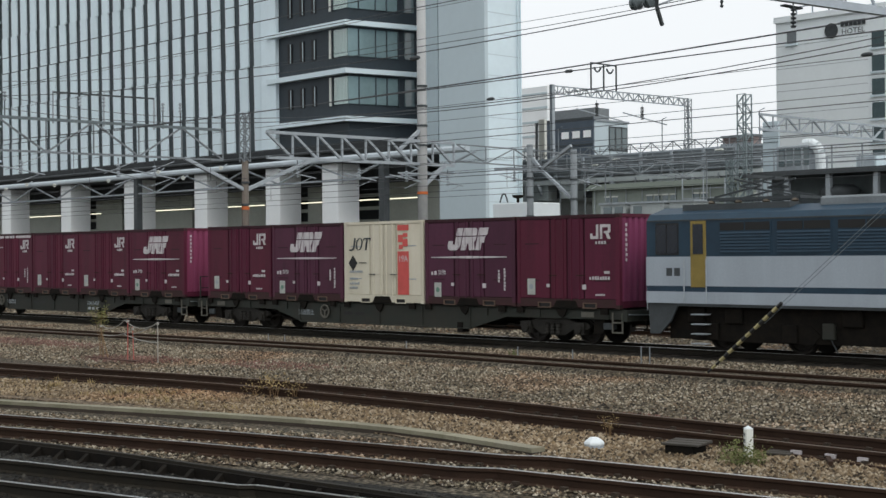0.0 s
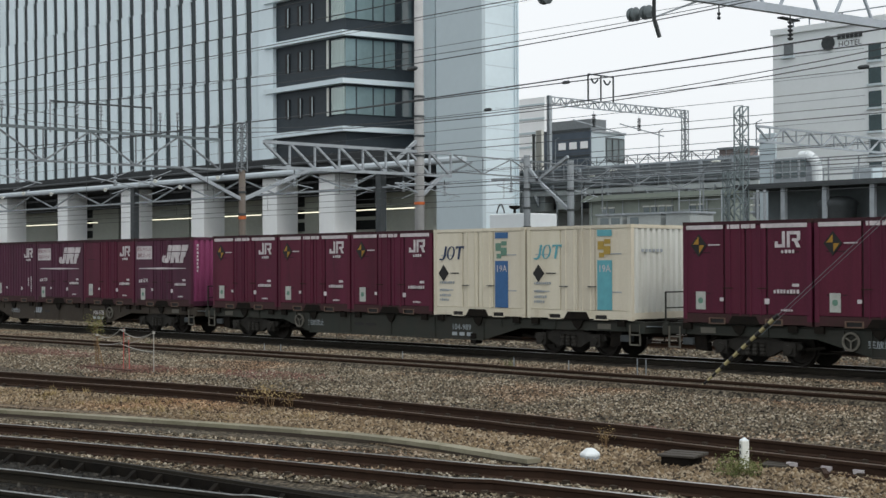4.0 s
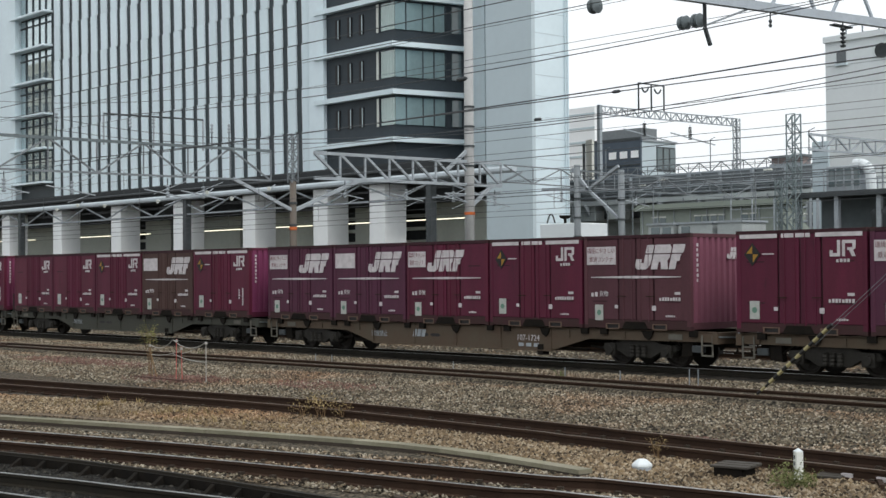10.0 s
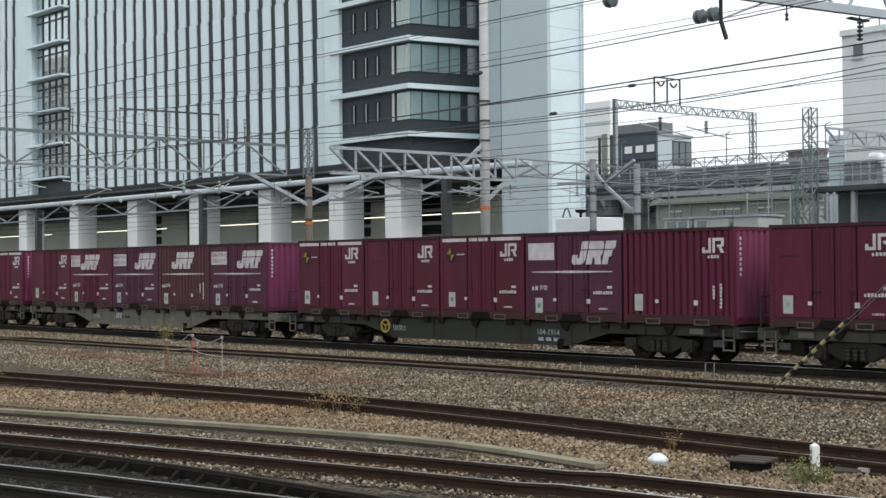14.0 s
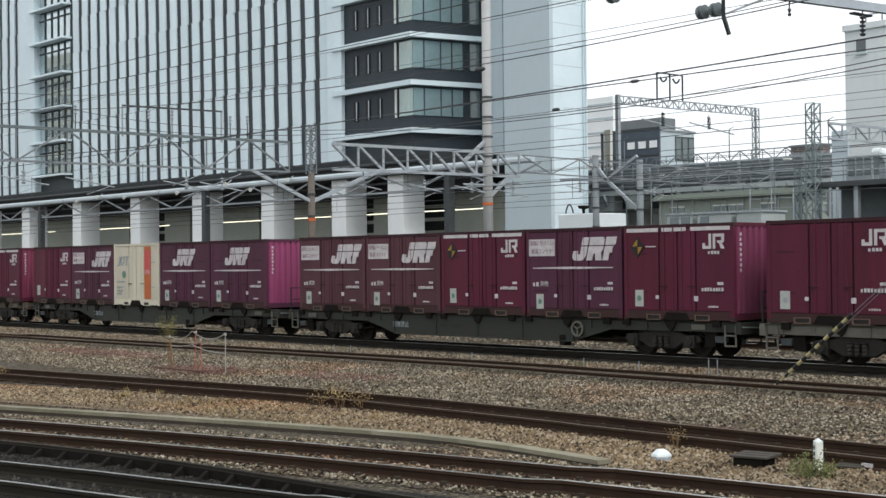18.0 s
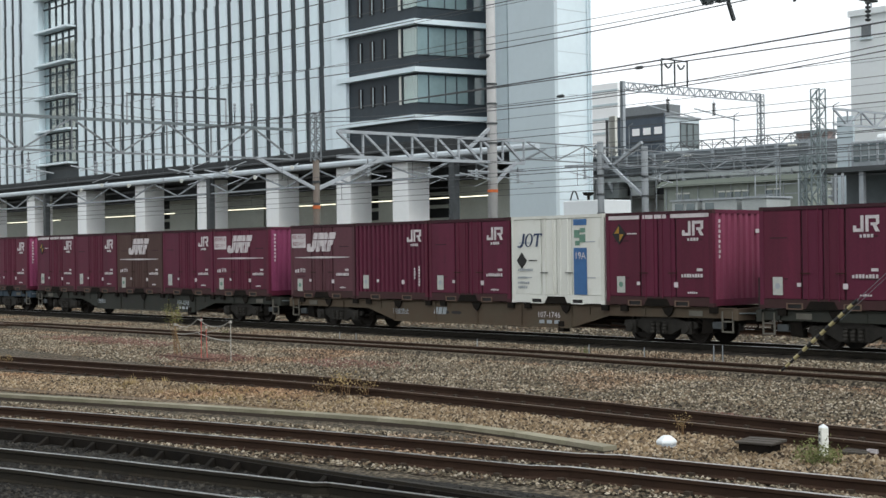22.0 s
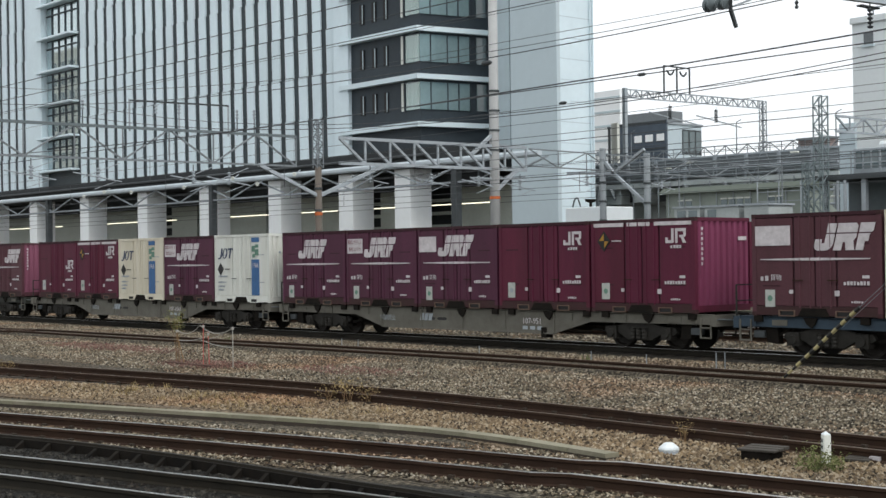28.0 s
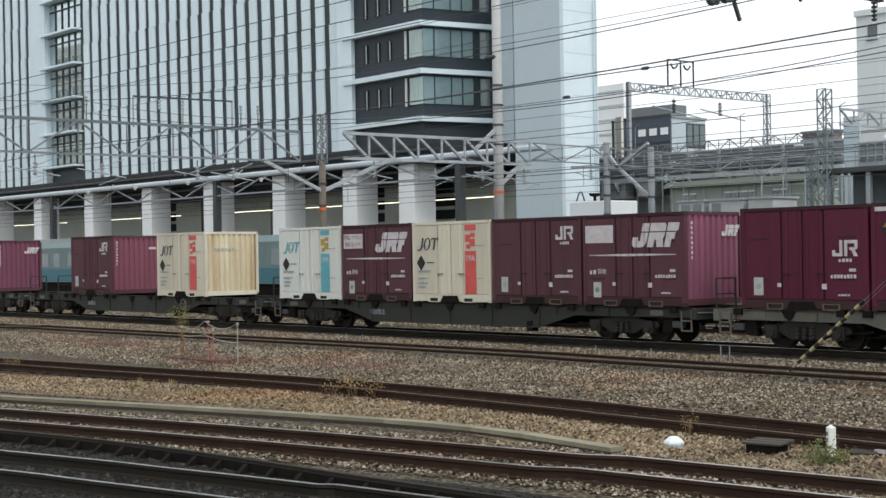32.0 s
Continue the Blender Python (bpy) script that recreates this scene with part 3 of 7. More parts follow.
def marks(c, emblem="two", line=False, tag="", middle=False, band=False, hazard=False, stripe=None, low=False, number="side", end_sign=True):
    """Painted marks of a container's platform side and leading end."""
    if emblem == "two":
        x, z = (0.85, 1.28) if low else (0.84, 1.84)
        part("emblem", emblem_two(x, z, 0.38), WHITE, c, "white operator mark")
        part("emblem_line", glyphs(Form(), x + 0.17, z - 0.135, 4, 0.075, 0.08), WHITE, c)
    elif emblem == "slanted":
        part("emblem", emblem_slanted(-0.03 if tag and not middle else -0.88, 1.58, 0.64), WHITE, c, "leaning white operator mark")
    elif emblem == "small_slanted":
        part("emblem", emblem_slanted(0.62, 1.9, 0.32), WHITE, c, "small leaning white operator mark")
    elif emblem == "italic":
        f = Form()
        lean = 0.2

        def put(points):
            f.slab([(p + lean * (q - 1.62), q) for p, q in points], "y", F - 0.008, F + 0.004)
        put([(-1.40, 2.0), (-1.33, 2.0), (-1.33, 1.72), (-1.37, 1.63), (-1.45, 1.59), (-1.56, 1.61), (-1.56, 1.65), (-1.46, 1.64), (-1.40, 1.72)])
        for k in range(16):
            a, b = math.tau * k / 16, math.tau * (k + 1) / 16
            put([(-1.13 + 0.155 * math.cos(a), 1.81 + 0.195 * math.sin(a)), (-1.13 + 0.155 * math.cos(b), 1.81 + 0.195 * math.sin(b)),
                 (-1.13 + 0.10 * math.cos(b), 1.81 + 0.175 * math.sin(b)), (-1.13 + 0.10 * math.cos(a), 1.81 + 0.175 * math.sin(a))])
        put([(-0.95, 2.0), (-0.95, 1.91), (-0.91, 1.95), (-0.82, 1.96), (-0.82, 1.62), (-0.75, 1.62), (-0.75, 1.96), (-0.66, 1.95), (-0.62, 1.91), (-0.62, 2.0)])
        part("owner_mark", f, {TEAL: TEAL, NAVY: NAVY_INK, ORANGE: STEEL}.get(stripe, STEEL_DARK), c, "slanted owner mark")
    if line:
        part("pinstripe", spear(Form(), -1.55, 1.5, 1.38, 0.035), WHITE, c, "long white tapering line")
        part("owner_word", glyphs(Form(), -1.55, 0.86, 2, 0.1, 0.12), WHITE, c)
        lettering("owner_kind", "貨物", 0.165, WHITE, c, pose(-1.1, F - 0.008, 0.925), "two white painted signs")
    if tag:
        plate = part("notice", mark_box(Form(), *((-1.74, -0.93) if middle else (-1.7, -0.68)), 1.72, 2.2), WHITE, c, "white notice" if tag == "white" else "white notice with two rows of writing")
        if tag == "text":
            for z, words in ((2.08, "環境にやさしい"), (1.85, "鉄道コンテナ")):
                lettering("writing", words, 0.16, NOTICE_INK, plate, pose(-1.335 if middle else -1.19, F - 0.009, z), "row of faded writing", 0.68 if middle else 0.88)
    if band:
        b = Form()
        for a, e in ((-1.7, -0.62), (-0.5, -0.15), (-0.1, 0.3), (0.45, 1.7)):
            mark_box(b, a, e, BOX_H - 0.19, BOX_H - 0.09)
        part("top_band", b, WHITE, c, "broken white band under the roof")
    if hazard or (emblem == "italic" and stripe is not ORANGE):
        x, z, r = (-1.33, 1.92, 0.28) if hazard else (-1.39, 1.22, 0.24)
        p = part("diamond_sign", Form().slab([(x, z - r), (x + r * 0.85, z), (x, z + r), (x - r * 0.85, z)], "y", F - 0.008, F + 0.004), BLACK, c, "black diamond sign")
        if hazard:
            part("sign_field", Form().slab([(x - r * 0.6, z + 0.02), (x, z + 0.02), (x, z + r * 0.75)], "y", F - 0.013, F - 0.004).slab(
                [(x + 0.02, z - r * 0.7), (x + r * 0.6, z), (x + 0.02, z)], "y", F - 0.013, F - 0.004), HAZARD_AMBER, p, "yellow field of the sign")
        part("sign_text", mark_box(Form(), x + 0.28, x + 0.62, z - 0.01, z + 0.02), WHITE if hazard else BLACK, c)
    if stripe is not None:
        part("colour_stripe", mark_box(Form(), 0.68, 1.17, 0.26, 1.57 if stripe is not ORANGE else 2.2), stripe, c, "broad colour stripe")
        part("stripe_top", mark_box(Form(), 0.68, 1.17, 2.2, 2.37), stripe, c)
        pic = Form()
        if stripe is ORANGE:
            pic.lathe((-0.98, F + 0.003, 1.25), (0, -1, 0), [(0, 0.15), (0.008, 0.15)], 14)
            part("stripe_upper", mark_box(Form(), 0.68, 1.17, 1.25, 2.2, 0.009), RED, c, "red upper half of the stripe")
        for a, b, w, h in ((0.70, 1.85, 0.2, 0.22), (0.9, 1.72, 0.22, 0.22), (0.74, 1.64, 0.17, 0.13), (0.92, 2.0, 0.2, 0.12)) if stripe is not ORANGE else ():
            mark_box(pic, a, a + w, b, b + h)
        part("picture_sign", pic, {RED: RED, ORANGE: GREEN}.get(stripe, YELLOW if stripe is TEAL else GREEN), c, "small coloured picture sign")
        lettering("type_code", "19A", 0.27, WHITE, c, pose(0.925, F - 0.009, 1.34), "white type code on the stripe", 0.95)
        nm = Form()
        for z, n in ((0.92, 8), (0.7, 5), (0.55, 6), (0.42, 5)):
            glyphs(nm, -1.55, z, n, 0.06, 0.07)
        tagged(part("small_writing", nm, STEEL, c, "small grey writing"), kind="stuff")
    else:
        nb = Form()
        if number == "upright":
            glyphs(nb, 1.38, 1.0, 7, 0.075, 0.075, True)
            glyphs(nb, 1.16, 0.95, 4, 0.075, 0.075, True)
        else:
            glyphs(nb, 0.80, 0.76, 8, 0.068, 0.09)
            mark_box(nb, 1.3, 1.48, 0.92, 0.99)
            glyphs(nb, 1.0, 0.34, 5, 0.05, 0.05)
        tagged(part("number_lettering", nb, WHITE, c, "small white number marks"), kind="stuff")
        lab = part("paper_label", mark_box(Form(), -1.42, -1.14, 0.34 if not line else 0.22, 0.78 if not line else 0.64), LABEL, c, "white paper label with green print")
        part("label_print", Form().lathe((-1.28, F - 0.006, 0.56 if not line else 0.43), (0, -1, 0), [(0, 0.075), (0.004, 0.075)], 12), GREEN if hazard or line else STEEL, lab)
        for x, z, w, h in ((-0.72, 0.55, 0.11, 0.09), (0.55, 0.5, 0.13, 0.13)):
            part("small_label", mark_box(Form(), x, x + w, z, z + h), WHITE, c)
    if end_sign:
        es = Form()
        if stripe is None:
            for i in range(8):
                es.box(R - 0.004, R + 0.008, F + 0.3 - 0.035, F + 0.3 + 0.015 + 0.02 * (i % 2), 1.25 + i * 0.13, 1.33 + i * 0.13)
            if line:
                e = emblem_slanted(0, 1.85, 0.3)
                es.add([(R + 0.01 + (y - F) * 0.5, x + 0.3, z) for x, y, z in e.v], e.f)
            else:
                es.box(R - 0.004, R + 0.008, 0.6, 0.95, 1.9, 2.0)
        else:
            for i in range(6):
                es.box(R - 0.004, R + 0.008, -0.8 + i * 0.16, -0.7 + i * 0.16, 1.78, 1.86)
        tagged(part("end_lettering", es, WHITE if stripe is None else STEEL, c, "marks on the end wall"), kind="stuff")


KINDS = {}


def kind(code):
    """The first container of each look; later ones are copies of it."""
    if code in KINDS:
        return copy_thing(KINDS[code], Matrix())
    body, *opts = code.split("+")
    colour, word = {"M": (MAROON, "maroon"), "F": (FADED, "faded maroon"), "O": (OLIVE, "weathered brown"), "P": (PLUM, "plum coloured"),
                    "C": (CREAM, "cream"), "W": (PALE, "pale white")}[body]
    stripe = {"red": RED, "orange": ORANGE, "teal": TEAL, "blue": NAVY}.get(opts[0] if opts else "")
    ribbed, line, haz = "rib" in opts, "line" in opts, "haz" in opts
    tag = "white" if "blank" in opts else "text" if "tag" in opts else ""
    label = f"{word} steel rail container with " + (f"{opts[0]} stripe and locking bars" if stripe else
            "corrugated sides and white marks" if ribbed else "yellow diamond sign and white top band" if haz else
            "white notice, slanted mark and line" if tag else "slanted white mark and line" if line else "white mark and side doors")
    c = container(body, colour, label, ribbed, line=line and body in "FP", hazard=haz, mouth="rust" if "rust" in opts else "white" if stripe else "")
    marks(c, "italic" if stripe else "small_slanted" if "small" in opts else "slanted" if line else "two", line, tag, "mid" in opts, haz and "noband" not in opts, haz, stripe,
          "low" in opts, "upright" if ribbed or "up" in opts else "side")
    KINDS[code] = c
    return c


def wagon_sill(sy):
    """The fish-bellied side girder, thin over the bogies and deep between them."""
    y = sy * 1.12
    f = Form()
    f.slab([(-9.52, 0.72), (-5.3, 0.70), (-3.9, 0.33), (3.9, 0.33), (5.3, 0.70), (9.52, 0.72), (9.52, 0.97), (-9.52, 0.97)], "y", y - 0.02, y + 0.02)
    f.box(-9.52, 9.52, y - 0.09 if sy > 0 else y - 0.02, y + 0.02 if sy > 0 else y + 0.09, 0.93, 0.985)
    f.slab([(-3.9, 0.31), (3.9, 0.31), (3.9, 0.35), (-3.9, 0.35)], "y", y - 0.06, y + 0.06)
    for x in (-9.0, -6.6, -4.6, -3.9, -1.9, 0.0, 1.9, 3.9, 4.6, 6.6, 9.0):
        low = 0.35 if abs(x) < 4 else 0.72
        f.box(x - 0.015, x + 0.015, *((y - 0.055, y - 0.02) if sy < 0 else (y + 0.02, y + 0.055)), low, 0.93)
    return f


BOGIE = material("brown_grime_casting", (0.030, 0.028, 0.024), 0.7, 0.0, scale=4, vary=0.45, fine=30, second=(0.015, 0.014, 0.012), spec=0.2, scuff=((0.012, 0.011, 0.009), (0.07, 0.06, 0.05)))


def bogie(w, x, mat):
    """A two-axle truck: cast side frames with axle boxes and springs; its wheelsets turn."""
    b = part("bogie", Form().box(x - 0.25, x + 0.25, -0.95, 0.95, 0.45, 0.68), DARK, w)
    for sy in (-1, 1):
        y = sy * 0.98
        f = Form()
        f.slab([(x - 1.28, 0.46), (x - 1.18, 0.40), (x - 0.72, 0.40), (x - 0.42, 0.24), (x + 0.42, 0.24), (x + 0.72, 0.40), (x + 1.18, 0.40), (x + 1.28, 0.46), (x + 1.22, 0.60),
                (x + 0.75, 0.62), (x + 0.4, 0.74), (x - 0.4, 0.74), (x - 0.75, 0.62), (x - 1.22, 0.60)], "y", y - 0.07, y + 0.07)
        part("side_frame", f, BOGIE, b, "cast steel side frame, grimy", bevel=0.02)
        for dx in (-0.95, 0.95):
            g = Form().box(x + dx - 0.17, x + dx + 0.17, y - 0.14, y + 0.14, 0.28, 0.60)
            g.lathe((x + dx, y + sy * 0.14, 0.43), (0, sy, 0), [(-0.02, 0.12), (0.05, 0.11)], 10)
            part("axle_box", g, BOGIE, b, "axle box with round cover")
        if sy < 0:
            for dx in (-0.2, 0.0, 0.2):
                part("spring", Form().lathe((x + dx, y + sy * 0.1, 0.26), (0, 0, 1), [(k * 0.045, 0.08 if k % 2 else 0.065) for k in range(8)], 8), BOGIE, b)
    return b


WHEELS = []
WHEELSTEEL = material("brown_wheel_steel", (0.028, 0.024, 0.020), 0.6, 0.2, scale=5, vary=0.4, fine=40, second=(0.016, 0.014, 0.012))


def wheelset(w, x, proto=[]):
    if proto:
        o = new("wheelset", proto[0].data)
        o.parent = w
    else:
        f = Form()
        for sy in (-1, 1):
            f.lathe((0, sy * 0.50, 0), (0, sy, 0), [(0.0, 0.46), (0.03, 0.46), (0.04, 0.43), (0.14, 0.42), (0.145, 0.36), (0.09, 0.33), (0.09, 0.14), (0.16, 0.12), (0.2, 0.1)], 20)
        f.lathe((0, -0.7, 0), (0, 1, 0), [(0, 0.08), (1.4, 0.08)], 8)
        for k in range(4):
            a = math.tau * k / 4
            f.box(0.24 * math.cos(a) - 0.03, 0.24 * math.cos(a) + 0.03, -0.61, -0.585, 0.24 * math.sin(a) - 0.03, 0.24 * math.sin(a) + 0.03)
        o = part("wheelset", f, WHEELSTEEL, w, "pair of spoked-disc wheels on an axle")
        proto.append(o)
    o.location = (x, 0, 0.43)
    WHEELS.append(o)
    return o


def wagon(mat, word, number, wheel_at):
    w = thing("flat_wagon", f"{word} container flat wagon on bogies, carrying containers", "freight wagon", "wagons of the train")
    for sy in (-1, 1):
        part("side_girder", wagon_sill(sy), mat, w)
    deck = Form()
    deck.box(-9.58, 9.58, -0.25, 0.25, 0.55, 0.93)
    for i in range(14):
        x = -9.2 + i * 18.4 / 13
        deck.box(x - 0.1, x + 0.1, -1.1, 1.1, 0.75, 0.93)
    part("deck_frame", deck, DARK, w)
    for sx in (-1, 1):
        part("end_beam", Form().box(sx * 9.58 - 0.08, sx * 9.58 + 0.08, -1.2, 1.2, 0.68, 0.97), mat, w)
        cp = Form()
        cp.box(min(sx * 9.58, sx * 9.95), max(sx * 9.58, sx * 9.95), -0.09, 0.09, 0.78, 0.96)
        cp.box(sx * 9.582 - 0.13, sx * 9.582 + 0.13, -0.17, 0.17, 0.72, 1.0)
        part("coupler", cp, DARK, w, "knuckle coupler", bevel=0.02)
        for y0 in (-0.45, 0.45):
            hs = Form()
            pts = [Vector((sx * 9.62, y0, 0.8)), Vector((sx * 9.74, y0, 0.5)), Vector((sx * 9.63, y0, 0.42)), Vector((sx * 9.94, y0, 0.44))]
            for a, b in zip(pts, pts[1:]):
                hs.bar(a, b, 0.045, sides=6)
            part("brake_hose", hs, DARK, w)
        st = Form()
        y = -1.16
        a, b = sx * 9.15, sx * 9.48
        st.bar((a, y, 0.9), (a, y, 0.36), 0.035)
        st.bar((b, y, 0.9), (b, y, 0.36), 0.035)
        st.bar((a, y, 0.38), (b, y, 0.38), 0.04)
        st.bar((a, y, 0.64), (b, y, 0.64), 0.035)
        part("step", st, SILL_LIGHT, w, "pale painted shunter's step")
        bogie(w, sx * 7.0, mat)
        for dx in (-0.95, 0.95):
            wheelset(w, sx * 7.0 + dx)
    for y0, y1 in ((-1.1, -0.3), (0.3, 1.1)):
        hr = Form()
        hr.bar((-9.63, y0, 0.95), (-9.63, y0, 1.75), 0.035)
        hr.bar((-9.63, y1, 0.95), (-9.63, y1, 1.75), 0.035)
        hr.bar((-9.63, y0, 1.75), (-9.63, y1, 1.75), 0.035)
        hr.bar((-9.63, y0, 1.35), (-9.63, y1, 1.35), 0.03)
        part("end_railing", hr, STEEL if mat is SILL_TAN else SILL_GREY, w, "tubular end handrail")
    if wheel_at > -8:
        wheel = Form()
        n = 16
        for i in range(n):
            a, b = math.tau * i / n, math.tau * (i + 1) / n
            wheel.bar((wheel_at + 0.2 * math.cos(a), -1.19, 0.68 + 0.2 * math.sin(a)), (wheel_at + 0.2 * math.cos(b), -1.19, 0.68 + 0.2 * math.sin(b)), 0.045)
        for i in range(3):
            a = math.tau * i / 3 + 0.5
            wheel.bar((wheel_at, -1.19, 0.68), (wheel_at + 0.2 * math.cos(a), -1.19, 0.68 + 0.2 * math.sin(a)), 0.03)
        part("handbrake_wheel", wheel, YELLOW if number in ("104-1914", "104-5400") else SILL_LIGHT, w, "handbrake wheel on the girder")
    part("brake_cylinder", Form().box(-1.6, -0.7, -0.9, -0.3, 0.32, 0.6), DARK, w)
    part("air_tank", Form().lathe((0.8, -0.6, 0.45), (1, 0, 0), [(0, 0.17), (0.04, 0.2), (0.9, 0.2), (0.94, 0.17)], 12), DARK, w)
    part("release_box", Form().box(3.4, 3.6, -1.18, -0.9, 0.2, 0.5), DARK, w)
    part("brake_pipe", Form().bar((-5.0, -1.0, 0.42), (5.2, -1.0, 0.42), 0.05, sides=6), DARK, w)
    part("brake_rod", Form().bar((-6.0, -0.55, 0.34), (6.0, -0.55, 0.34), 0.04, sides=6), BOGIE, w)
    for sx in (-1, 1):
        part("air_valve", Form().box(sx * 8.95 - 0.16, sx * 8.95 + 0.16, -1.12, -0.92, 0.44, 0.62), STEEL_DARK, w, "grey brake valve", bevel=0.02)
        part("coupling_lever", Form().bar((sx * 9.68, -1.15, 0.86), (sx * 9.68, -0.2, 0.82), 0.035, sides=6), BEAMGREY, w)
        part("route_plate", Form().box(sx * 8.3 - 0.22, sx * 8.3 + 0.22, -1.165, -1.15, 0.76, 0.9), SILL_LIGHT, w, "pale route card holder")
        part("brake_lever", Form().bar((sx * 5.2, -0.9, 0.5), (sx * 6.2, -0.9, 0.38), 0.06), DARK, w)
        part("brake_lever", Form().bar((sx * 8.1, -0.95, 0.72), (sx * 8.6, -0.95, 0.42), 0.05), DARK, w)
        part("brake_hanger", Form().slab([(sx * 8.4, 0.3), (sx * 8.75, 0.34), (sx * 8.8, 0.7), (sx * 8.45, 0.7)], "y", -1.05, -0.85), DARK, w)
    for i in range(5):
        for dx in (-1.5, 1.5):
            x = 7.40 - i * PITCH + dx
            part("container_lock", Form().box(x - 0.12, x + 0.12, -1.22, -1.05, 0.84, 1.0), DARK, w)
        x = 7.40 - i * PITCH
        part("lock_lever", Form().slab([(x - 0.2, 0.97), (x + 0.2, 0.97), (x + 0.12, 0.8), (x + 0.03, 0.72), (x - 0.1, 0.8)], "y", -1.2, -1.15), DARK, w, "dark locking lever under the container")
    for x in (-1.5, -0.95):
        hole = Form().slab([(x - 0.22, 0.63), (x - 0.16, 0.6), (x + 0.16, 0.6), (x + 0.22, 0.63), (x + 0.22, 0.66), (x + 0.16, 0.69), (x - 0.16, 0.69), (x - 0.22, 0.66)], "y", -1.144, -1.13)
        part("girder_slot", hole, BLACK, w, "dark slot in the girder")
    if number:
        lettering("wagon_number", number, 0.24, WHITE if mat is not SILL_GREY else STEEL, w, pose(3.0, -1.146, 0.66), "stencilled wagon type number")
        bx = Form()
        for i in range(3):
            bx.box(2.62 + i * 0.3, 2.82 + i * 0.3, -1.146, -1.138, 0.42, 0.52)
        part("girder_marks", bx, STEEL, w, "small stencilled marks")
    lettering("girder_notice", "突放禁止", 0.2, STEEL, w, pose(-3.6, -1.146, 0.62), "pale stencilled notice")
    if mat in (SILL_TAN, SILL_LIGHT) or number in ("106-978",):
        e = Form()
        for i in range(3):
            e.slab([(-2.0 + i * 0.2, 0.58), (-1.84 + i * 0.2, 0.58), (-1.78 + i * 0.2, 0.8), (-1.94 + i * 0.2, 0.8)], "y", -1.146, -1.138)
        part("girder_emblem", e, STEEL, w, "pale slanted mark")
    return w


# From the locomotive backwards: girder, its colour, number, brake wheel's place, then the load from the leading end.
CONSIST = (
    (SILL_GREY, "dark grey", "", -2.6, "M P+line+up C+red P+line+up M"),
    (SILL_GREY, "dark grey", "104-5407", -4.4, "M+line M M M+haz+up M+haz"),
    (SILL_GREY, "dark grey", "104-989", -4.4, "C+teal+white C+blue M+haz M+haz M+haz"),
    (SILL_BROWN, "dark brown", "106-978", 3.9, "P+line+tag M P+line+tag P+rib M+haz"),
    (SILL_TAN, "dusty brown", "107-654", 4.2, "M+haz+up F+line+tag F+line+tag P+small+tag M+haz"),
    (SILL_TAN, "dusty brown", "107-1724", -9.0, "F+line+tag M+haz M+line+tag+mid P+line+blank P+line+tag"),
    (SILL_MID, "green grey", "", -9.0, "M+haz+up O+line+blank M+haz M M"),
    (SILL_GREY, "dark green", "104-1914", -4.2, "M+rib P+line+blank M+haz M M+haz"),
    (SILL_LIGHT, "grey", "", -9.0, "P+line+tag F+rib+line P+line+tag M+line+tag+mid M"),
    (SILL_GREY, "dark green", "", 4.1, "M+haz P+line+tag M+haz F+line+tag F+line+tag"),
    (SILL_GREY, "dark green", "", -9.0, "P+line P+line C+orange P+line+tag M"),
    (SILL_TAN, "dusty tan", "107-1746", -9.0, "M+haz W+blue M M+rib F+line+tag+mid"),
    (SILL_GREY, "dark green", "104-1545", -9.0, "M+line+tag+mid M O+line M M+haz"),
    (SILL_BLUE, "blue grey", "104-5400", -3.4, "M C+teal F+rib+line C+teal F+line+blank"),
    (SILL_LIGHT, "light grey", "107-951", -9.0, "M+haz M P+line+blank+mid P+line+tag+mid P+line"),
    (SILL_LIGHT, "tan grey", "107-1541", -9.0, "W+blue P+line+tag+mid C+blue M+haz M+low"),
    (SILL_GREY, "dark green", "", -9.0, "F+line+blank F C+red F+line+tag W+teal"),
    (SILL_GREY, "dark green", "", 4.1, "- C+red+rust - F -"),
    (SILL_GREY, "dark green", "", -9.0, "F+rib+line"),
)
# How far each wagon's load stands behind its even place in the train.
BEHIND = (-0.06, -0.06, 0.08, -0.05, 0.48, 0.42, 0.11, -0.30, 0.20, -0.30, 0.27, 0.23, 0.14, -0.27, 0.03, -0.61, -0.31, -0.25, -0.45)
for i, (mat, word, number, wheel_at, load) in enumerate(CONSIST):
    stay(wagon(mat, word, number, wheel_at), -i * WAGON - 9.25 - (0.174 - 0.0217 * i), 0.0)
    for k, code in enumerate(load.split()):
        if code != "-":
            shift = {(17, 1): 0.27, (17, 3): 0.2, (18, 0): -2.84}.get((i, k), 0.0)
            stay(kind(code), -i * WAGON - BEHIND[i] - (k + 0.5) * PITCH + shift, 1.0)


def motions():
    """The train rolls past at about ten metres a second; every wheelset turns with it."""
    travel = [(t, -23.672 + 10.1377 * t - 0.0065286 * t * t) for t in range(33)]
    for ob, u, z in MOVERS:
        walk(ob, [(t, pose(s + u, train_line(s + u), z, 0, 0, math.degrees(math.atan(SKEW)))) for t, s in travel])
    times, way = [t for t, _ in travel], [s for _, s in travel]
    frames = [i / FPS for i in range(int(32 * FPS) + 1)]
    turns = [math.degrees((float(np.interp(t, times, way)) + 23.672) / 0.43) for t in frames]
    for o in WHEELS:
        x, y, z = o.location
        walk(o, [(t, Matrix.LocRotScale((x, y, z), Euler((0, radians(a), 0)), None)) for t, a in zip(frames, turns)])


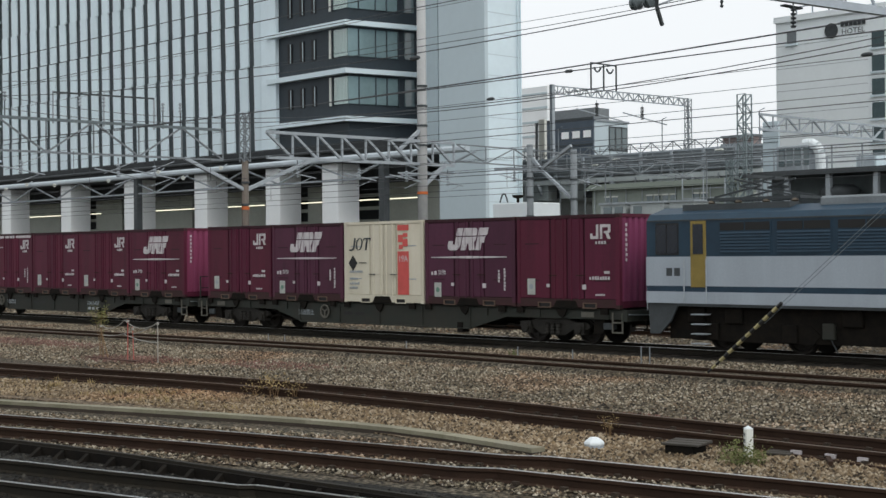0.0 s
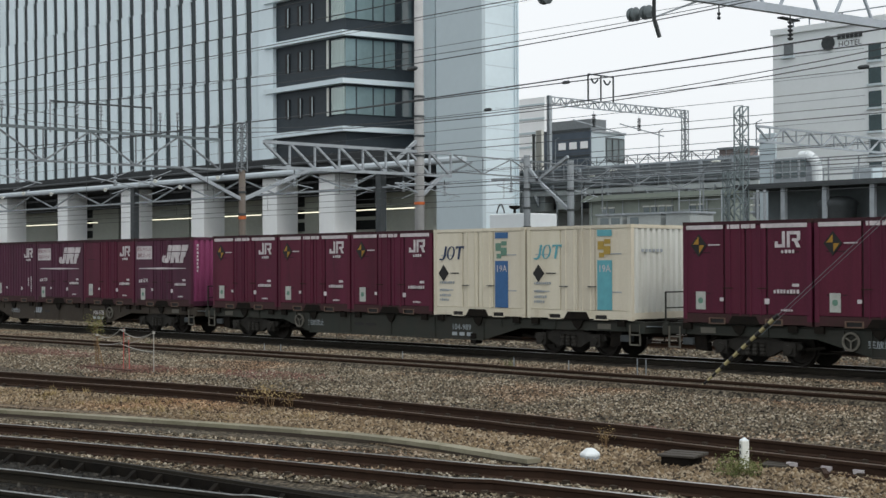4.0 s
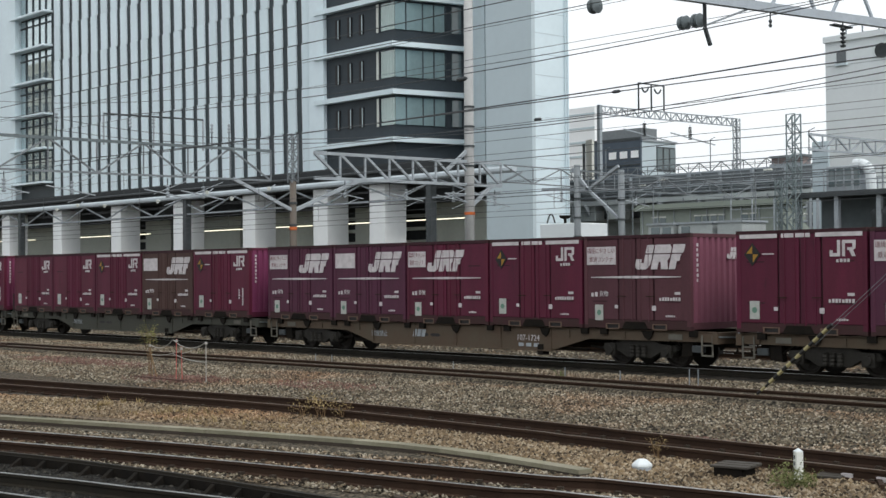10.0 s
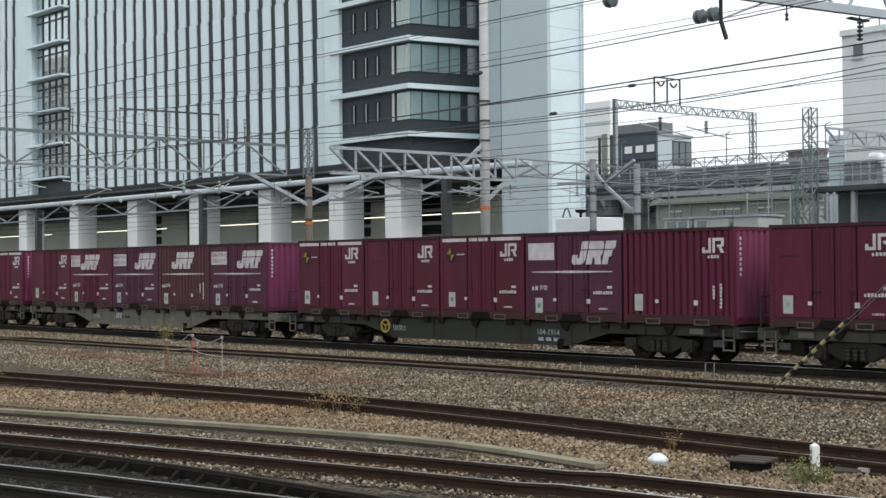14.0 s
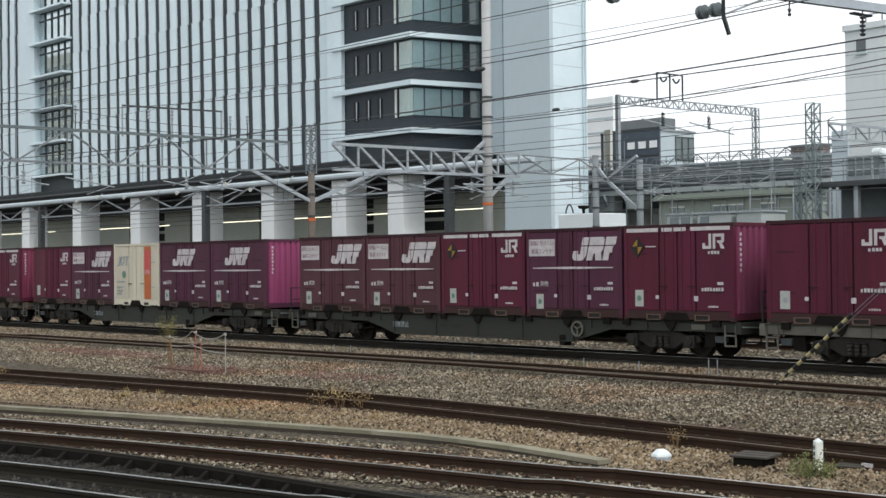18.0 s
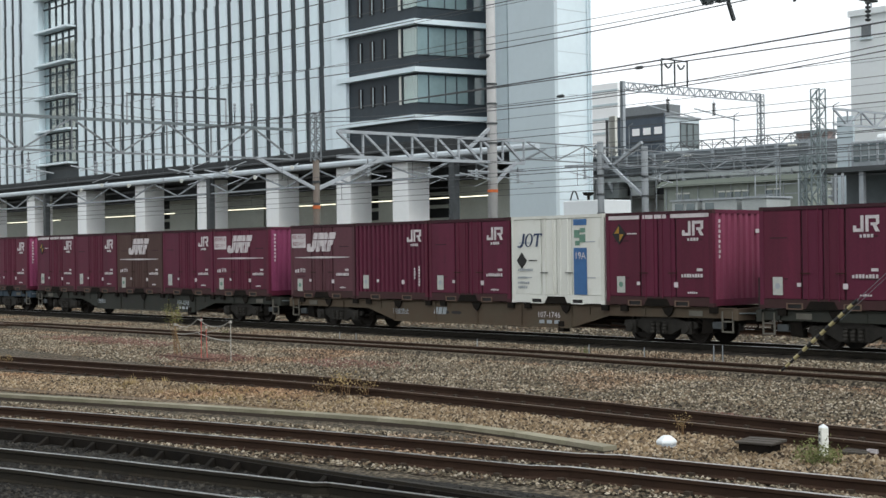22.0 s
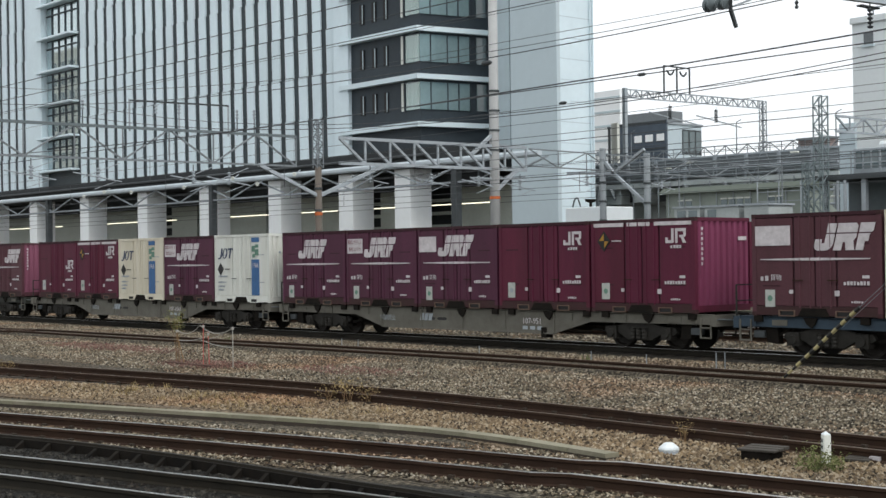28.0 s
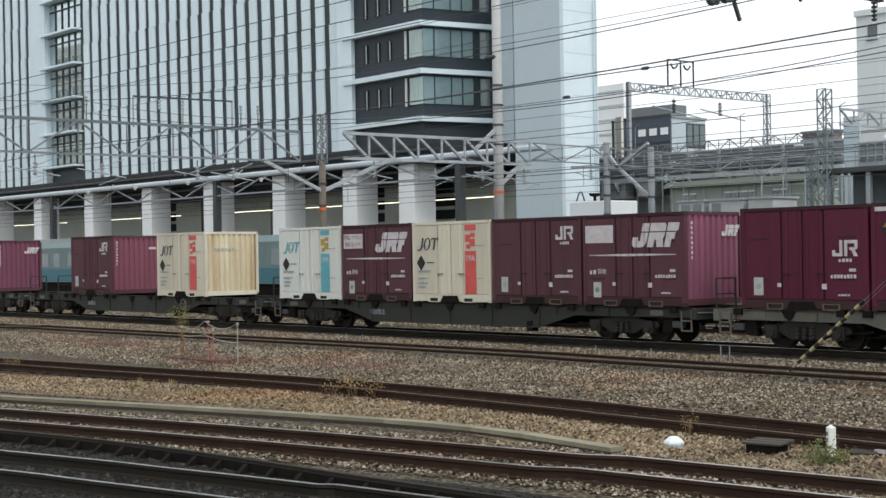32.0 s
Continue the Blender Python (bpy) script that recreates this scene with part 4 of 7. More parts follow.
# ---- the locomotive at the head of the train ----
LOCO_BLUE = material("locomotive_blue_paint", (0.022, 0.051, 0.080), 0.5, scale=1.5, vary=0.2, fine=20, second=(0.016, 0.034, 0.055))
LOCO_PALE = material("locomotive_pale_grey_paint", (0.36, 0.41, 0.46), 0.45, scale=1.2, vary=0.12, fine=20, second=(0.30, 0.34, 0.38), streak=1)


BROWNINS = material("brown_porcelain", (0.12, 0.10, 0.075), 0.5, scale=4, vary=0.3)
LOCO_GLASS = material("dark_cab_glass", (0.006, 0.010, 0.018), 0.15, spec=0.35, vary=0.1, bump=0)
DOORYELLOW = material("faded_yellow_door_paint", (0.27, 0.20, 0.055), 0.6, scale=3, vary=0.25)


def locomotive():
    """An electric locomotive, built from its rear end forwards."""
    c = thing("electric_locomotive", "blue and pale grey electric locomotive with a yellow cab door", "locomotive")
    half, n = 1.4, 16.4
    f = Form()
    f.slab([(-half, 1.2), (half, 1.2), (half, 3.25), (half - 0.14, 3.42), (0.6, 3.6), (-0.6, 3.6), (-half + 0.14, 3.42), (-half, 3.25)], "x", 0.0, n)
    body = part("body", f, LOCO_BLUE, c)
    y = -half
    part("pale_band", Form().box(-0.012, n, y - 0.008, y + 0.01, 1.63, 2.36), LOCO_PALE, body, "wide pale band along the side")
    part("lower_band", Form().box(-0.012, n, y - 0.008, y + 0.01, 1.2, 1.49), LOCO_PALE, body, "narrow pale band at the foot")
    part("end_band", Form().box(-0.014, 0.0, -half, half, 1.63, 2.36), LOCO_PALE, body)
    door = part("cab_door", Form().box(1.36, 1.82, y - 0.02, y + 0.02, 1.6, 3.24), DOORYELLOW, body, "yellow painted cab door", bevel=0.01)
    part("door_window", Form().box(1.44, 1.74, y - 0.03, y, 2.42, 3.16), LOCO_GLASS, door)
    w = part("cab_window", Form().box(0.28, 1.0, y - 0.012, y + 0.02, 2.4, 3.2), BLACK, body, "dark cab side window", bevel=0.008)
    for a in (0.31, 0.66):
        part("pane", Form().box(a, a + 0.31, y - 0.02, y, 2.44, 3.16), LOCO_GLASS, w)
    for i in range(8):
        x = 2.2 + i * 1.6
        g = part("louvre", Form().box(x, x + 1.48, y - 0.01, y + 0.01, 2.42, 3.22), LOCO_BLUE, body, "blue louvred side panel")
        for k in range(7):
            part("slat", Form().slab([(y - 0.035, 2.46 + k * 0.075), (y - 0.008, 2.51 + k * 0.075), (y - 0.008, 2.46 + k * 0.075)], "x", x + 0.04, x + 1.44), LOCO_BLUE, g)
        for a in (0.04, 0.76):
            part("vent_window", Form().box(x + a, x + a + 0.68, y - 0.022, y, 2.99, 3.18), BLACK, g, "dark narrow window")
    for x in (1.2, 1.86):
        part("handrail", Form().bar((x, y - 0.07, 1.2), (x, y - 0.07, 2.3), 0.03, sides=6), STEEL, c)
    nb = Form()
    for i in range(2):
        nb.box(0.62 + i * 0.24, 0.8 + i * 0.24, y - 0.014, y - 0.006, 1.88, 2.08)
        nb.box(0.66 + i * 0.24, 0.74 + i * 0.24, y - 0.016, y - 0.008, 1.94, 2.02)
    part("number_bars", nb, STEEL_DARK, c, "dark number bars")
    for k in range(4):
        part("cab_step", Form().box(1.38, 1.8, y - 0.05, y + 0.2, 0.2 + k * 0.24, 0.225 + k * 0.24), STEEL, c)
    part("underframe", Form().box(0.5, n - 0.4, -1.1, 1.1, 0.3, 1.2), DARK, c)
    part("end_skirt", Form().slab([(0.0, 1.21), (0.95, 1.21), (0.7, 0.75), (0.35, 0.42), (0.05, 0.42)], "y", y + 0.06, y + 0.12), STEEL_DARK, c, "grey skirt under the cab")
    for b in (2.9, 8.2, 13.5):
        fr = Form()
        fr.slab([(b - 1.9, 0.5), (b - 1.7, 0.28), (b + 1.7, 0.28), (b + 1.9, 0.5), (b + 1.6, 0.75), (b - 1.6, 0.75)], "y", -1.12, -1.0)
        part("bogie_frame", fr, DARK, c)
        for dx in (-1.1, 1.1):
            part("axle_box", Form().box(b + dx - 0.2, b + dx + 0.2, -1.2, -1.0, 0.3, 0.72), DARK, c, bevel=0.02)
            wheelset(c, b + dx)
    for i in range(5):
        x = 4.9 + i * 1.7
        part("sand_box", Form().box(x, x + 0.3, -1.24, -1.05, 0.42, 0.8), DARK if i % 2 else SILL_GREY, c, bevel=0.02)
        part("sand_pipe", Form().bar((x + 0.15, -1.12, 0.45), (x + 0.3, -1.05, 0.1), 0.035, sides=6), STEEL_DARK, c)
    for x in (1.1, 2.2, 5.4, 7.1, 9.6, 11.9, 14.4):
        part("gear_box", Form().box(x, x + 0.5, -1.2, -1.08, 0.72, 1.1), DARK if x % 1 < 0.45 else SILL_GREY, c, "dark box under the floor", bevel=0.02)
    part("floor_rail", Form().box(0.9, n - 0.9, y + 0.02, y + 0.1, 1.13, 1.2), STEEL_DARK, c)
    part("gutter", Form().box(0.02, n - 0.02, y - 0.02, y + 0.03, 3.24, 3.275), STEEL_DARK, c, "thin rain gutter")
    roof = Form()
    roof.box(4.6, n - 3.5, -0.8, 0.8, 3.5, 3.76)
    part("roof_monitor", roof, BEAMGREY, c, "long raised grey roof housing", bevel=0.05)
    part("roof_walk", Form().box(0.8, 3.9, -0.95, -0.55, 3.5, 3.66), STEEL_DARK, c)
    pan = part("pantograph", Form().box(1.3, 3.9, -0.05, 0.05, 3.76, 3.8), STEEL_DARK, c, "folded pantograph on the roof")
    for a, b, w in ((( 2.6, -0.85, 4.31), (2.6, 0.85, 4.31), 0.08), ((1.3, -0.55, 3.78), (1.3, 0.55, 3.78), 0.07), ((3.9, -0.55, 3.78), (3.9, 0.55, 3.78), 0.07)):
        part("cross_bar", Form().bar(a, b, w), STEEL_DARK, pan)
    for yy in (-0.55, 0.55):
        part("base_rail", Form().bar((1.3, yy, 3.78), (3.9, yy, 3.78), 0.07), STEEL_DARK, pan)
        for a, b in (((1.5, yy, 3.83), (2.9, yy * 1.1, 4.08)), ((3.7, yy, 3.83), (2.3, yy * 1.1, 4.08)), ((2.9, yy * 1.1, 4.08), (2.0, yy * 0.8, 4.28)), ((2.3, yy * 1.1, 4.08), (3.2, yy * 0.8, 4.28))):
            part("arm", Form().bar(a, b, 0.045), STEEL_DARK, pan)
    for x in (1.4, 2.2, 3.0, 3.8):
        part("insulator", Form().lathe((x, -0.55, 3.58), (0, 0, 1), [(0, 0.06), (0.04, 0.1), (0.08, 0.06), (0.12, 0.1), (0.17, 0.05)], 10), BROWNINS, c)
    cp = Form()
    cp.box(-0.75, 0.2, -0.1, 0.1, 0.78, 0.96)
    part("coupler", cp, DARK, c, bevel=0.02)
    part("end_handrail", Form().bar((-0.06, -1.3, 1.0), (-0.06, -1.3, 2.0), 0.035, sides=6), STEEL, c)
    return c


stay(locomotive(), 1.04, 0.0)

# ---- things beside the tracks ----
WOODEN = material("weathered_lid", (0.06, 0.054, 0.046), 0.85, scale=4, vary=0.3)
REDPOLE = material("red_pole_paint", (0.42, 0.10, 0.085), 0.6, scale=6, vary=0.2)
ROPE = material("pale_rope", (0.34, 0.33, 0.30), 0.9, scale=20, vary=0.2)
DRYGRASS = material("dry_grass", (0.28, 0.21, 0.10), 0.9, scale=3, vary=0.3, bump=0)
WEED = material("green_weed", (0.10, 0.13, 0.045), 0.9, scale=3, vary=0.3, bump=0)


def post_marker():
    p = thing("marker_post", "short white concrete marker post with dark figures", "marker post", at=pose(-10.45, 15.35, -0.2))
    part("shaft", Form().box(-0.05, 0.05, -0.05, 0.05, 0, 0.42), PALE, p, bevel=0.012)
    part("cap", Form().add([(-0.05, -0.05, 0.42), (0.05, -0.05, 0.42), (0.05, 0.05, 0.42), (-0.05, 0.05, 0.42), (0, 0, 0.46)],
                           [(0, 1, 4), (1, 2, 4), (2, 3, 4), (3, 0, 4), (3, 2, 1, 0)]), COLUMN, p)
    m = Form()
    for i in range(4):
        for a, b in ((-0.035, -0.012), (0.012, 0.035)):
            m.box(a * 0.7, b * 0.7, -0.053, -0.049, 0.08 + i * 0.08, 0.13 + i * 0.08)
        m.box(-0.025, 0.025, -0.053, -0.049, 0.1 + i * 0.08, 0.11 + i * 0.08)
    part("figures", m, STEEL_DARK, p, "dark unreadable figures")
    p.rotation_euler = (0, 0, radians(-35))


post_marker()

lump = thing("ground_box", "white domed lid of a low trackside box", "trackside box", at=pose(-12.5, 14.75, -0.18))
part("dome", Form().lathe((0, 0, 0.06), (0, 0, 1), [(0, 0.13), (0.025, 0.14), (0.05, 0.13), (0.1, 0.07), (0.11, 0.05)], 6), COLUMN, lump, "white domed lid", smooth=False)
part("foot", Form().lathe((0, 0, 0), (0, 0, 1), [(0, 0.13), (0.07, 0.13)], 10), STEEL, lump)

for x, y, s, h, word in ((-11.3, 15.2, 0.62, 0.16, "dark wooden lid over a trackside pit"), (-10.3, 15.85, 0.42, 0.06, "low dark lid beside the siding rails")):
    pit = thing("pit_cover", word, "pit cover", "pit covers", at=pose(x, y, -0.2, 0, 0, 12))
    for i in range(3):
        part("board", Form().box(-0.42 * s, 0.42 * s, -0.38 * s + i * 0.255 * s, -0.13 * s + i * 0.255 * s, h, h + 0.03 + 0.006 * i), WOODEN, pit, bevel=0.006)
    part("frame", Form().box(-0.36 * s, 0.3 * s, -0.32 * s, 0.32 * s, 0.0, h), DARK, pit, bevel=0.01)

rod = thing("switch_rodding", "rusty switch rods and white clamps beside the siding", "switch rod", at=pose(-9.6, 15.9, -0.2))
part("rod", Form().bar((-1.4, 0.1, 0.06), (1.6, -0.4, 0.06), 0.04, sides=6), RUST, rod)
part("crank", Form().bar((-0.4, 0.5, 0.06), (0.3, -0.5, 0.08), 0.06), RUST, rod)
for x in (-0.5, 0.0, 0.45):
    part("clamp", Form().box(x - 0.07, x + 0.07, -0.03, 0.08, 0.06, 0.12), WHITE, rod, "pale painted clamp")

# stakes with ropes round a spot in the ballast
REDWOOD = material("red_brown_wood", (0.085, 0.045, 0.034), 0.85, scale=4, vary=0.3)
DRYSTICK = material("tan_dry_stick", (0.19, 0.12, 0.06), 0.85, scale=6, vary=0.3)
STAKES = ((-33.3, 19.5, DRYSTICK, 0.98, -9), (-31.8, 19.3, REDPOLE, 1.15, 1), (-31.75, 19.45, REDPOLE, 0.95, -3), (-30.55, 19.4, ROPE, 1.12, 0))
for x, y, m, h, lean in STAKES:
    s = thing("stake", ("thin red painted" if m is REDPOLE else "leaning tan wooden" if m is DRYSTICK else "thin pale") + " stake pushed into the ballast", "stake", "rope fence", at=pose(x, y, -0.26, 0, lean, 0))
    part("shaft", Form().bar((0, 0, 0), (0, 0, h), 0.024, sides=6), m, s)
    part("tie", Form().lathe((0, 0, h - 0.08), (0, 0, 1), [(0, 0.035), (0.06, 0.035)], 8), ROPE, s)


def hanging(form, a, b, sag, r, n=8):
    a, b = Vector(a), Vector(b)
    pts = [a.lerp(b, i / n) - Vector((0, 0, sag * 4 * (i / n) * (1 - i / n))) for i in range(n + 1)]
    for p, q in zip(pts, pts[1:]):
        form.bar(p, q, r, sides=5)
    return form


for a, b, sag in (((-33.65, 19.6, 0.7), (-31.95, 19.3, 0.86), 0.16), ((-31.95, 19.3, 0.86), (-30.55, 19.4, 0.84), 0.18), ((-33.35, 19.5, 0.42), (-31.78, 19.45, 0.6), 0.06),
                  ((-31.78, 19.45, 0.5), (-30.55, 19.4, 0.82), 0.03), ((-31.95, 19.3, 0.5), (-30.55, 19.4, 0.34), 0.05)):
    tagged(make("rope", hanging(Form(), a, b, sag, 0.022), ROPE), "pale slack rope tied between the stakes", "rope", "rope fence")
tagged(make("plank", Form().box(-33.3, -31.0, 19.05, 19.17, -0.2, -0.12), REDWOOD), "dark plank lying on the ballast by the stakes", "plank")
tagged(make("stick", Form().bar((-32.9, 19.4, -0.2), (-33.5, 19.55, 0.5), 0.03, sides=6), DRYSTICK), "brown stick leaning beside the rope fence", "stick")

# guy wire with a striped guard
GUARDYELLOW = material("faded_guard_yellow", (0.42, 0.37, 0.19), 0.7, scale=8, vary=0.3)
guy = thing("guy_wire", "steel guy wire in a yellow and black striped guard", "guy wire")
g0, g1 = Vector((-17.65, 24.1, -0.22)), Vector((-13.2, 24.1, 3.43))
gd = (g1 - g0).normalized()
part("wire", Form().bar(g0, g0 + gd * 12, 0.013, sides=5), BEAMGREY, guy)
part("wire", Form().bar(g0 + Vector((0.1, 0, 0)) + gd * 2, g0 + Vector((0.12, 0, 0)) + gd * 12, 0.011, sides=5), BEAMGREY, guy)
for i in range(18):
    a = g0 + gd * (0.22 + i * 0.135)
    part("guard_band", Form().bar(a, a + gd * 0.133, 0.075 if i > 3 else 0.05, sides=8), (GUARDYELLOW, BLACK)[i % 2], guy)
for x, y in ((-20.35, 26.0), (-20.6, 26.0), (-22.6, 25.9), (-28.3, 25.7), (-33.5, 25.6), (-34.3, 25.6), (-24.4, 25.9)):
    mk = thing("track_peg", "thin grey peg standing beside the rails", "peg", "track pegs", at=pose(x, y, -0.26))
    part("shaft", Form().bar((0, 0, 0), (0, 0, 0.55 if x > -21 else 0.42), 0.028, sides=6), BEAMGREY, mk)


# concrete cable trough beside the near track
TROUGH = bent([(-60, -1.0), (-32, 9.2), (-24.6, 11.65), (-18.6, 13.45), (-15.6, 14.0), (-12.6, 13.75)], 1.0)
trough = tagged(new("cable_trough"), "pale concrete cable trough with lids, running beside the near track", "cable trough", kind="structure")
for i in range(len(TROUGH) - 1):
    a, b = Vector(TROUGH[i]), Vector(TROUGH[i + 1])
    d = (b - a).normalized()
    part("lid", Form().sweep([tuple(a + d * 0.006), tuple(b - d * 0.006)], [(-0.115, -0.12), (0.115, -0.12), (0.115, -0.062), (-0.115, -0.062)]), CONCRETE, trough)
part("channel", Form().sweep(TROUGH, [(-0.11, -0.3), (0.11, -0.3), (0.11, -0.12), (-0.11, -0.12)]), SLEEPER, trough, "dark trough wall below the lids")

# nearest track at the platform's foot, with a braced guard rail
track("shiny rails of the track nearest the platform", [(-60, -4.5), (-30, 3.6), (-17.9, 7.2), (-14.9, 7.95), (-12.5, 8.5), (-9, 9.2), (20, 13.5)], span=(-30, 5), steel=NEARRAIL, clipped=False)
guard = tagged(new("guard_rail"), "old dark guard rail held by steel braces", "guard rail", kind="structure")
GP = bent([(-40, 1.6), (-26, 6.9), (-20.1, 8.75), (-16.4, 9.45), (-12.6, 9.75), (-8, 10.2)], 0.5)
part("rail", Form().sweep(GP, RAIL_PROFILE), NEARRAIL, guard)
part("board", Form().sweep(GP, [(0.06, -0.3), (0.1, -0.3), (0.1, -0.03), (0.06, -0.03)]), DARK, guard, "dark steel web")
for p in GP:
    part("brace", Form().slab([(0.1, -0.26), (0.42, -0.26), (0.42, -0.22), (0.12, -0.04)], "x", -0.03, 0.03), DARK, guard)
    b = scene.collection.objects[-1]
    b.matrix_basis = Matrix.Translation(p) @ Matrix.Rotation(radians(195), 4, "Z")

# ---- overhead line ----
MASTGREY = material("grey_mast_paint", (0.15, 0.18, 0.19), 0.7, scale=2, vary=0.25)
def truss(name, label, a, b, h, n, w=0.09, mat=STEEL, group="overhead line gantries", category="gantry beam", double=0.0, single=False, top=None):
    """A lattice beam of depth h under the line from a to b."""
    t = thing(name, label, category, group)
    a, b = Vector(a), Vector(b)
    dz = Vector((0, 0, -h))
    sides = (0.0,) if not double else (-double / 2, double / 2)
    off = (b - a).cross(Vector((0, 0, 1))).normalized()
    for s in sides:
        o = off * s
        part("top_chord", Form().bar(a + o, b + o, w * (1.4 if top else 1.0)), top or mat, t)
        part("bottom_chord", Form().bar(a + dz + o, b + dz + o, w), mat, t)
        for i in range(n):
            p, q = a.lerp(b, i / n) + o, a.lerp(b, (i + 1) / n) + o
            part("brace", Form().bar(p, q + dz, w * 0.8) if single or i % 2 == 0 else Form().bar(p + dz, q, w * 0.8), mat, t)
            part("upright", Form().bar(q, q + dz, w * 0.6), mat, t)
    return t




def lattice_mast(label, x, y, z0, z1, w, n, mat=STEEL, thick=0.075):
    """Four angle posts laced with diagonals."""
    t = thing("lattice_mast", label, "lattice mast", "overhead line masts")
    for sx in (-1, 1):
        for sy in (-1, 1):
            part("leg", Form().bar((x + sx * w / 2, y + sy * w / 2, z0), (x + sx * w / 2, y + sy * w / 2, z1), thick), mat, t)
    for i in range(n):
        a, b = z0 + (z1 - z0) * i / n, z0 + (z1 - z0) * (i + 1) / n
        s = 1 if i % 2 else -1
        for sy in (-1, 1):
            part("lacing", Form().bar((x - s * w / 2, y + sy * w / 2, a), (x + s * w / 2, y + sy * w / 2, b), thick * 0.65), mat, t)
            part("tie", Form().bar((x - w / 2, y + sy * w / 2, b), (x + w / 2, y + sy * w / 2, b), thick * 0.65), mat, t)
            part("lacing", Form().bar((x + sy * w / 2, y - s * w / 2, a), (x + sy * w / 2, y + s * w / 2, b), thick * 0.65), mat, t)
    return t


GX = -47.7
truss("gantry_beam", "grey lattice gantry beam spanning the tracks", (GX, 12.0, 7.5), (GX, 33.4, 7.55), 1.2, 11, 0.075, BEAMGREY, top=MASTGREY)
truss("gantry_beam", "grey lattice gantry beam between two poles", (GX, 35.6, 7.6), (GX, 46.4, 7.65), 1.05, 8, 0.13, single=True)
truss("gantry_beam", "thin grey lattice gantry beam reaching over far tracks", (GX, 46.6, 7.6), (GX, 66.0, 7.4), 0.8, 10, 0.06, BEAMGREY)


def round_pole(label, x, y, h, r0, r1, mat=POLE, band=None):
    p = thing("line_pole", label, "line pole", "overhead line poles", at=pose(x, y, -0.24))
    part("shaft", Form().lathe((0, 0, 0), (0, 0, 1), [(0, r0), (h, r1)], 14), mat, p, smooth=True)
    if band:
        part("band", Form().lathe((0, 0, band), (0, 0, 1), [(0, r0 + 0.012), (0.13, r0 + 0.012)], 14), ORANGE, p, "orange reflective band")
    for k in range(4):
        part("clamp", Form().lathe((0, 0, h * 0.45 + k * 0.9), (0, 0, 1), [(0, r0 + 0.02), (0.08, r0 + 0.02)], 12), STEEL_DARK, p)
    return p


BROWNPOLE = material("brown_stained_pole", (0.13, 0.10, 0.08), 0.85, scale=1.5, vary=0.3, fine=20, second=(0.12, 0.115, 0.105), streak=1)
round_pole("tall pale concrete line pole with an orange band", GX, 44.4, 17.0, 0.24, 0.2, POLE, 5.45)
round_pole("brown stained line pole carrying the gantry", GX, 34.5, 6.6, 0.155, 0.14, BROWNPOLE, 4.6)
lattice_mast("slim grey lattice head on the brown pole", GX, 34.5, 6.3, 8.3, 0.3, 8, BEAMGREY, 0.04)
for k, (y0, z0, y1, z1) in enumerate(((31.6, 6.35, 34.5, 5.15), (38.0, 6.55, 34.5, 5.15), (43.0, 7.2, 44.2, 8.1), (45.8, 6.6, 44.5, 5.6))):
    tagged(make("knee_brace", Form().bar((GX, y0, z0), (GX, y1, z1), 0.14), STEEL), "grey steel knee brace under the gantry beam", "brace", "knee braces")
lp = thing("pole_arm", "slim lamp arm fixed to the tall pole", "lamp arm")
part("arm", Form().bar((GX, 42.9, 6.15), (GX, 46.2, 6.15), 0.07, sides=6), STEEL, lp)
part("stay", Form().bar((GX, 43.0, 6.12), (GX, 44.3, 5.8), 0.05, sides=6), STEEL, lp)


def insulator_string(x, y, z, n=4, r=0.09, mat=STEEL, down=1):
    t = thing("insulator", "string of ribbed porcelain insulators hung from the gantry", "insulator", "insulators", at=pose(x, y, z))
    rings = []
    for k in range(n):
        rings += [(k * 0.13, 0.03), (k * 0.13 + 0.04, r), (k * 0.13 + 0.09, r * 0.7), (k * 0.13 + 0.1, 0.03)]
    part("insulator_body", Form().lathe((0, 0, 0), (0, 0, -down), rings, 10), mat, t)
    part("hook", Form().bar((0, 0, 0.0), (0, 0, 0.25 if down > 0 else -0.65), 0.03), STEEL_DARK, t)
    return t


for y, z in ((22.0, 6.25), (24.6, 6.25), (28.6, 6.25), (30.2, 6.25), (37.2, 6.5), (40.6, 6.5), (43.4, 6.5), (46.0, 6.4), (50.5, 6.72), (56.0, 6.68)):
    insulator_string(GX, y, z - 0.25)
    a = thing("cantilever", "thin grey cantilever arm holding the contact wire", "cantilever", "cantilever arms")
    part("tube", Form().bar((GX, y - 1.0, z - 0.45), (GX + 0.1, y + 0.9, z - 0.75), 0.05, sides=6), STEEL, a)
    part("stay", Form().bar((GX, y + 0.9, z - 0.05), (GX, y - 0.6, z - 0.62), 0.03, sides=5), STEEL, a)
    part("steady_arm", Form().bar((GX, y + 0.7, z - 0.75), (GX + 0.1, y - 0.2, z - 1.05), 0.03, sides=5), STEEL, a)
for y, z in ((27.0, 8.1), (28.0, 8.15), (30.6, 8.1), (31.4, 8.15), (24.0, 8.1)):
    insulator_string(GX, y, z, 3, 0.07, STEEL, -1)
fr = thing("feeder_frame", "thin steel frame for feeder wires above the gantry", "feeder frame")
part("top_bar", Form().bar((GX, 25.9, 8.55), (GX, 30.2, 8.6), 0.06), STEEL_DARK, fr)
for y in (25.9, 28.0, 30.2):
    part("upright", Form().bar((GX, y, 7.4), (GX, y, 8.6), 0.05), STEEL, fr)

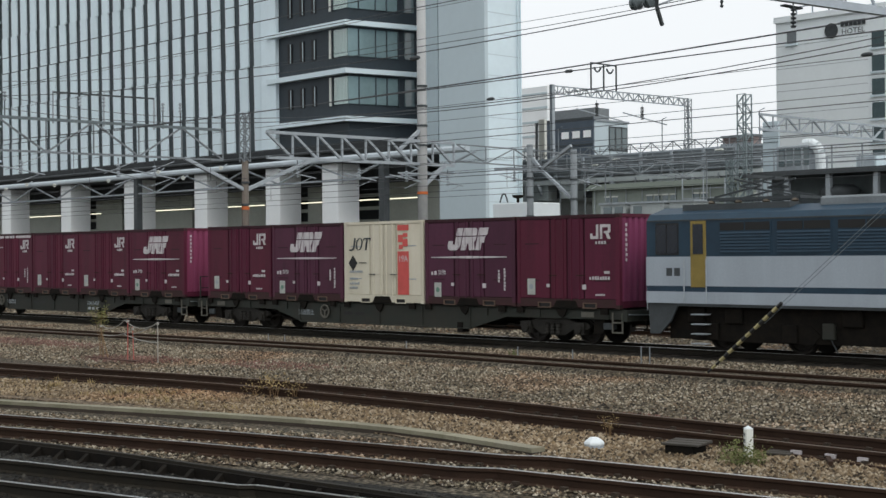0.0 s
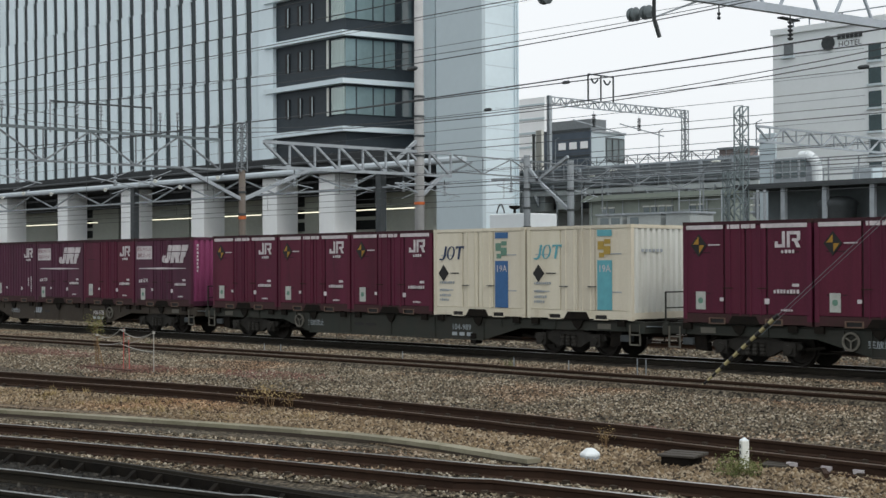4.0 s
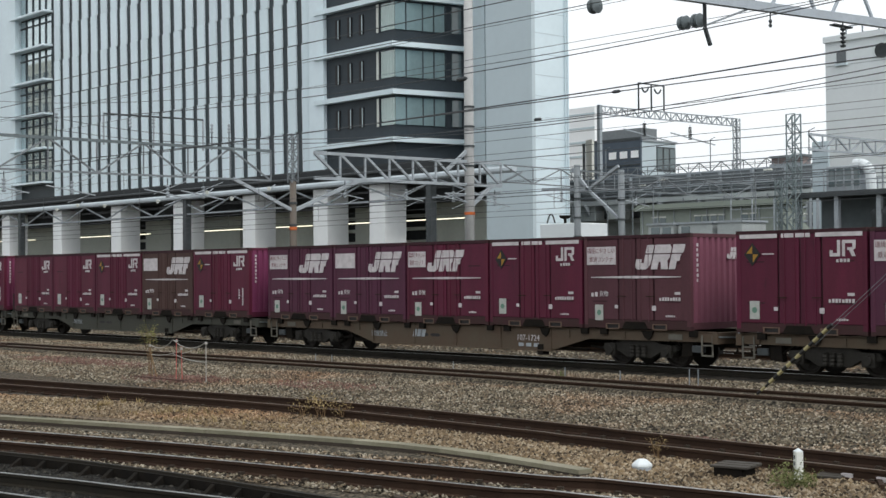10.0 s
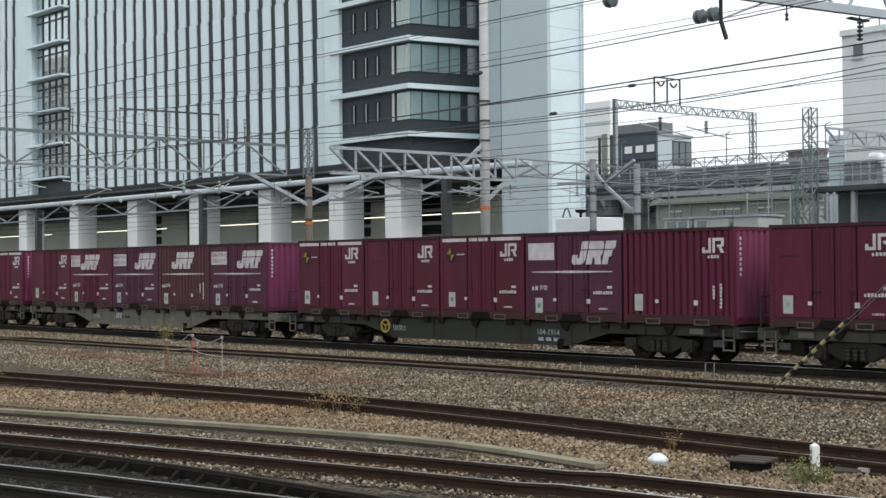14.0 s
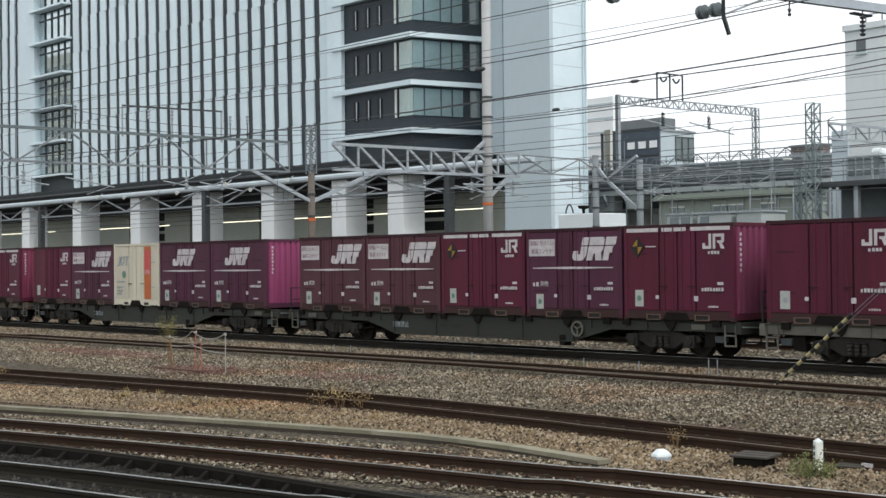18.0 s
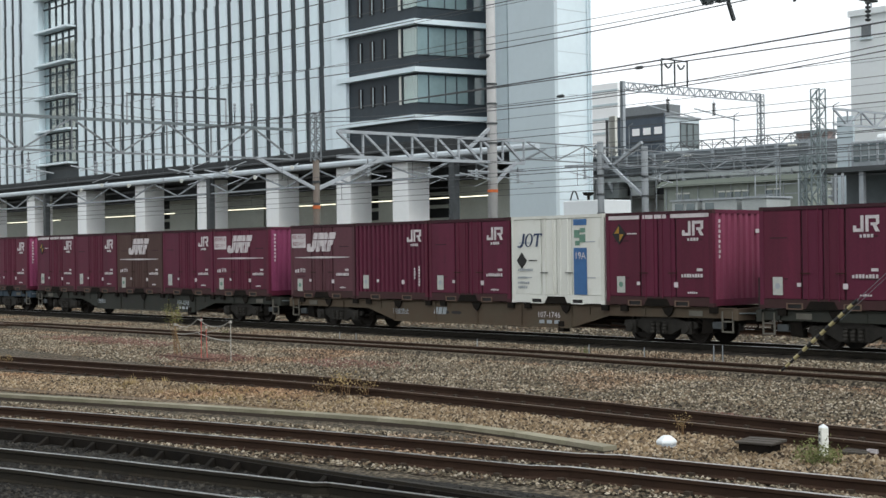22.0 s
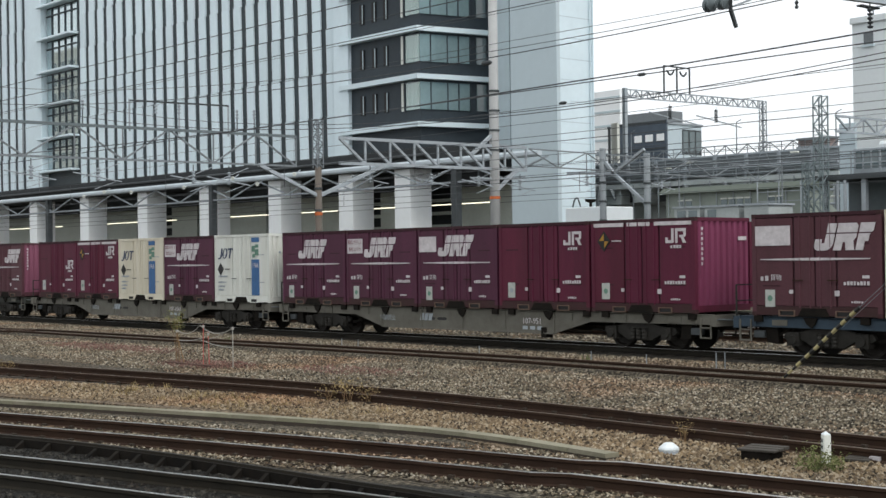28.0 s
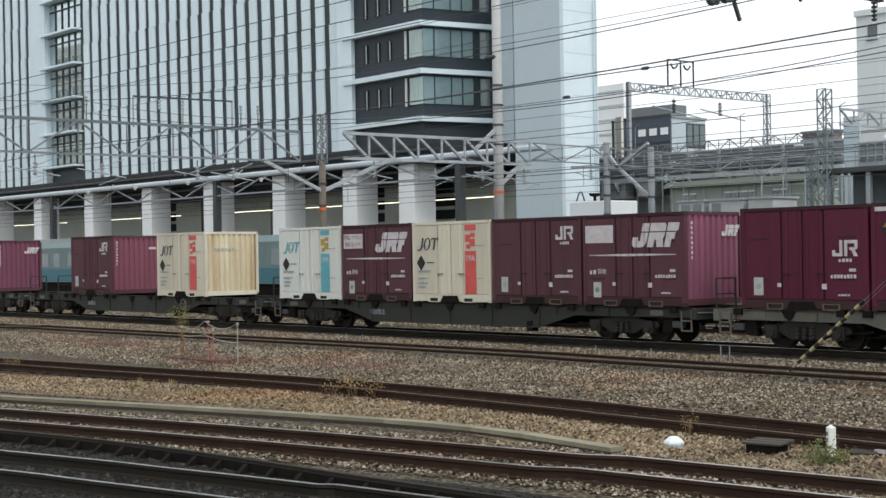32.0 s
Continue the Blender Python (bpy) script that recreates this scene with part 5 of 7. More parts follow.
# right hand gantry, nearer, with strain insulators
BEAMPALE = material("pale_blue_grey_box_beam", (0.42, 0.47, 0.52), 0.6, scale=1.5, vary=0.2, fine=12)
hb = thing("gantry_beam", "pale steel gantry beam high over the tracks", "gantry beam", "overhead line gantries")
part("box_beam", Form().bar((-25.6, 31.4, 10.35), (-23.7, 44.5, 10.35), 0.2, 0.26), BEAMPALE, hb, "pale box beam")
for k in range(5):
    y = 33.0 + k * 2.6
    x = -25.6 + (y - 31.4) * 0.145
    part("strut", Form().bar((x, y, 10.4), (x + 0.15, y + 0.95, 12.0), 0.08), BEAMPALE, hb)
    part("strut", Form().bar((x + 0.27, y + 1.9, 10.4), (x + 0.15, y + 0.95, 12.0), 0.08), BEAMPALE, hb)
part("top_tube", Form().bar((-25.6, 31.4, 12.0), (-23.7, 44.5, 12.0), 0.12, sides=6), BEAMPALE, hb)
part("plate", Form().box(-24.95, -24.75, 38.6, 39.6, 10.15, 10.2), STEEL_DARK, hb)
for x, y, z in ((-27.0, 30.1, 10.05), (-27.0, 34.1, 10.02), (-26.5, 34.1, 10.02)):
    d = thing("strain_insulator", "dark round strain insulator on a feeder wire", "insulator", "strain insulators", at=pose(x, y, z))
    part("insulator_body", Form().lathe((-0.25, 0, 0), (1, 0, 0), [(0, 0.05), (0.04, 0.2), (0.12, 0.22), (0.16, 0.06), (0.2, 0.2), (0.28, 0.22), (0.34, 0.05)], 14), MASTGREY, d)
hg = thing("wire_hanger", "grey steel hanger below the high gantry", "hanger")
part("bar", Form().bar((-25.38, 32.9, 10.3), (-25.57, 33.15, 9.55), 0.11), STEEL_DARK, hg)
part("foot", Form().bar((-25.57, 33.15, 9.58), (-25.57, 33.4, 9.08), 0.09), STEEL_DARK, hg)
part("brace", Form().bar((-25.1, 34.7, 10.25), (-25.57, 33.2, 9.65), 0.055), STEEL, hg)
insulator_string(-24.54, 38.7, 10.05, 5, 0.10, STEEL_DARK)
insulator_string(-25.0, 35.55, 10.0, 2, 0.06, STEEL_DARK)

WIRES = ((16.6, 5.27, 0.018), (16.6, 6.70, 0.016), (12.0, 6.04, 0.014), (12.0, 5.76, 0.014), (24.6, 5.3, 0.018),
         (30.2, 5.25, 0.018), (30.2, 6.15, 0.016), (36.5, 7.95, 0.02), (36.5, 5.3, 0.02), (36.5, 6.2, 0.018), (41.0, 5.35, 0.02), (41.0, 6.3, 0.018),
         (46.0, 5.4, 0.022), (46.0, 6.3, 0.02), (46.0, 8.7, 0.022), (50.5, 5.4, 0.022), (50.5, 6.4, 0.02), (56.0, 7.0, 0.022))
WIRES += ((30.1, 10.05, 0.016), (34.1, 10.02, 0.018), (43.4, 6.0, 0.02))
for y, z, r in WIRES:
    tagged(make("overhead_wire", Form().bar((-190, y, z), (40, y, z), r, sides=5), WIRE), "taut dark overhead wire running along the track", "wire", "overhead wires", "structure")
# messenger wires that sag between their supports: track, lowest height, its place, half the span, sag
for y, z, x, half, sag, r in ((24.6, 6.62, -33.0, 36.0, 0.90, 0.034), (24.6, 6.11, -24.0, 26.0, 2.5, 0.02), (24.6, 6.04, -24.0, 26.0, 2.1, 0.022), (16.6, 5.92, -18.5, 25.0, 1.7, 0.017), (16.6, 6.02, -16.5, 25.0, 1.9, 0.012)):
    wire = Form()
    hanging(wire, (x - half, y, z + sag), (x + half, y, z + sag), sag, r, 40)
    tagged(make("messenger_wire", wire, WIRE), "sagging dark messenger wire above the track", "wire", "overhead wires", "structure")
for y, z0, z1 in ((16.6, 5.27, 5.84), (24.6, 5.3, 6.12), (30.2, 5.25, 6.15), (36.5, 5.3, 6.2), (46.0, 5.4, 6.3)):
    for k in range(4):
        x = -70 + k * 8.7
        tagged(make("dropper", Form().bar((x, y, z0), (x, y, z1), 0.014, sides=4), WIRE), "thin dropper wire between two overhead wires", "dropper wire", "droppers")
for x, y, z in ((-21.5, 24.6, 6.62), (-14.0, 24.6, 6.2), (-24.0, 24.6, 6.2), (-18.0, 16.6, 5.84)):
    tagged(make("wire_clamp", Form().lathe((x - 0.12, y, z), (1, 0, 0), [(0, 0.02), (0.05, 0.04), (0.19, 0.04), (0.24, 0.02)], 8), STEEL_DARK), "dark splice clamp on an overhead wire", "wire clamp", "wire clamps")

# ---- platform canopy behind the train ----
CANOPYGREY = material("pale_blue_grey_beam_paint", (0.47, 0.53, 0.57), 0.55, scale=0.8, vary=0.15, fine=8)
canopy = thing("platform_canopy", "long white steel canopy beam on posts with lattice ties", "platform canopy")
part("gutter_beam", Form().bar((-150, 62, 9.0), (-62.5, 62, 9.0), 0.42, 0.46, 8), CANOPYGREY, canopy, "white edge beam")
part("roof_sheet", Form().slab([(62.3, 9.1), (65.5, 9.3), (65.5, 9.4), (62.3, 9.2)], "x", -150, -66), SOFFIT, canopy, "dark canopy roof")
part("tie_rail", Form().bar((-150, 62.2, 7.6), (-64, 62.2, 7.6), 0.12), STEEL, canopy)
for i in range(22):
    x = -150 + i * 4.0
    part("tie_brace", Form().bar((x, 62.2, 7.6 if i % 2 else 8.8), (x + 4.0, 62.2, 8.8 if i % 2 else 7.6), 0.1), STEEL, canopy)
for x in (-131.0, -100.8, -70.6):
    part("post", Form().box(x - 0.25, x + 0.25, 62.0, 62.5, -0.24, 8.8), STEEL_DARK, canopy, "steel post")
for x in (-113, -104, -96.5, -93.0, -88.0, -118, -122):
    lm = thing("loudspeaker", "small white round loudspeaker under the canopy", "loudspeaker", "loudspeakers", at=pose(x, 61.6, 8.55 + (x % 3) * 0.25))
    part("horn", Form().lathe((0, 0, 0), (0.4, -1, -0.2), [(0, 0.05), (0.12, 0.08), (0.24, 0.17), (0.27, 0.16)], 12), PALE, lm)
    part("bracket", Form().bar((0, 0, 0), (0, 0.4, 0.3), 0.06), STEEL, lm)

# ---- station building with white fins ----
TUBE = bpy.data.materials.new("lit_fluorescent_tube")
TUBE.use_nodes = True
TUBE.node_tree.nodes["Principled BSDF"].inputs["Base Color"].default_value = (0.8, 0.8, 0.75, 1)
TUBE.node_tree.nodes["Principled BSDF"].inputs["Emission Color"].default_value = (1.0, 0.94, 0.7, 1)
TUBE.node_tree.nodes["Principled BSDF"].inputs["Emission Strength"].default_value = 1.8
STOREY = 4.2
CURTAIN = material("pale_curtain_cloth", (0.44, 0.52, 0.50), 0.9, scale=1.0, vary=0.25, fine=6, streak=1)
CLEARGLASS = bpy.data.materials.new("clear_window_glass")
CLEARGLASS.use_nodes = True
cg = CLEARGLASS.node_tree
gl, tr, mx = cg.nodes.new("ShaderNodeBsdfGlossy"), cg.nodes.new("ShaderNodeBsdfTransparent"), cg.nodes.new("ShaderNodeMixShader")
gl.inputs["Roughness"].default_value, mx.inputs[0].default_value, tr.inputs[0].default_value = 0.03, 0.16, (0.86, 0.93, 0.92, 1)
cg.links.new(tr.outputs[0], mx.inputs[1])
cg.links.new(gl.outputs[0], mx.inputs[2])
cg.links.new(mx.outputs[0], cg.nodes["Material Output"].inputs["Surface"])
bld = thing("station_building", "tall station building with white fins and charcoal corner bay", "building")
core = part("main_wall", Form().box(-174.5, -106.2, 81.0, 95, 12.3, 62), GAPDARK, bld, "dark glazing behind the fins")
part("west_wall", Form().box(-215, -174.5, 81.0, 95, 12.3, 62), GAPDARK, bld)
panel_mesh = None
rnd = random.Random(7)


def fins(x0, x1, z0, storeys, width=1.36, module=2.24):
    global panel_mesh
    n = int((x1 - x0) / module)
    for j in range(storeys):
        for i in range(n):
            x = x0 + (i + 0.5) * (x1 - x0) / n + rnd.uniform(-0.05, 0.05)
            if panel_mesh is None:
                o = part("facade_panel", Form().add([(a + lean, b, z) for z, lean in ((0, 0.07), (STOREY - 0.012, -0.07))
                         for a, b in ((-width / 2, 0.07), (-width / 2 + 0.12, 0.0), (width / 2 - 0.3, 0.0), (width / 2, 0.05), (width / 2, 0.22), (-width / 2, 0.22))],
                         [(0, 1, 7, 6), (1, 2, 8, 7), (2, 3, 9, 8), (3, 4, 10, 9), (4, 5, 11, 10), (5, 0, 6, 11), (5, 4, 3, 2, 1, 0), (6, 7, 8, 9, 10, 11)]), FIN, core, "white folded fin panel")
                panel_mesh = o.data
            else:
                o = new("facade_panel", panel_mesh)
                o.parent = core
            o.location = (x, 80.76, z0 + j * STOREY)


fins(-161.6, -108.4, 12.1, 8)
fins(-201.0, -174.8, 12.3, 7)
part("end_pier", Form().box(-108.2, -106.0, 80.2, 82.0, 11.8, 62), FIN, bld, "white pier at the end of the fins")
# glazed bay between the two runs of fins
part("bay_pier", Form().box(-174.6, -170.4, 80.1, 80.98, 12.2, 62), FIN, bld, "broad white pier beside the glazed bay")
for j in range(9):
    z = 14.2 + j * STOREY
    part("bay_ledge", Form().box(-171.2, -161.8, 79.7, 81.2, z - 0.14, z + 0.12), FIN, bld, "pale ledge", bevel=0.03)
    w = part("bay_window", Form().box(-170.2, -161.9, 80.85, 80.97, z + 0.2, z + 3.85), BAYGLASS, bld, "wide window with dark frames")
    for x in (-168.6, -166.8, -165.0, -163.3):
        part("mullion", Form().box(x - 0.07, x + 0.07, 80.72, 80.85, z + 0.2, z + 3.85), CHARCOAL, w)
    part("transom", Form().box(-170.2, -161.9, 80.72, 80.85, z + 2.9, z + 3.05), CHARCOAL, w)
# charcoal corner
corner = part("corner_wall", Form().slab([(-106.0, 80.6), (-95.9, 80.5), (-94.4, 87.5), (-94.4, 96), (-106.0, 96)], "z", 12.4, 62), CHARCOAL, bld, "charcoal clad corner bay")
d = Vector((1.5, 7.0)).normalized()
for j in range(9):
    z = 14.4 + j * STOREY
    part("ledge", Form().slab([(-107.2, 80.0), (-95.5, 79.8), (-93.8, 87.8), (-94.5, 87.8), (-96.0, 80.6), (-107.2, 80.8)], "z", z - 0.22, z + 0.22), FIN, bld, "white projecting ledge")
    gw = part("corner_window", Form().slab([(-95.90, 80.44), (-95.82, 80.40), (-94.75, 85.35), (-94.95, 85.35)], "z", z + 1.35, z + 3.75), TEALGLASS, bld, "teal corner window wrapping round the bay")
    folds = [(-98.0 + k * 0.105, 80.44 + (0.05 if k % 2 else 0.0) + 0.02 * math.sin(k * 1.7)) for k in range(21)]
    part("curtain", Form().add([(a, b, q) for q in (z + 1.38, z + 3.72) for a, b in folds], [(k, k + 1, 22 + k, 21 + k) for k in range(20)]), CURTAIN, gw, "pale drawn curtain in folds")
    part("pane", Form().box(-98.0, -95.9, 80.38, 80.39, z + 1.35, z + 3.75), CLEARGLASS, gw, "clear glass in front of the curtain").visible_shadow = False
    # The three thinnest bars are added in place of a mirrored lattice.
    for px, py, wide, paint in ((-98.2, 80.38, 0.14, PALE), (-97.9, 80.36, 0.06, CHARCOAL), (-94.75, 85.35, 0.1, CHARCOAL), (-95.6, 81.45, 0.045, CHARCOAL), (-95.25, 83.1, 0.045, CHARCOAL), (-95.0, 84.2, 0.045, CHARCOAL)):
        part("window_frame", Form().box(px - wide, px + wide, py - 0.06, py + 0.06, z + 1.3, z + 3.8), paint, gw)
    sw = part("side_window", Form().slab([(-94.62, 86.0), (-94.42, 87.0), (-94.6, 87.05), (-94.8, 86.05)], "z", z + 1.35, z + 3.75), WINDOW, bld)
    for x in (-104.2, -102.4, -100.7):
        slit = part("slit_window", Form().box(x - 0.3, x + 0.3, 80.46, 80.6, z + 1.45, z + 3.25), BLACK, bld, "narrow dark window")
        part("reveal", Form().box(x + 0.1, x + 0.2, 80.43, 80.46, z + 1.5, z + 3.2), TOWER, slit, "pale strip beside the window")
part("return_pier", Form().box(-94.2, -92.0, 87.6, 89.0, 12.2, 62), FIN, bld, "white pier")
part("link_wall", Form().box(-92.0, -88.2, 89.0, 90.5, 0, 62), GAPDARK, bld, "dark glazed joint")
for j in range(12):
    part("joint_box", Form().box(-91.6, -89.4, 88.5, 89.0, 14 + j * STOREY, 15.2 + j * STOREY), CHARCOAL, bld)
part("floor_slab", Form().box(-215, -92.5, 79.8, 95, 10.6, 12.3), SOFFIT, bld, "underside above the pilotis, shade in its colour")
part("edge_gutter", Form().bar((-215, 79.6, 11.6), (-94, 79.6, 11.6), 0.3, sides=6), STEEL_DARK, bld)
for x in (-202.0, -188.0, -174.0, -159.8, -145.5, -132.0, -118.8, -107.0, -98.6):
    part("column", Form().box(x - 1.1, x + 1.1, 80.5, 83.0, -0.24, 10.6), HAZEWALL, bld, "white square column", bevel=0.03)
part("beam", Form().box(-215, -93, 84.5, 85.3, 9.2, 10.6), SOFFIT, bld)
for x0, x1 in ((-215, -181), (-176, -166), (-157, -151), (-146, -136), (-133, -122), (-115, -111), (-104, -92)):
    part("ground_wall", Form().box(x0, x1, 91, 92, -0.24, 9.4), BACKWALL, bld, "pale grey-green wall in shade")
# Deep wall painted as dark as the recess it closes.
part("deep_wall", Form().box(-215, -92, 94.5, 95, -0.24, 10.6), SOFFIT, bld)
for k in range(4):
    part("louvre_rail", Form().box(-215, -92, 94.0, 94.2, 4.4 + k * 1.3, 4.75 + k * 1.3), BACKWALL, bld)
for x in (-190, -160, -128, -104):
    part("tube_light", Form().bar((x - 11, 87, 7.6), (x + 11, 87, 7.6), 0.09, sides=6), TUBE, bld, "row of lit fluorescent tubes")

tower = thing("stair_tower", "plain pale grey windowless tower beside the building", "tower building")
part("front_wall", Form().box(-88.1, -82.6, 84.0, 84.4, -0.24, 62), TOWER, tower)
# Side takes the whiter FIN colour for the daylight that falls on it.
part("side_wall", Form().box(-82.95, -82.6, 84.4, 88.4, -0.24, 62), FIN, tower, "side painted whiter for the light it faces")
part("back_wall", Form().box(-88.1, -82.95, 88.0, 88.4, -0.24, 62), TOWER, tower)
part("west_wall", Form().box(-88.1, -87.7, 84.4, 88.0, -0.24, 62), TOWER, tower)
part("roof", Form().box(-88.1, -82.6, 84.0, 88.4, 62, 62.3), TOWER, tower)
for k in range(26):
    y0, y1 = (84.0, 88.4) if k % 3 else (84.0 + rnd.uniform(0, 2), 88.4 - rnd.uniform(0, 1.5))
    part("joint", Form().box(-82.62, -82.585, y0, y1, 5 + k * 1.75, 5.06 + k * 1.75), TOWER, tower, "thin panel joint")
for y in (87.9, 88.2):
    part("downpipe", Form().bar((-82.45, y, 0), (-82.45, y, 60), 0.14, sides=6), FIN, tower)

hut = thing("equipment_hut", "white equipment hut with pipes on its roof", "equipment hut", at=pose(-55, 58, -0.24))
part("body", Form().box(-1.5, 1.4, 0, 2.5, 0, 5.55), COLUMN, hut, bevel=0.04)
part("pipe", hanging(Form(), (-1.1, 0.2, 5.6), (-0.5, 0.2, 5.6), -0.5, 0.09), STEEL_DARK, hut)
part("vent", Form().lathe((0.1, 0.4, 5.5), (0, 0, 1), [(0, 0.08), (0.3, 0.08), (0.35, 0.28), (0.5, 0.34)], 12), DARK, hut, "dark bowl shaped vent")

# a block across the tracks, seen mirrored in the glazed bay
town = thing("town_block", "cream apartment block mirrored in the glazed bay", "building", at=pose(-325, 1, -0.24))
TOWNWALL = material("cream_render_wall", (0.80, 0.77, 0.66), 0.8, scale=0.3, vary=0.15, fine=3)
part("wall", Form().box(0, 40, 0, 12, 0, 52), TOWNWALL, town)
for j in range(14):
    for i in range(9):
        part("window", Form().box(1.6 + i * 4.3, 4.2 + i * 4.3, 11.95, 12.06, 2.0 + j * 3.5, 3.9 + j * 3.5), WINDOW, town)
    for i in range(2):
        part("side_window", Form().box(39.95, 40.06, 2 + i * 5, 4.4 + i * 5, 2.0 + j * 3.5, 3.9 + j * 3.5), WINDOW, town)

# ---- commuter train standing behind ----
EMU_TOP = material("grey_green_train_paint", (0.14, 0.20, 0.205), 0.45, scale=1, vary=0.12)
EMU_TEAL = material("teal_train_paint", (0.05, 0.16, 0.20), 0.45, scale=1, vary=0.12)
for c in range(2):
    e = thing("commuter_train_car", "teal and grey-green commuter train car standing behind the freight train", "train car", "parked commuter train", at=pose(-104 + c * 20.2, train_line(-94 + c * 20.2, 46.0 - TRAIN_Y), 0, 0, 0, math.degrees(math.atan(SKEW))))
    part("body", Form().slab([(-1.4, 1.0), (1.4, 1.0), (1.4, 3.35), (1.1, 3.72), (-1.1, 3.72), (-1.4, 3.35)], "x", 0, 19.8), EMU_TOP, e)
    part("lower_band", Form().box(0, 19.8, -1.412, -1.39, 1.05, 1.9), EMU_TEAL, e, "teal lower band")
    for i in range(9):
        x = 0.9 + i * 2.1
        part("window", Form().box(x, x + (0.9 if i % 2 else 1.3), -1.415, -1.38, 2.05, 2.95), WINDOW, e)
        if i % 2:
            part("door", Form().box(x - 0.3, x + 1.2, -1.408, -1.39, 1.1, 3.1), EMU_TOP, e)
    part("underframe", Form().box(0.5, 19.3, -1.2, 1.2, 0.35, 1.0), DARK, e)
    part("roof_unit", Form().box(6, 13, -0.9, 0.9, 3.7, 4.0), STEEL, e)
    for b in (3.0, 16.8):
        part("bogie", Form().box(b - 1.5, b + 1.5, -1.15, 1.15, 0.0, 0.6), DARK, e)

# ---- viaduct and town beyond ----
# Pale bluish grey, with the haze of distance mixed into the colour.
VIA = material("viaduct_concrete", (0.42, 0.46, 0.46), 0.85, scale=0.6, vary=0.25, fine=6)
VIA_END = -63.0
via = thing("railway_viaduct", "grey concrete railway viaduct with railings and lattice fence", "viaduct")
part("deck", Form().box(-92, VIA_END, 95.4, 104, 8.6, 9.5), VIA, via, "concrete deck")
part("parapet", Form().box(-92, VIA_END, 95.0, 95.4, 9.1, 10.75), BEAMGREY, via, "dull grey parapet screen")
part("parapet_cap", Form().box(-92, VIA_END, 94.9, 95.45, 10.75, 10.9), STEEL, via)
part("parapet_foot", Form().box(-92, VIA_END, 94.7, 95.0, 8.55, 8.95), VIA, via)
part("girder", Form().box(-92, VIA_END, 96.4, 97.4, 7.4, 8.6), SOFFIT, via, "dark steel girder")
for i in range(9):
    x = -91 + i * 3.2
    part("parapet_post", Form().box(x - 0.12, x + 0.12, 94.75, 95.0, 8.8, 10.8), STEEL, via)
for x in (-88, -76, -65.3):
    part("pier", Form().box(x - 0.9, x + 0.9, 96, 103, -0.24, 8.6), VIA, via, "concrete pier", bevel=0.05)
    part("pier_head", Form().box(x - 2.2, x + 2.2, 95.2, 103.6, 7.2, 8.6), VIA, via)
truss("fence_lattice", "grey lattice cable frame along the viaduct", (-92, 95.2, 11.75), (VIA_END, 95.2, 11.6), 0.85, 26, 0.08, BEAMGREY, "viaduct fittings", "cable frame")
part("cable_duct", Form().bar((-92, 94.7, 9.75), (VIA_END, 94.7, 9.75), 0.3, sides=6), STEEL, via)
via2 = thing("station_deck", "grey elevated station deck with girders and railings", "station deck")
part("deck", Form().box(-44, 40, 66, 94, 5.2, 6.0), VIA, via2)
part("edge", Form().box(-44, 40, 65.6, 66, 5.0, 6.3), VIA, via2, "concrete edge beam")
for x in (-43, -36, -28):
    part("column", Form().box(x - 0.4, x + 0.4, 66.5, 67.3, -0.24, 5.2), STEEL_DARK, via2, "steel column")
part("back_wall", Form().box(-58, 40, 92.5, 93, -0.24, 5.2), MASTGREY, via2)
portal = truss("portal_beam", "grey lattice portal beam above the viaduct", (-89.5, 100, 18.2), (-88.3, 119.5, 18.2), 0.75, 26, 0.11, STEEL, single=False)
lattice_mast("grey lattice leg of the portal on the viaduct", -88.3, 119.5, 9.5, 18.2, 0.5, 16)
part("leg", Form().box(-89.65, -89.3, 99.8, 100.15, 9.5, 18.3), STEEL, portal, "solid leg")
part("deck_under_leg", Form().box(-92, -86, 98, 121, 8.6, 9.5), VIA, via)
for y in (107.3,):
    s = thing("bow_stand", "small steel stand with dark bow insulators above the portal", "insulator stand", "insulator stands", at=pose(-89.3, y, 18.2))
    for dy in (-1.9, 0.0, 1.9):
        part("post", Form().bar((0, dy, 0), (0, dy, 2.6), 0.12), STEEL_DARK, s)
    part("top", Form().bar((0, -1.9, 2.6), (0, 1.9, 2.6), 0.12), STEEL_DARK, s)
    for dy in (-1.45, 0.45):
        part("bow", hanging(Form(), (0, dy, 2.2), (0, dy + 1.0, 2.2), 0.4, 0.18), STEEL_DARK, s)
for y in (106.0, 112.5):
    px = -89.5 + (y - 100) * 0.0615
    insulator_string(px, y, 16.96, 10, 0.22, STEEL_DARK)
    tagged(make("cantilever", Form().bar((px, y - 3, 16.2), (px, y + 4.0, 15.4), 0.1), STEEL), "thin cantilever arm under the portal", "cantilever", "cantilever arms")

MASTTEAL = material("grey_green_mast_paint", (0.21, 0.26, 0.27), 0.7, scale=2, vary=0.25)
lattice_mast("grey lattice signal mast beside the station", -40.9, 60, -0.24, 10.3, 0.5, 22, MASTTEAL, 0.055)
lattice_mast("thin dark lattice mast beside the station", -42.1, 60.6, -0.24, 7.2, 0.4, 18, MASTTEAL, 0.055)
truss("gantry_beam", "grey lattice beam from the mast over the station tracks", (-40.3, 60.4, 9.3), (-39.6, 86, 9.3), 0.75, 22, 0.11, STEEL)
tagged(make("beam_post", Form().box(-39.9, -39.3, 85.7, 86.3, 6.0, 9.3), STEEL), "steel post holding the lattice beam's end", "post")
deck = thing("service_walkway", "dark steel service walkway with railings and equipment", "walkway")
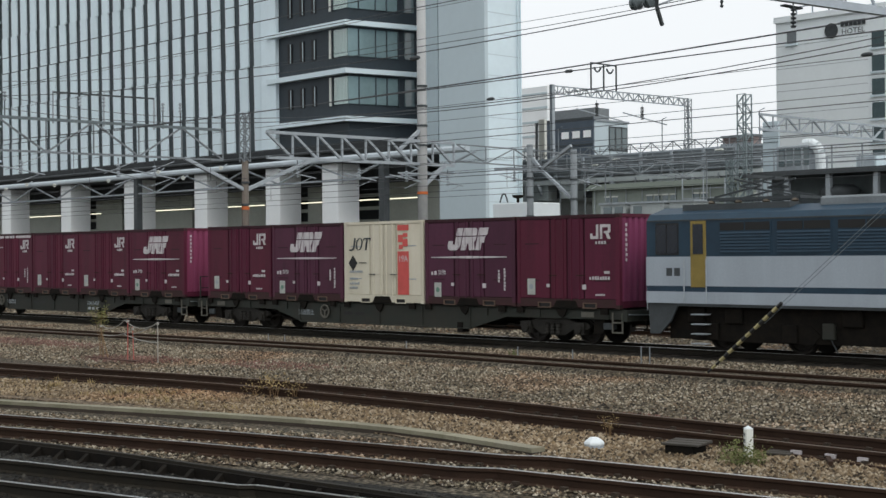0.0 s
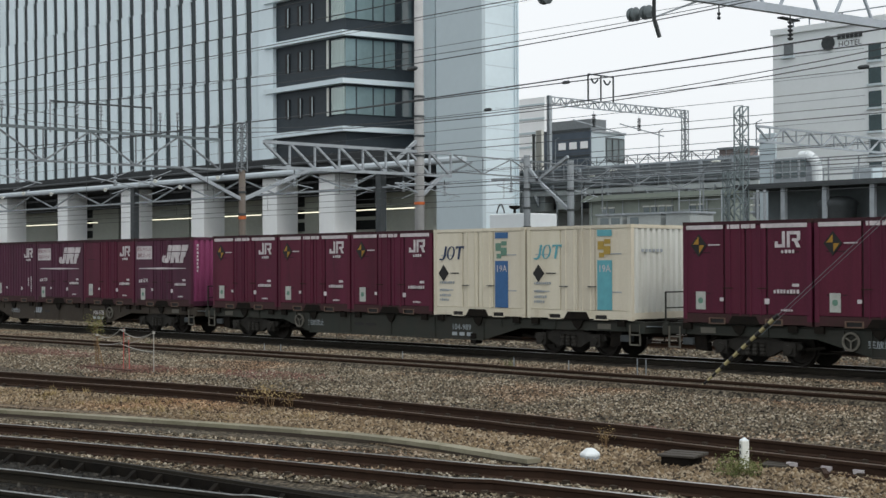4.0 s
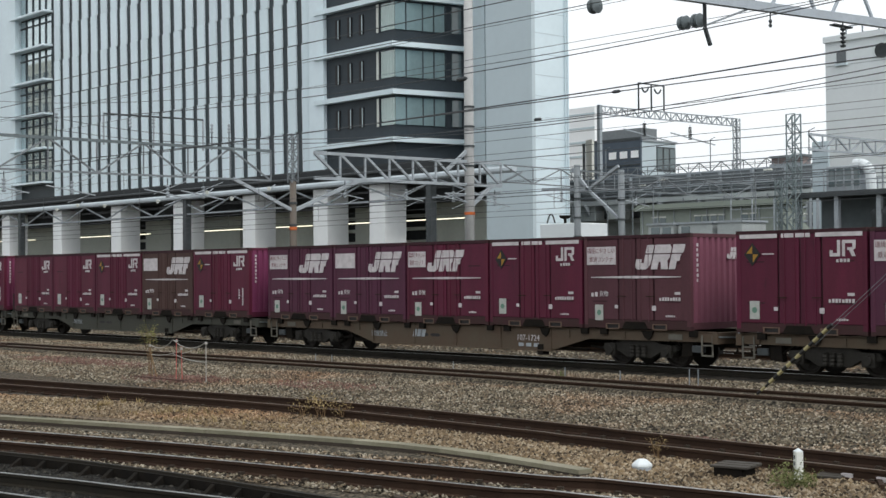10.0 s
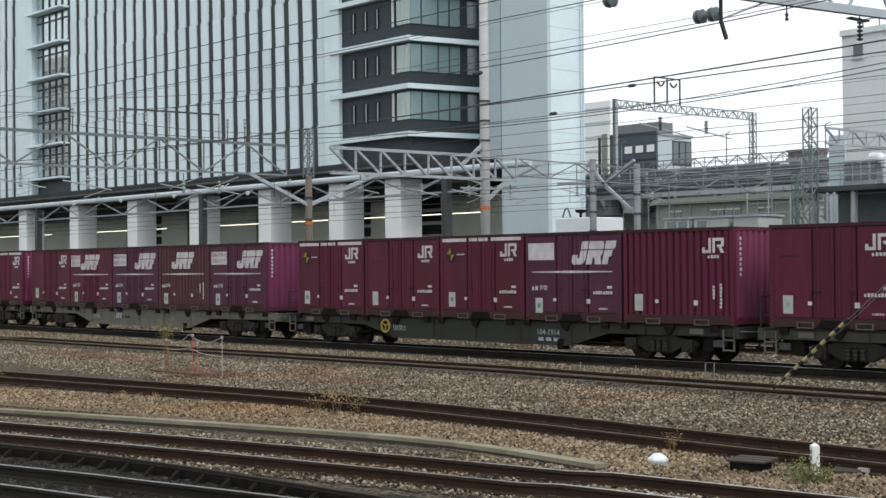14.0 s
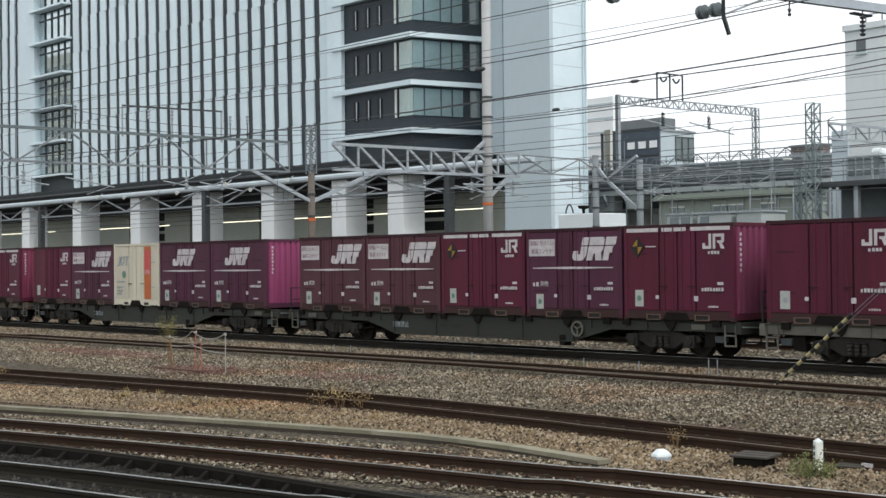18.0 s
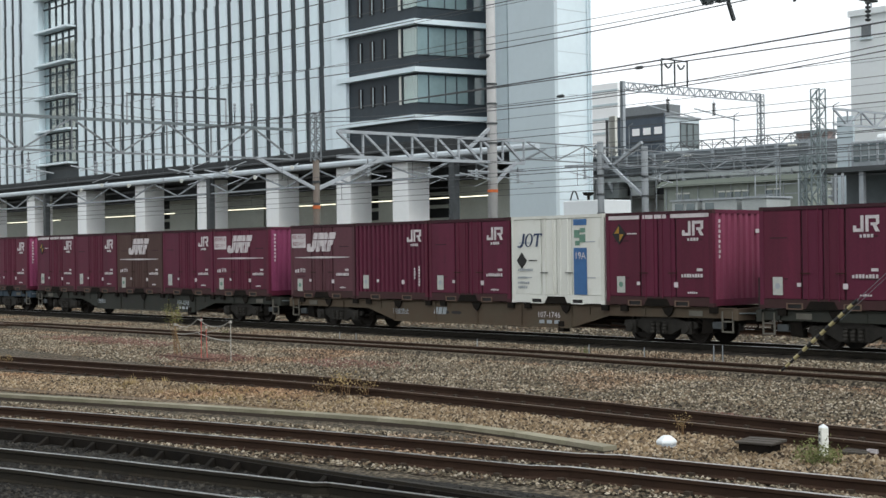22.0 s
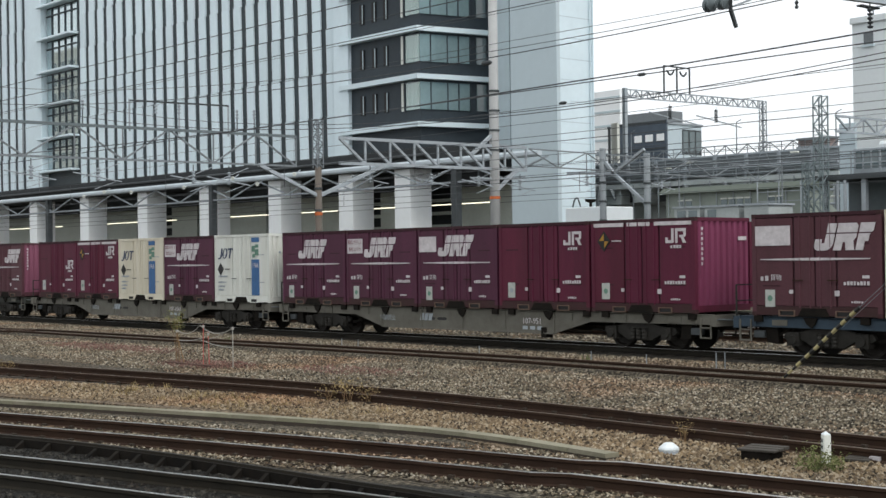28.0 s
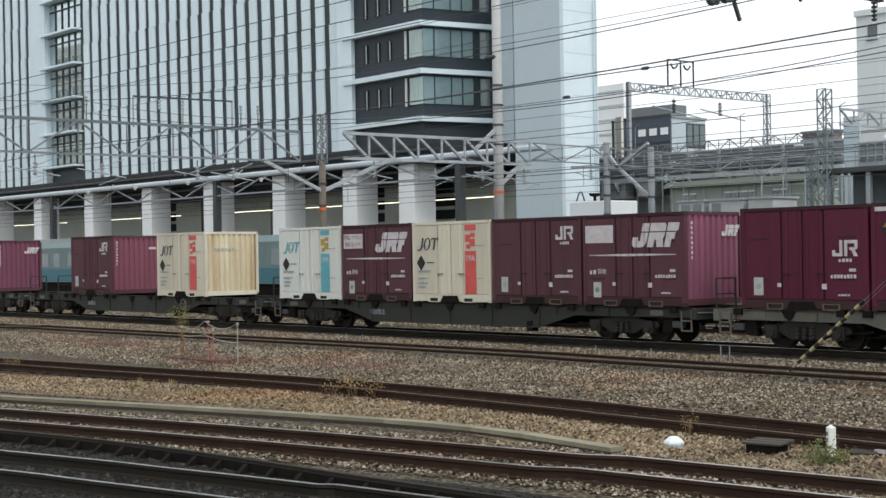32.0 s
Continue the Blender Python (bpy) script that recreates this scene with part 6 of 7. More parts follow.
part("floor", Form().box(-41.5, -20, 60.2, 63, 6.15, 6.4), STEEL_DARK, deck)
for i in range(14):
    part("railing_post", Form().bar((-41 + i * 1.6, 60.3, 6.4), (-41 + i * 1.6, 60.3, 7.5), 0.06), STEEL, deck)
for z in (6.9, 7.5):
    part("railing", Form().bar((-41.4, 60.3, z), (-20, 60.3, z), 0.06), STEEL, deck)
for x in (-41, -38.8, -36.5, -34, -30, -25):
    part("leg", Form().box(x - 0.12, x + 0.12, 60.4, 60.64, -0.24, 6.15), STEEL, deck)
part("screen", Form().box(-41, -20, 62.5, 62.7, -0.24, 6.15), MASTGREY, deck, "dark screen")
wall_panel = thing("screen_wall", "pale grey-green panelled screen wall behind the mast", "screen wall", at=pose(-42.5, 64, -0.24))
part("panel", Form().box(0, 0.95, 0, 0.15, 0, 9.5), TOWER, wall_panel)
for k in range(5):
    part("seam", Form().box(0.0, 0.95, -0.02, 0.0, 6.6 + k * 0.6, 6.63 + k * 0.6), STEEL_DARK, wall_panel)
cab = thing("plant_cabin", "grey glazed plant cabin with a white curved duct", "plant cabin", at=pose(-38.7, 60.8, 6.4))
part("body", Form().box(-0.9, 0.9, 0, 1.6, 0, 1.25), STEEL, cab, bevel=0.03)
for x in (-0.75, -0.3, 0.15, 0.6):
    part("pane", Form().box(x, x + 0.34, -0.02, 0.02, 0.25, 1.1), WINDOW, cab)
dct = Form()
pts = [Vector((0.5, 0.3, 1.3)), Vector((0.9, 0.3, 1.32)), Vector((1.2, 0.3, 1.15)), Vector((1.38, 0.3, 0.85)), Vector((1.42, 0.3, 0.0))]
for a, b in zip(pts, pts[1:]):
    dct.bar(a, b, 0.5, sides=12)
part("duct", dct, COLUMN, cab, "white curved air duct")
tank = thing("water_tank", "dark grey ribbed tank under the walkway", "tank", at=pose(-36.4, 61.4, -0.24))
part("drum", Form().lathe((0, 0, 0), (0, 0, 1), [(0, 0.9), (5.4, 0.9), (5.6, 1.0), (5.9, 0.6)], 20), STEEL_DARK, tank, smooth=True)
for x in (-40.1, -39.7):
    tagged(make("pipe_run", Form().bar((x, 60.2, 0), (x, 60.2, 6.1), 0.14, sides=8), STEEL), "upright grey pipe below the walkway", "pipe", "pipes")

for x, y, h in ((-43.45, 50, 7.5), (-46.2, 50, 7.9)):
    round_pole("grey steel line pole behind the freight train", x, y, h, 0.17, 0.15, BEAMGREY)
for a, b in (((-45.5, 50, 6.45), (-43.6, 50, 7.45)), ((-45.5, 50, 6.45), (-43.6, 50, 5.0)), ((-45.5, 50, 6.45), (-46.5, 50, 7.5)), ((-48.5, 50, 6.6), (-45.5, 50, 6.45))):
    tagged(make("knee_brace", Form().bar(a, b, 0.13), STEEL), "pale steel brace between two line poles", "brace", "knee braces")

low = thing("low_building", "low pale building with a yellow-green roof under the viaduct", "building", at=pose(-68, 88, -0.24))
DRAB = material("drab_green_beige_wall", (0.25, 0.285, 0.255), 0.8, scale=0.6, vary=0.15, fine=4)
part("wall", Form().box(-6.5, 7, 0, 4, 0, 7.75), DRAB, low)
part("roof", Form().slab([(-0.5, 7.7), (4.5, 7.7), (3.6, 8.2), (0.3, 8.2)], "x", -7, 7.4), material("green_roof_sheet", (0.105, 0.125, 0.105), 0.7, scale=1, vary=0.2), low, "grey-green roof")
for x0, n in ((-5.2, 2), (-1.0, 4), (3.4, 2)):
    for i in range(n):
        w = part("window", Form().box(x0 + i * 0.75, x0 + 0.55 + i * 0.75, -0.04, 0.05, 6.0, 7.1), WINDOW, low)
        part("frame", Form().box(x0 - 0.05 + i * 0.75, x0 + 0.6 + i * 0.75, -0.07, -0.04, 7.1, 7.2), PALE, w)
for i in range(9):
    part("conduit", Form().bar((-6.2 + i * 1.6, -0.1, 0), (-6.2 + i * 1.6, -0.1, 7.7), 0.07, sides=6), STEEL, low)
for x, wd, nw in ((-58.6, 2.0, 2), (-56.2, 2.6, 1), (-53.2, 1.8, 0)):
    pf = thing("site_cabin", "white prefabricated cabin beyond the tracks", "cabin", "site cabins", at=pose(x, 70, -0.24))
    part("body", Form().box(0, wd, 0, 2.4, 0, 5.75), VIA, pf)
    part("roof", Form().box(-0.1, wd + 0.1, -0.1, 2.5, 5.75, 5.87), STEEL, pf)
    for i in range(nw):
        part("window", Form().box(0.25 + i * 0.9, 0.9 + i * 0.9, -0.04, 0.05, 4.2, 5.6), WINDOW, pf)

NAVYWALL = material("dark_blue_facade", (0.075, 0.10, 0.13), 0.6, scale=0.4, vary=0.2, fine=3)
b1 = thing("office_block", "dark blue and grey office block behind the viaduct", "building", at=pose(-208.85, 247.0, -0.24))
part("front_wall", Form().box(-14.2, 0, 0, 0.5, 0, 33.4), NAVYWALL, b1, "dark blue front wall")
part("side_wall", Form().box(-0.5, 0, 0.5, 12.4, 0, 32.6), TOWER, b1, "grey end wall")
part("back_wall", Form().box(-14.2, -0.5, 11.9, 12.4, 0, 32.6), NAVYWALL, b1)
part("west_wall", Form().box(-14.2, -13.7, 0.5, 11.9, 0, 32.6), NAVYWALL, b1)
part("roof", Form().box(-14.4, 0.3, 0.5, 12.7, 32.6, 33.0), STEEL, b1, "pale flat roof")
part("roof_screen", Form().box(-12.6, -0.2, 0.6, 6.0, 33.0, 35.6), BEAMGREY, b1, "grey roof storey")
part("parapet", Form().box(-14.3, 0.1, -0.12, 0.0, 33.0, 33.5), STEEL_DARK, b1)
for i in range(3):
    # Matte white pane: the reflection is painted, not mirrored.
    w = part("window", Form().box(-9.4 + i * 3.3, -7.2 + i * 3.3, -0.06, 0.02, 28.9, 30.5), HAZEWALL, b1, "window painted pale as its reflection")
    part("frame", Form().box(-9.5 + i * 3.3, -7.1 + i * 3.3, -0.1, -0.06, 28.7, 28.9), STEEL_DARK, w)
part("ledge", Form().box(-14.2, 0.1, -0.2, 0.0, 27.2, 27.5), STEEL_DARK, b1)
bay = part("stair_bay", Form().box(0.0, 0.12, 5.5, 12.2, 26.0, 31.6), STEEL_DARK, b1, "dark glazed stair bay")
for y0 in (5.7, 8.0, 10.2):
    part("pane", Form().box(0.12, 0.2, y0, y0 + 1.7, 26.4, 31.2), WINDOW, bay)
b2 = thing("pale_block", "pale narrow office block in the distance", "building", at=pose(-231.2, 256.5, -0.24))
part("wall", Form().box(-14, 0, 0, 3, 0, 43.2), HAZEWALL, b2)
for j in range(9):
    part("floor_line", Form().box(-14, 0.1, -0.12, 0.02, 14.0 + j * 3.4, 14.5 + j * 3.4), TOWER, b2)
b4 = thing("cream_annex", "narrow cream building beside a dark pole", "building", at=pose(-109.9, 120, -0.24))
part("wall", Form().box(0.4, 1.3, 0, 0.4, 0, 17.9), PALE, b4)
part("duct", Form().lathe((0.1, 0.0, 0), (0, 0, 1), [(0, 0.16), (17.2, 0.16), (17.5, 0.22)], 10), STEEL_DARK, b4, "dark upright duct")

# Whitened to hold the haze over the hotel in its colour.
HOTELWALL = material("pale_hotel_cladding", (0.84, 0.90, 0.92), 0.6, scale=0.2, vary=0.06, fine=2, bump=0.02)
hotel = thing("hotel_building", "large pale grey hotel building with a sign near its roof", "building", at=pose(-110.6, 170, -0.24))
part("wall", Form().box(0, 46, 0, 30, 0, 34.6), HOTELWALL, hotel)
part("parapet", Form().box(-0.2, 46.2, -0.3, 0.3, 34.2, 35.0), HOTELWALL, hotel)
part("corner_window", Form().box(1.8, 3.25, -0.08, 0.1, 31.2, 32.8), BEAMGREY, hotel)
part("corner_sill", Form().box(1.6, 3.45, -0.3, 0.0, 30.85, 31.15), FIN, hotel)
for j in range(9):
    bay = part("window_bay", Form().box(14.6, 16.4, -0.08, 0.1, 4.5 + j * 3.1, 6.6 + j * 3.1), WINDOW, hotel)
    part("sill", Form().box(14.4, 16.6, -0.25, 0.0, 4.2 + j * 3.1, 4.45 + j * 3.1), FIN, bay)
for j in range(10):
    part("wall_joint", Form().box(0.1, 14.0, -0.02, 0.02, 3.0 + j * 3.1, 3.06 + j * 3.1), STEEL, hotel)
part("logo", Form().lathe((8.7, -0.1, 32.2), (0, -1, 0), [(0, 1.0), (0.1, 1.0)], 18), STEEL_DARK, hotel, "dark round plain emblem")
nm = Form()
for i in range(6):
    nm.box(10.1 + i * 0.62, 10.6 + i * 0.62, -0.14, -0.02, 32.55, 33.25)
part("name_bars", nm, STEEL_DARK, hotel, "dark bars of the hotel's name")
lettering("sign_word", "HOTEL", 1.05, STEEL_DARK, hotel, pose(11.9, -0.06, 31.85), "dark word on the wall", 1.05)
for x in (3, 5.5, 8, 10.5):
    part("roof_rail", Form().box(x - 0.08, x + 0.08, 0.4, 0.56, 34.9, 36.2), STEEL, hotel)
part("roof_rail", Form().box(2, 46, 0.4, 0.56, 36.1, 36.25), STEEL, hotel)
b3 = thing("brick_block", "low reddish building beyond the lattice mast", "building", at=pose(-75.7, 110, -0.24))
part("wall", Form().box(-1.7, 1.7, 0, 1.2, 0, 13.2), material("dull_red_wall", (0.26, 0.21, 0.20), 0.8, scale=0.6, vary=0.2), b3)
part("roof", Form().box(-1.8, 1.8, -0.2, 1.4, 13.2, 13.4), BEAMGREY, b3)
for k in range(4):
    part("balcony_rail", Form().box(-1.75, 1.75, -0.25, -0.1, 10.2 + k * 0.75, 10.4 + k * 0.75), STEEL, b3)

# ---- pipes, rails and boxes on the elevated deck ----
for z, r, m in ((5.2, 0.16, STEEL), (5.6, 0.1, PALE), (5.95, 0.12, STEEL), (6.2, 0.07, BEAMGREY)):
    part("edge_pipe", Form().bar((-44, 65.4, z), (-14, 65.4, z), r, sides=6), m, via2, "service pipe along the deck edge")
for i in range(16):
    x = -43.6 + i * 1.9
    part("railing_post", Form().bar((x, 65.8, 6.3), (x, 65.8, 7.4), 0.06), STEEL, via2)
    if i % 3 == 0:
        part("bracket", Form().box(x - 0.09, x + 0.09, 65.3, 65.6, 4.9, 6.2), BEAMGREY, via2)
for z in (6.7, 7.05, 7.4):
    part("railing", Form().bar((-43.8, 65.8, z), (-14, 65.8, z), 0.05), STEEL, via2)
for x, w, h in ((-39.4, 1.2, 1.5), (-34.4, 1.8, 1.2), (-30.5, 1.0, 1.7)):
    bx = thing("equipment_box", "pale grey equipment box on the elevated deck", "equipment box", "equipment boxes", at=pose(x, 68, 6.0))
    part("case", Form().box(0, w, 0, 1.0, 0, h), TOWER, bx, bevel=0.03)
    part("door", Form().box(0.1, w - 0.1, -0.03, 0.0, 0.1, h - 0.1), STEEL, bx)
for i in range(6):
    x = -88 + i * 4.2
    part("drain_pipe", Form().bar((x, 94.6, 0), (x, 94.6, 8.8), 0.12, sides=6), BEAMGREY, via)
    part("bracket", Form().slab([(94.3, 8.6), (95.0, 8.6), (95.0, 7.6)], "x", x + 1.5, x + 1.7), STEEL, via)
for x in (-84.5, -73.0, -63.5):
    lm = thing("deck_lamp", "slim grey lamp post on the viaduct", "lamp post", "viaduct lamps", at=pose(x, 95.2, 10.9))
    part("post", Form().bar((0, 0, 0), (0, 0, 2.6), 0.09, sides=6), BEAMGREY, lm)
    part("arm", Form().bar((0, 0, 2.6), (0.7, -0.3, 2.75), 0.07, sides=6), BEAMGREY, lm)


# fittings along the viaduct: conduits, haunches, hangers and a far fence
for k, z in enumerate((9.25, 9.5, 10.2, 10.45)):
    part("conduit", Form().bar((-92, 94.62, z), (VIA_END, 94.62, z), 0.07 + 0.03 * (k % 2), sides=6), (STEEL, BEAMGREY)[k % 2], via, "service conduit")
for i in range(14):
    x = -91.0 + i * 2.0
    part("screen_bar", Form().bar((x, 94.7, 9.1), (x + 0.7 * (-1) ** i, 94.7, 10.7), 0.07), BEAMGREY, via)
for x, w in ((-84.5, 2.6), (-73.5, 3.4), (-69.0, 1.8)):
    part("haunch", Form().slab([(x, 8.6), (x + w, 8.6), (x + w * 0.75, 7.3), (x + w * 0.2, 7.3)], "y", 94.9, 96.2), VIA, via, "pale concrete haunch")
for i in range(7):
    x = -64.5 + i * 1.9
    st = thing("stair_rail", "thin grey railing post beside the low building", "railing", "yard railings", at=pose(x, 86.5, -0.24))
    part("post", Form().bar((0, 0, 0), (0, 0, 8.6 - 0.25 * (i % 3)), 0.07), STEEL, st)
    part("rail", Form().bar((0, 0, 7.4), (1.9, 0, 7.4), 0.05), STEEL, st)
    part("rail", Form().bar((0, 0, 6.7), (1.9, 0, 6.7), 0.05), STEEL, st)
for x, y in ((-77.0, 90.0), (-71.5, 86.0), (-60.5, 84.0)):
    lp2 = thing("yard_lamp", "thin grey yard lamp post under the viaduct", "lamp post", "yard lamps", at=pose(x, y, -0.24))
    part("post", Form().bar((0, 0, 0), (0, 0, 9.6), 0.11, sides=8), BEAMGREY, lp2)
    part("arm", Form().bar((0, 0, 9.4), (1.3, -0.4, 9.9), 0.07, sides=6), STEEL, lp2)
    part("head", Form().box(1.1, 1.75, -0.6, -0.35, 9.85, 9.97), PALE, lp2, bevel=0.03)

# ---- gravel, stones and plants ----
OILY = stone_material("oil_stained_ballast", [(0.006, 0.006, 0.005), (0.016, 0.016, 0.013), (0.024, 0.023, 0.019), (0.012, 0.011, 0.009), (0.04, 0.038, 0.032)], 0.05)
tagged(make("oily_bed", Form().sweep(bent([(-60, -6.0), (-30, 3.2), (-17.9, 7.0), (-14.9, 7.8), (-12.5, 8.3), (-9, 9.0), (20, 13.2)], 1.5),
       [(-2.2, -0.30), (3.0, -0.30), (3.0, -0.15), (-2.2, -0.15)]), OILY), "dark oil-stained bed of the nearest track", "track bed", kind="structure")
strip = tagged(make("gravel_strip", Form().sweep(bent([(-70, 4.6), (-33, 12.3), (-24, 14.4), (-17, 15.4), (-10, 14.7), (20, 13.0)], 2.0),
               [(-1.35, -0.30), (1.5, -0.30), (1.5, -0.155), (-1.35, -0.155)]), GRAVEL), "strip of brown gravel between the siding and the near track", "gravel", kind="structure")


def scatter(name, label, mat, count, place, size, seed):
    """Loose angular stones, joined into one object."""
    rng = np.random.default_rng(seed)
    base = np.array([(1, 0, 0), (-1, 0, 0), (0, 1, 0), (0, -1, 0), (0, 0, 1), (0, 0, -0.6)], float)
    tri = np.array([(0, 2, 4), (2, 1, 4), (1, 3, 4), (3, 0, 4), (2, 0, 5), (1, 2, 5), (3, 1, 5), (0, 3, 5)])
    x, y, z = place(rng, count)
    r = size * rng.uniform(0.6, 1.4, count)
    a = rng.uniform(0, math.tau, count)
    v = np.repeat(base[None], count, 0) * rng.uniform(0.6, 1.2, (count, 6, 3)) * r[:, None, None]
    c, s = np.cos(a)[:, None], np.sin(a)[:, None]
    w = np.stack((v[..., 0] * c - v[..., 1] * s + x[:, None], v[..., 0] * s + v[..., 1] * c + y[:, None], v[..., 2] * 0.8 + z[:, None]), -1)
    f = (tri[None] + np.arange(count)[:, None, None] * 6).reshape(-1, 3)
    me = bpy.data.meshes.new(name)
    me.from_pydata(w.reshape(-1, 3).tolist(), [], f.tolist())
    me.materials.append(mat)
    return tagged(new(name, me), label, "stones", kind="stuff")


def loose_stone(name, colours):
    m = bpy.data.materials.new(name)
    m.use_nodes = True
    ns, lk = m.node_tree.nodes, m.node_tree.links
    b = ns["Principled BSDF"]
    b.inputs["Roughness"].default_value, b.inputs["Specular IOR Level"].default_value = 0.9, 0.2
    g = ns.new("ShaderNodeNewGeometry")
    ramp = ns.new("ShaderNodeValToRGB")
    ramp.color_ramp.interpolation = "CONSTANT"
    el = ramp.color_ramp.elements
    while len(el) < len(colours):
        el.new(0.5)
    for i, c in enumerate(colours):
        el[i].position, el[i].color = i / len(colours), (*c, 1)
    no = ns.new("ShaderNodeTexNoise")
    no.inputs["Scale"].default_value = 0.5
    co = ns.new("ShaderNodeTexCoord")
    lk.new(co.outputs["Object"], no.inputs["Vector"])
    mr = ns.new("ShaderNodeMapRange")
    mr.inputs["From Min"].default_value, mr.inputs["From Max"].default_value = 0.3, 0.7
    mr.inputs["To Min"].default_value, mr.inputs["To Max"].default_value = 0.75, 1.2
    lk.new(no.outputs["Fac"], mr.inputs["Value"])
    mx = ns.new("ShaderNodeMix")
    mx.data_type, mx.blend_type = "RGBA", "MULTIPLY"
    mx.inputs[0].default_value = 1
    lk.new(g.outputs["Random Per Island"], ramp.inputs["Fac"])
    lk.new(ramp.outputs["Color"], mx.inputs[6])
    lk.new(mr.outputs[0], mx.inputs[7])
    st = ns.new("ShaderNodeTexNoise")
    st.inputs["Scale"].default_value, st.inputs["Detail"].default_value = 0.28, 4
    lk.new(co.outputs["Object"], st.inputs["Vector"])
    sr = ns.new("ShaderNodeMapRange")
    sr.inputs["From Min"].default_value, sr.inputs["From Max"].default_value = 0.52, 0.72
    lk.new(st.outputs["Fac"], sr.inputs["Value"])
    rust = ns.new("ShaderNodeMix")
    rust.data_type, rust.blend_type = "RGBA", "MULTIPLY"
    rust.inputs[7].default_value = (1.12, 0.86, 0.74, 1)
    lk.new(sr.outputs[0], rust.inputs[0])
    lk.new(mx.outputs[2], rust.inputs[6])
    lk.new(rust.outputs[2], b.inputs["Base Color"])
    return m


GREYSTONES = loose_stone("loose_ballast", [(0.018, 0.0155, 0.011), (0.100, 0.085, 0.059), (0.155, 0.131, 0.092), (0.056, 0.044, 0.030), (0.22, 0.190, 0.139), (0.138, 0.102, 0.068), (0.33, 0.296, 0.235)])
BROWNSTONES = loose_stone("loose_gravel", [(0.034, 0.025, 0.016), (0.145, 0.107, 0.066), (0.215, 0.165, 0.108), (0.105, 0.076, 0.048), (0.29, 0.24, 0.17), (0.17, 0.122, 0.07)])


def wedge(y0, y1, edge0, edge1):
    """Random spots in the part of the yard that the view sweeps: between two depths and two bearings."""
    def place(rng, n):
        y = y0 + (y1 - y0) * rng.random(n) ** 0.8
        b = rng.uniform(math.tan(radians(edge0)), math.tan(radians(edge1)), n)
        return y * b, y, np.full(n, -0.168)
    return place


scatter("ballast_stones", "loose grey and brown ballast stones on the track bed", GREYSTONES, 105000, wedge(17.6, 28.6, -68, -29), 0.028, 3)
scatter("track_stones", "grey ballast stones behind the freight train's rails", GREYSTONES, 9000, wedge(31.8, 36.0, -68, -27), 0.045, 6)


def along(points, w0, w1):
    path = np.array([(p[0], p[1]) for p in bent(points, 0.5)])

    def place(rng, n):
        i = rng.integers(0, len(path) - 1, n)
        t = rng.random(n)[:, None]
        p = path[i] * (1 - t) + path[i + 1] * t
        return p[:, 0], p[:, 1] + rng.uniform(w0, w1, n), np.full(n, -0.15)
    return place


scatter("ballast_stones", "loose grey ballast stones between the near tracks", GREYSTONES, 24000, along([(-30, 7.6), (-22, 9.6), (-16.3, 11.0), (-12, 12.0), (-7, 12.8)], -0.9, 2.2), 0.025, 4)
scatter("gravel_stones", "loose brown gravel stones beside the siding", BROWNSTONES, 26000, along([(-34, 12.0), (-24, 14.4), (-17, 15.3), (-10, 14.7), (-5, 14.2)], -1.2, 1.3), 0.034, 5)

DARKSTONES = loose_stone("oil_dark_stones", [(0.006, 0.006, 0.005), (0.014, 0.013, 0.011), (0.028, 0.026, 0.021), (0.010, 0.009, 0.008), (0.05, 0.047, 0.04)])
REDSTONES = loose_stone("red_stained_stones", [(0.10, 0.052, 0.042), (0.15, 0.082, 0.066), (0.07, 0.038, 0.03), (0.19, 0.12, 0.10)])
scatter("oily_stones", "oil-darkened stones on the nearest track's bed", DARKSTONES, 16000, along([(-30, 3.6), (-17.9, 7.2), (-12.5, 8.5), (-7, 9.5)], -2.4, 1.9), 0.03, 8)


def patch(x, y, rx, ry):
    def place(rng, n):
        a, r = rng.uniform(0, math.tau, n), np.sqrt(rng.random(n)) * rng.uniform(0.5, 1, n)
        return x + rx * r * np.cos(a), y + ry * r * np.sin(a), np.full(n, -0.155)
    return place


for k, (x, y, rx, ry, n) in enumerate(((-32.2, 19.6, 2.4, 1.3, 900), (-41.0, 21.6, 5.0, 1.2, 1300), (-27.5, 20.8, 2.6, 1.2, 450), (-14.2, 17.9, 1.3, 0.7, 260))):
    scatter("stained_stones", "patch of ballast stones stained rusty red", REDSTONES, n, patch(x, y, rx, ry), 0.03, 12 + k)


def tufts(name, label, mat, spots, height, blades, seed, category="grass"):
    """Clumps of thin bent blades, joined."""
    rng = random.Random(seed)
    f = Form()
    for x, y, s in spots:
        for _ in range(blades):
            a, r = rng.uniform(0, math.tau), rng.uniform(0, 0.18) * s
            bx, by = x + r * math.cos(a), y + r * math.sin(a)
            h, l, w = height * s * rng.uniform(0.5, 1.1), rng.uniform(0.05, 0.22) * s, 0.008
            d = rng.uniform(0, math.tau)
            ux, uy = math.cos(d), math.sin(d)
            f.add([(bx - uy * w, by + ux * w, -0.24), (bx + uy * w, by - ux * w, -0.24), (bx + ux * l * 0.4 + uy * w, by + uy * l * 0.4 - ux * w, -0.24 + h * 0.6),
                   (bx + ux * l * 0.4 - uy * w, by + uy * l * 0.4 + ux * w, -0.24 + h * 0.6), (bx + ux * l, by + uy * l, -0.24 + h)], [(0, 1, 2, 3), (3, 2, 4)])
    me = bpy.data.meshes.new(name)
    me.from_pydata(f.v, [], f.f)
    me.materials.append(mat)
    return tagged(new(name, me), label, category, kind="stuff")


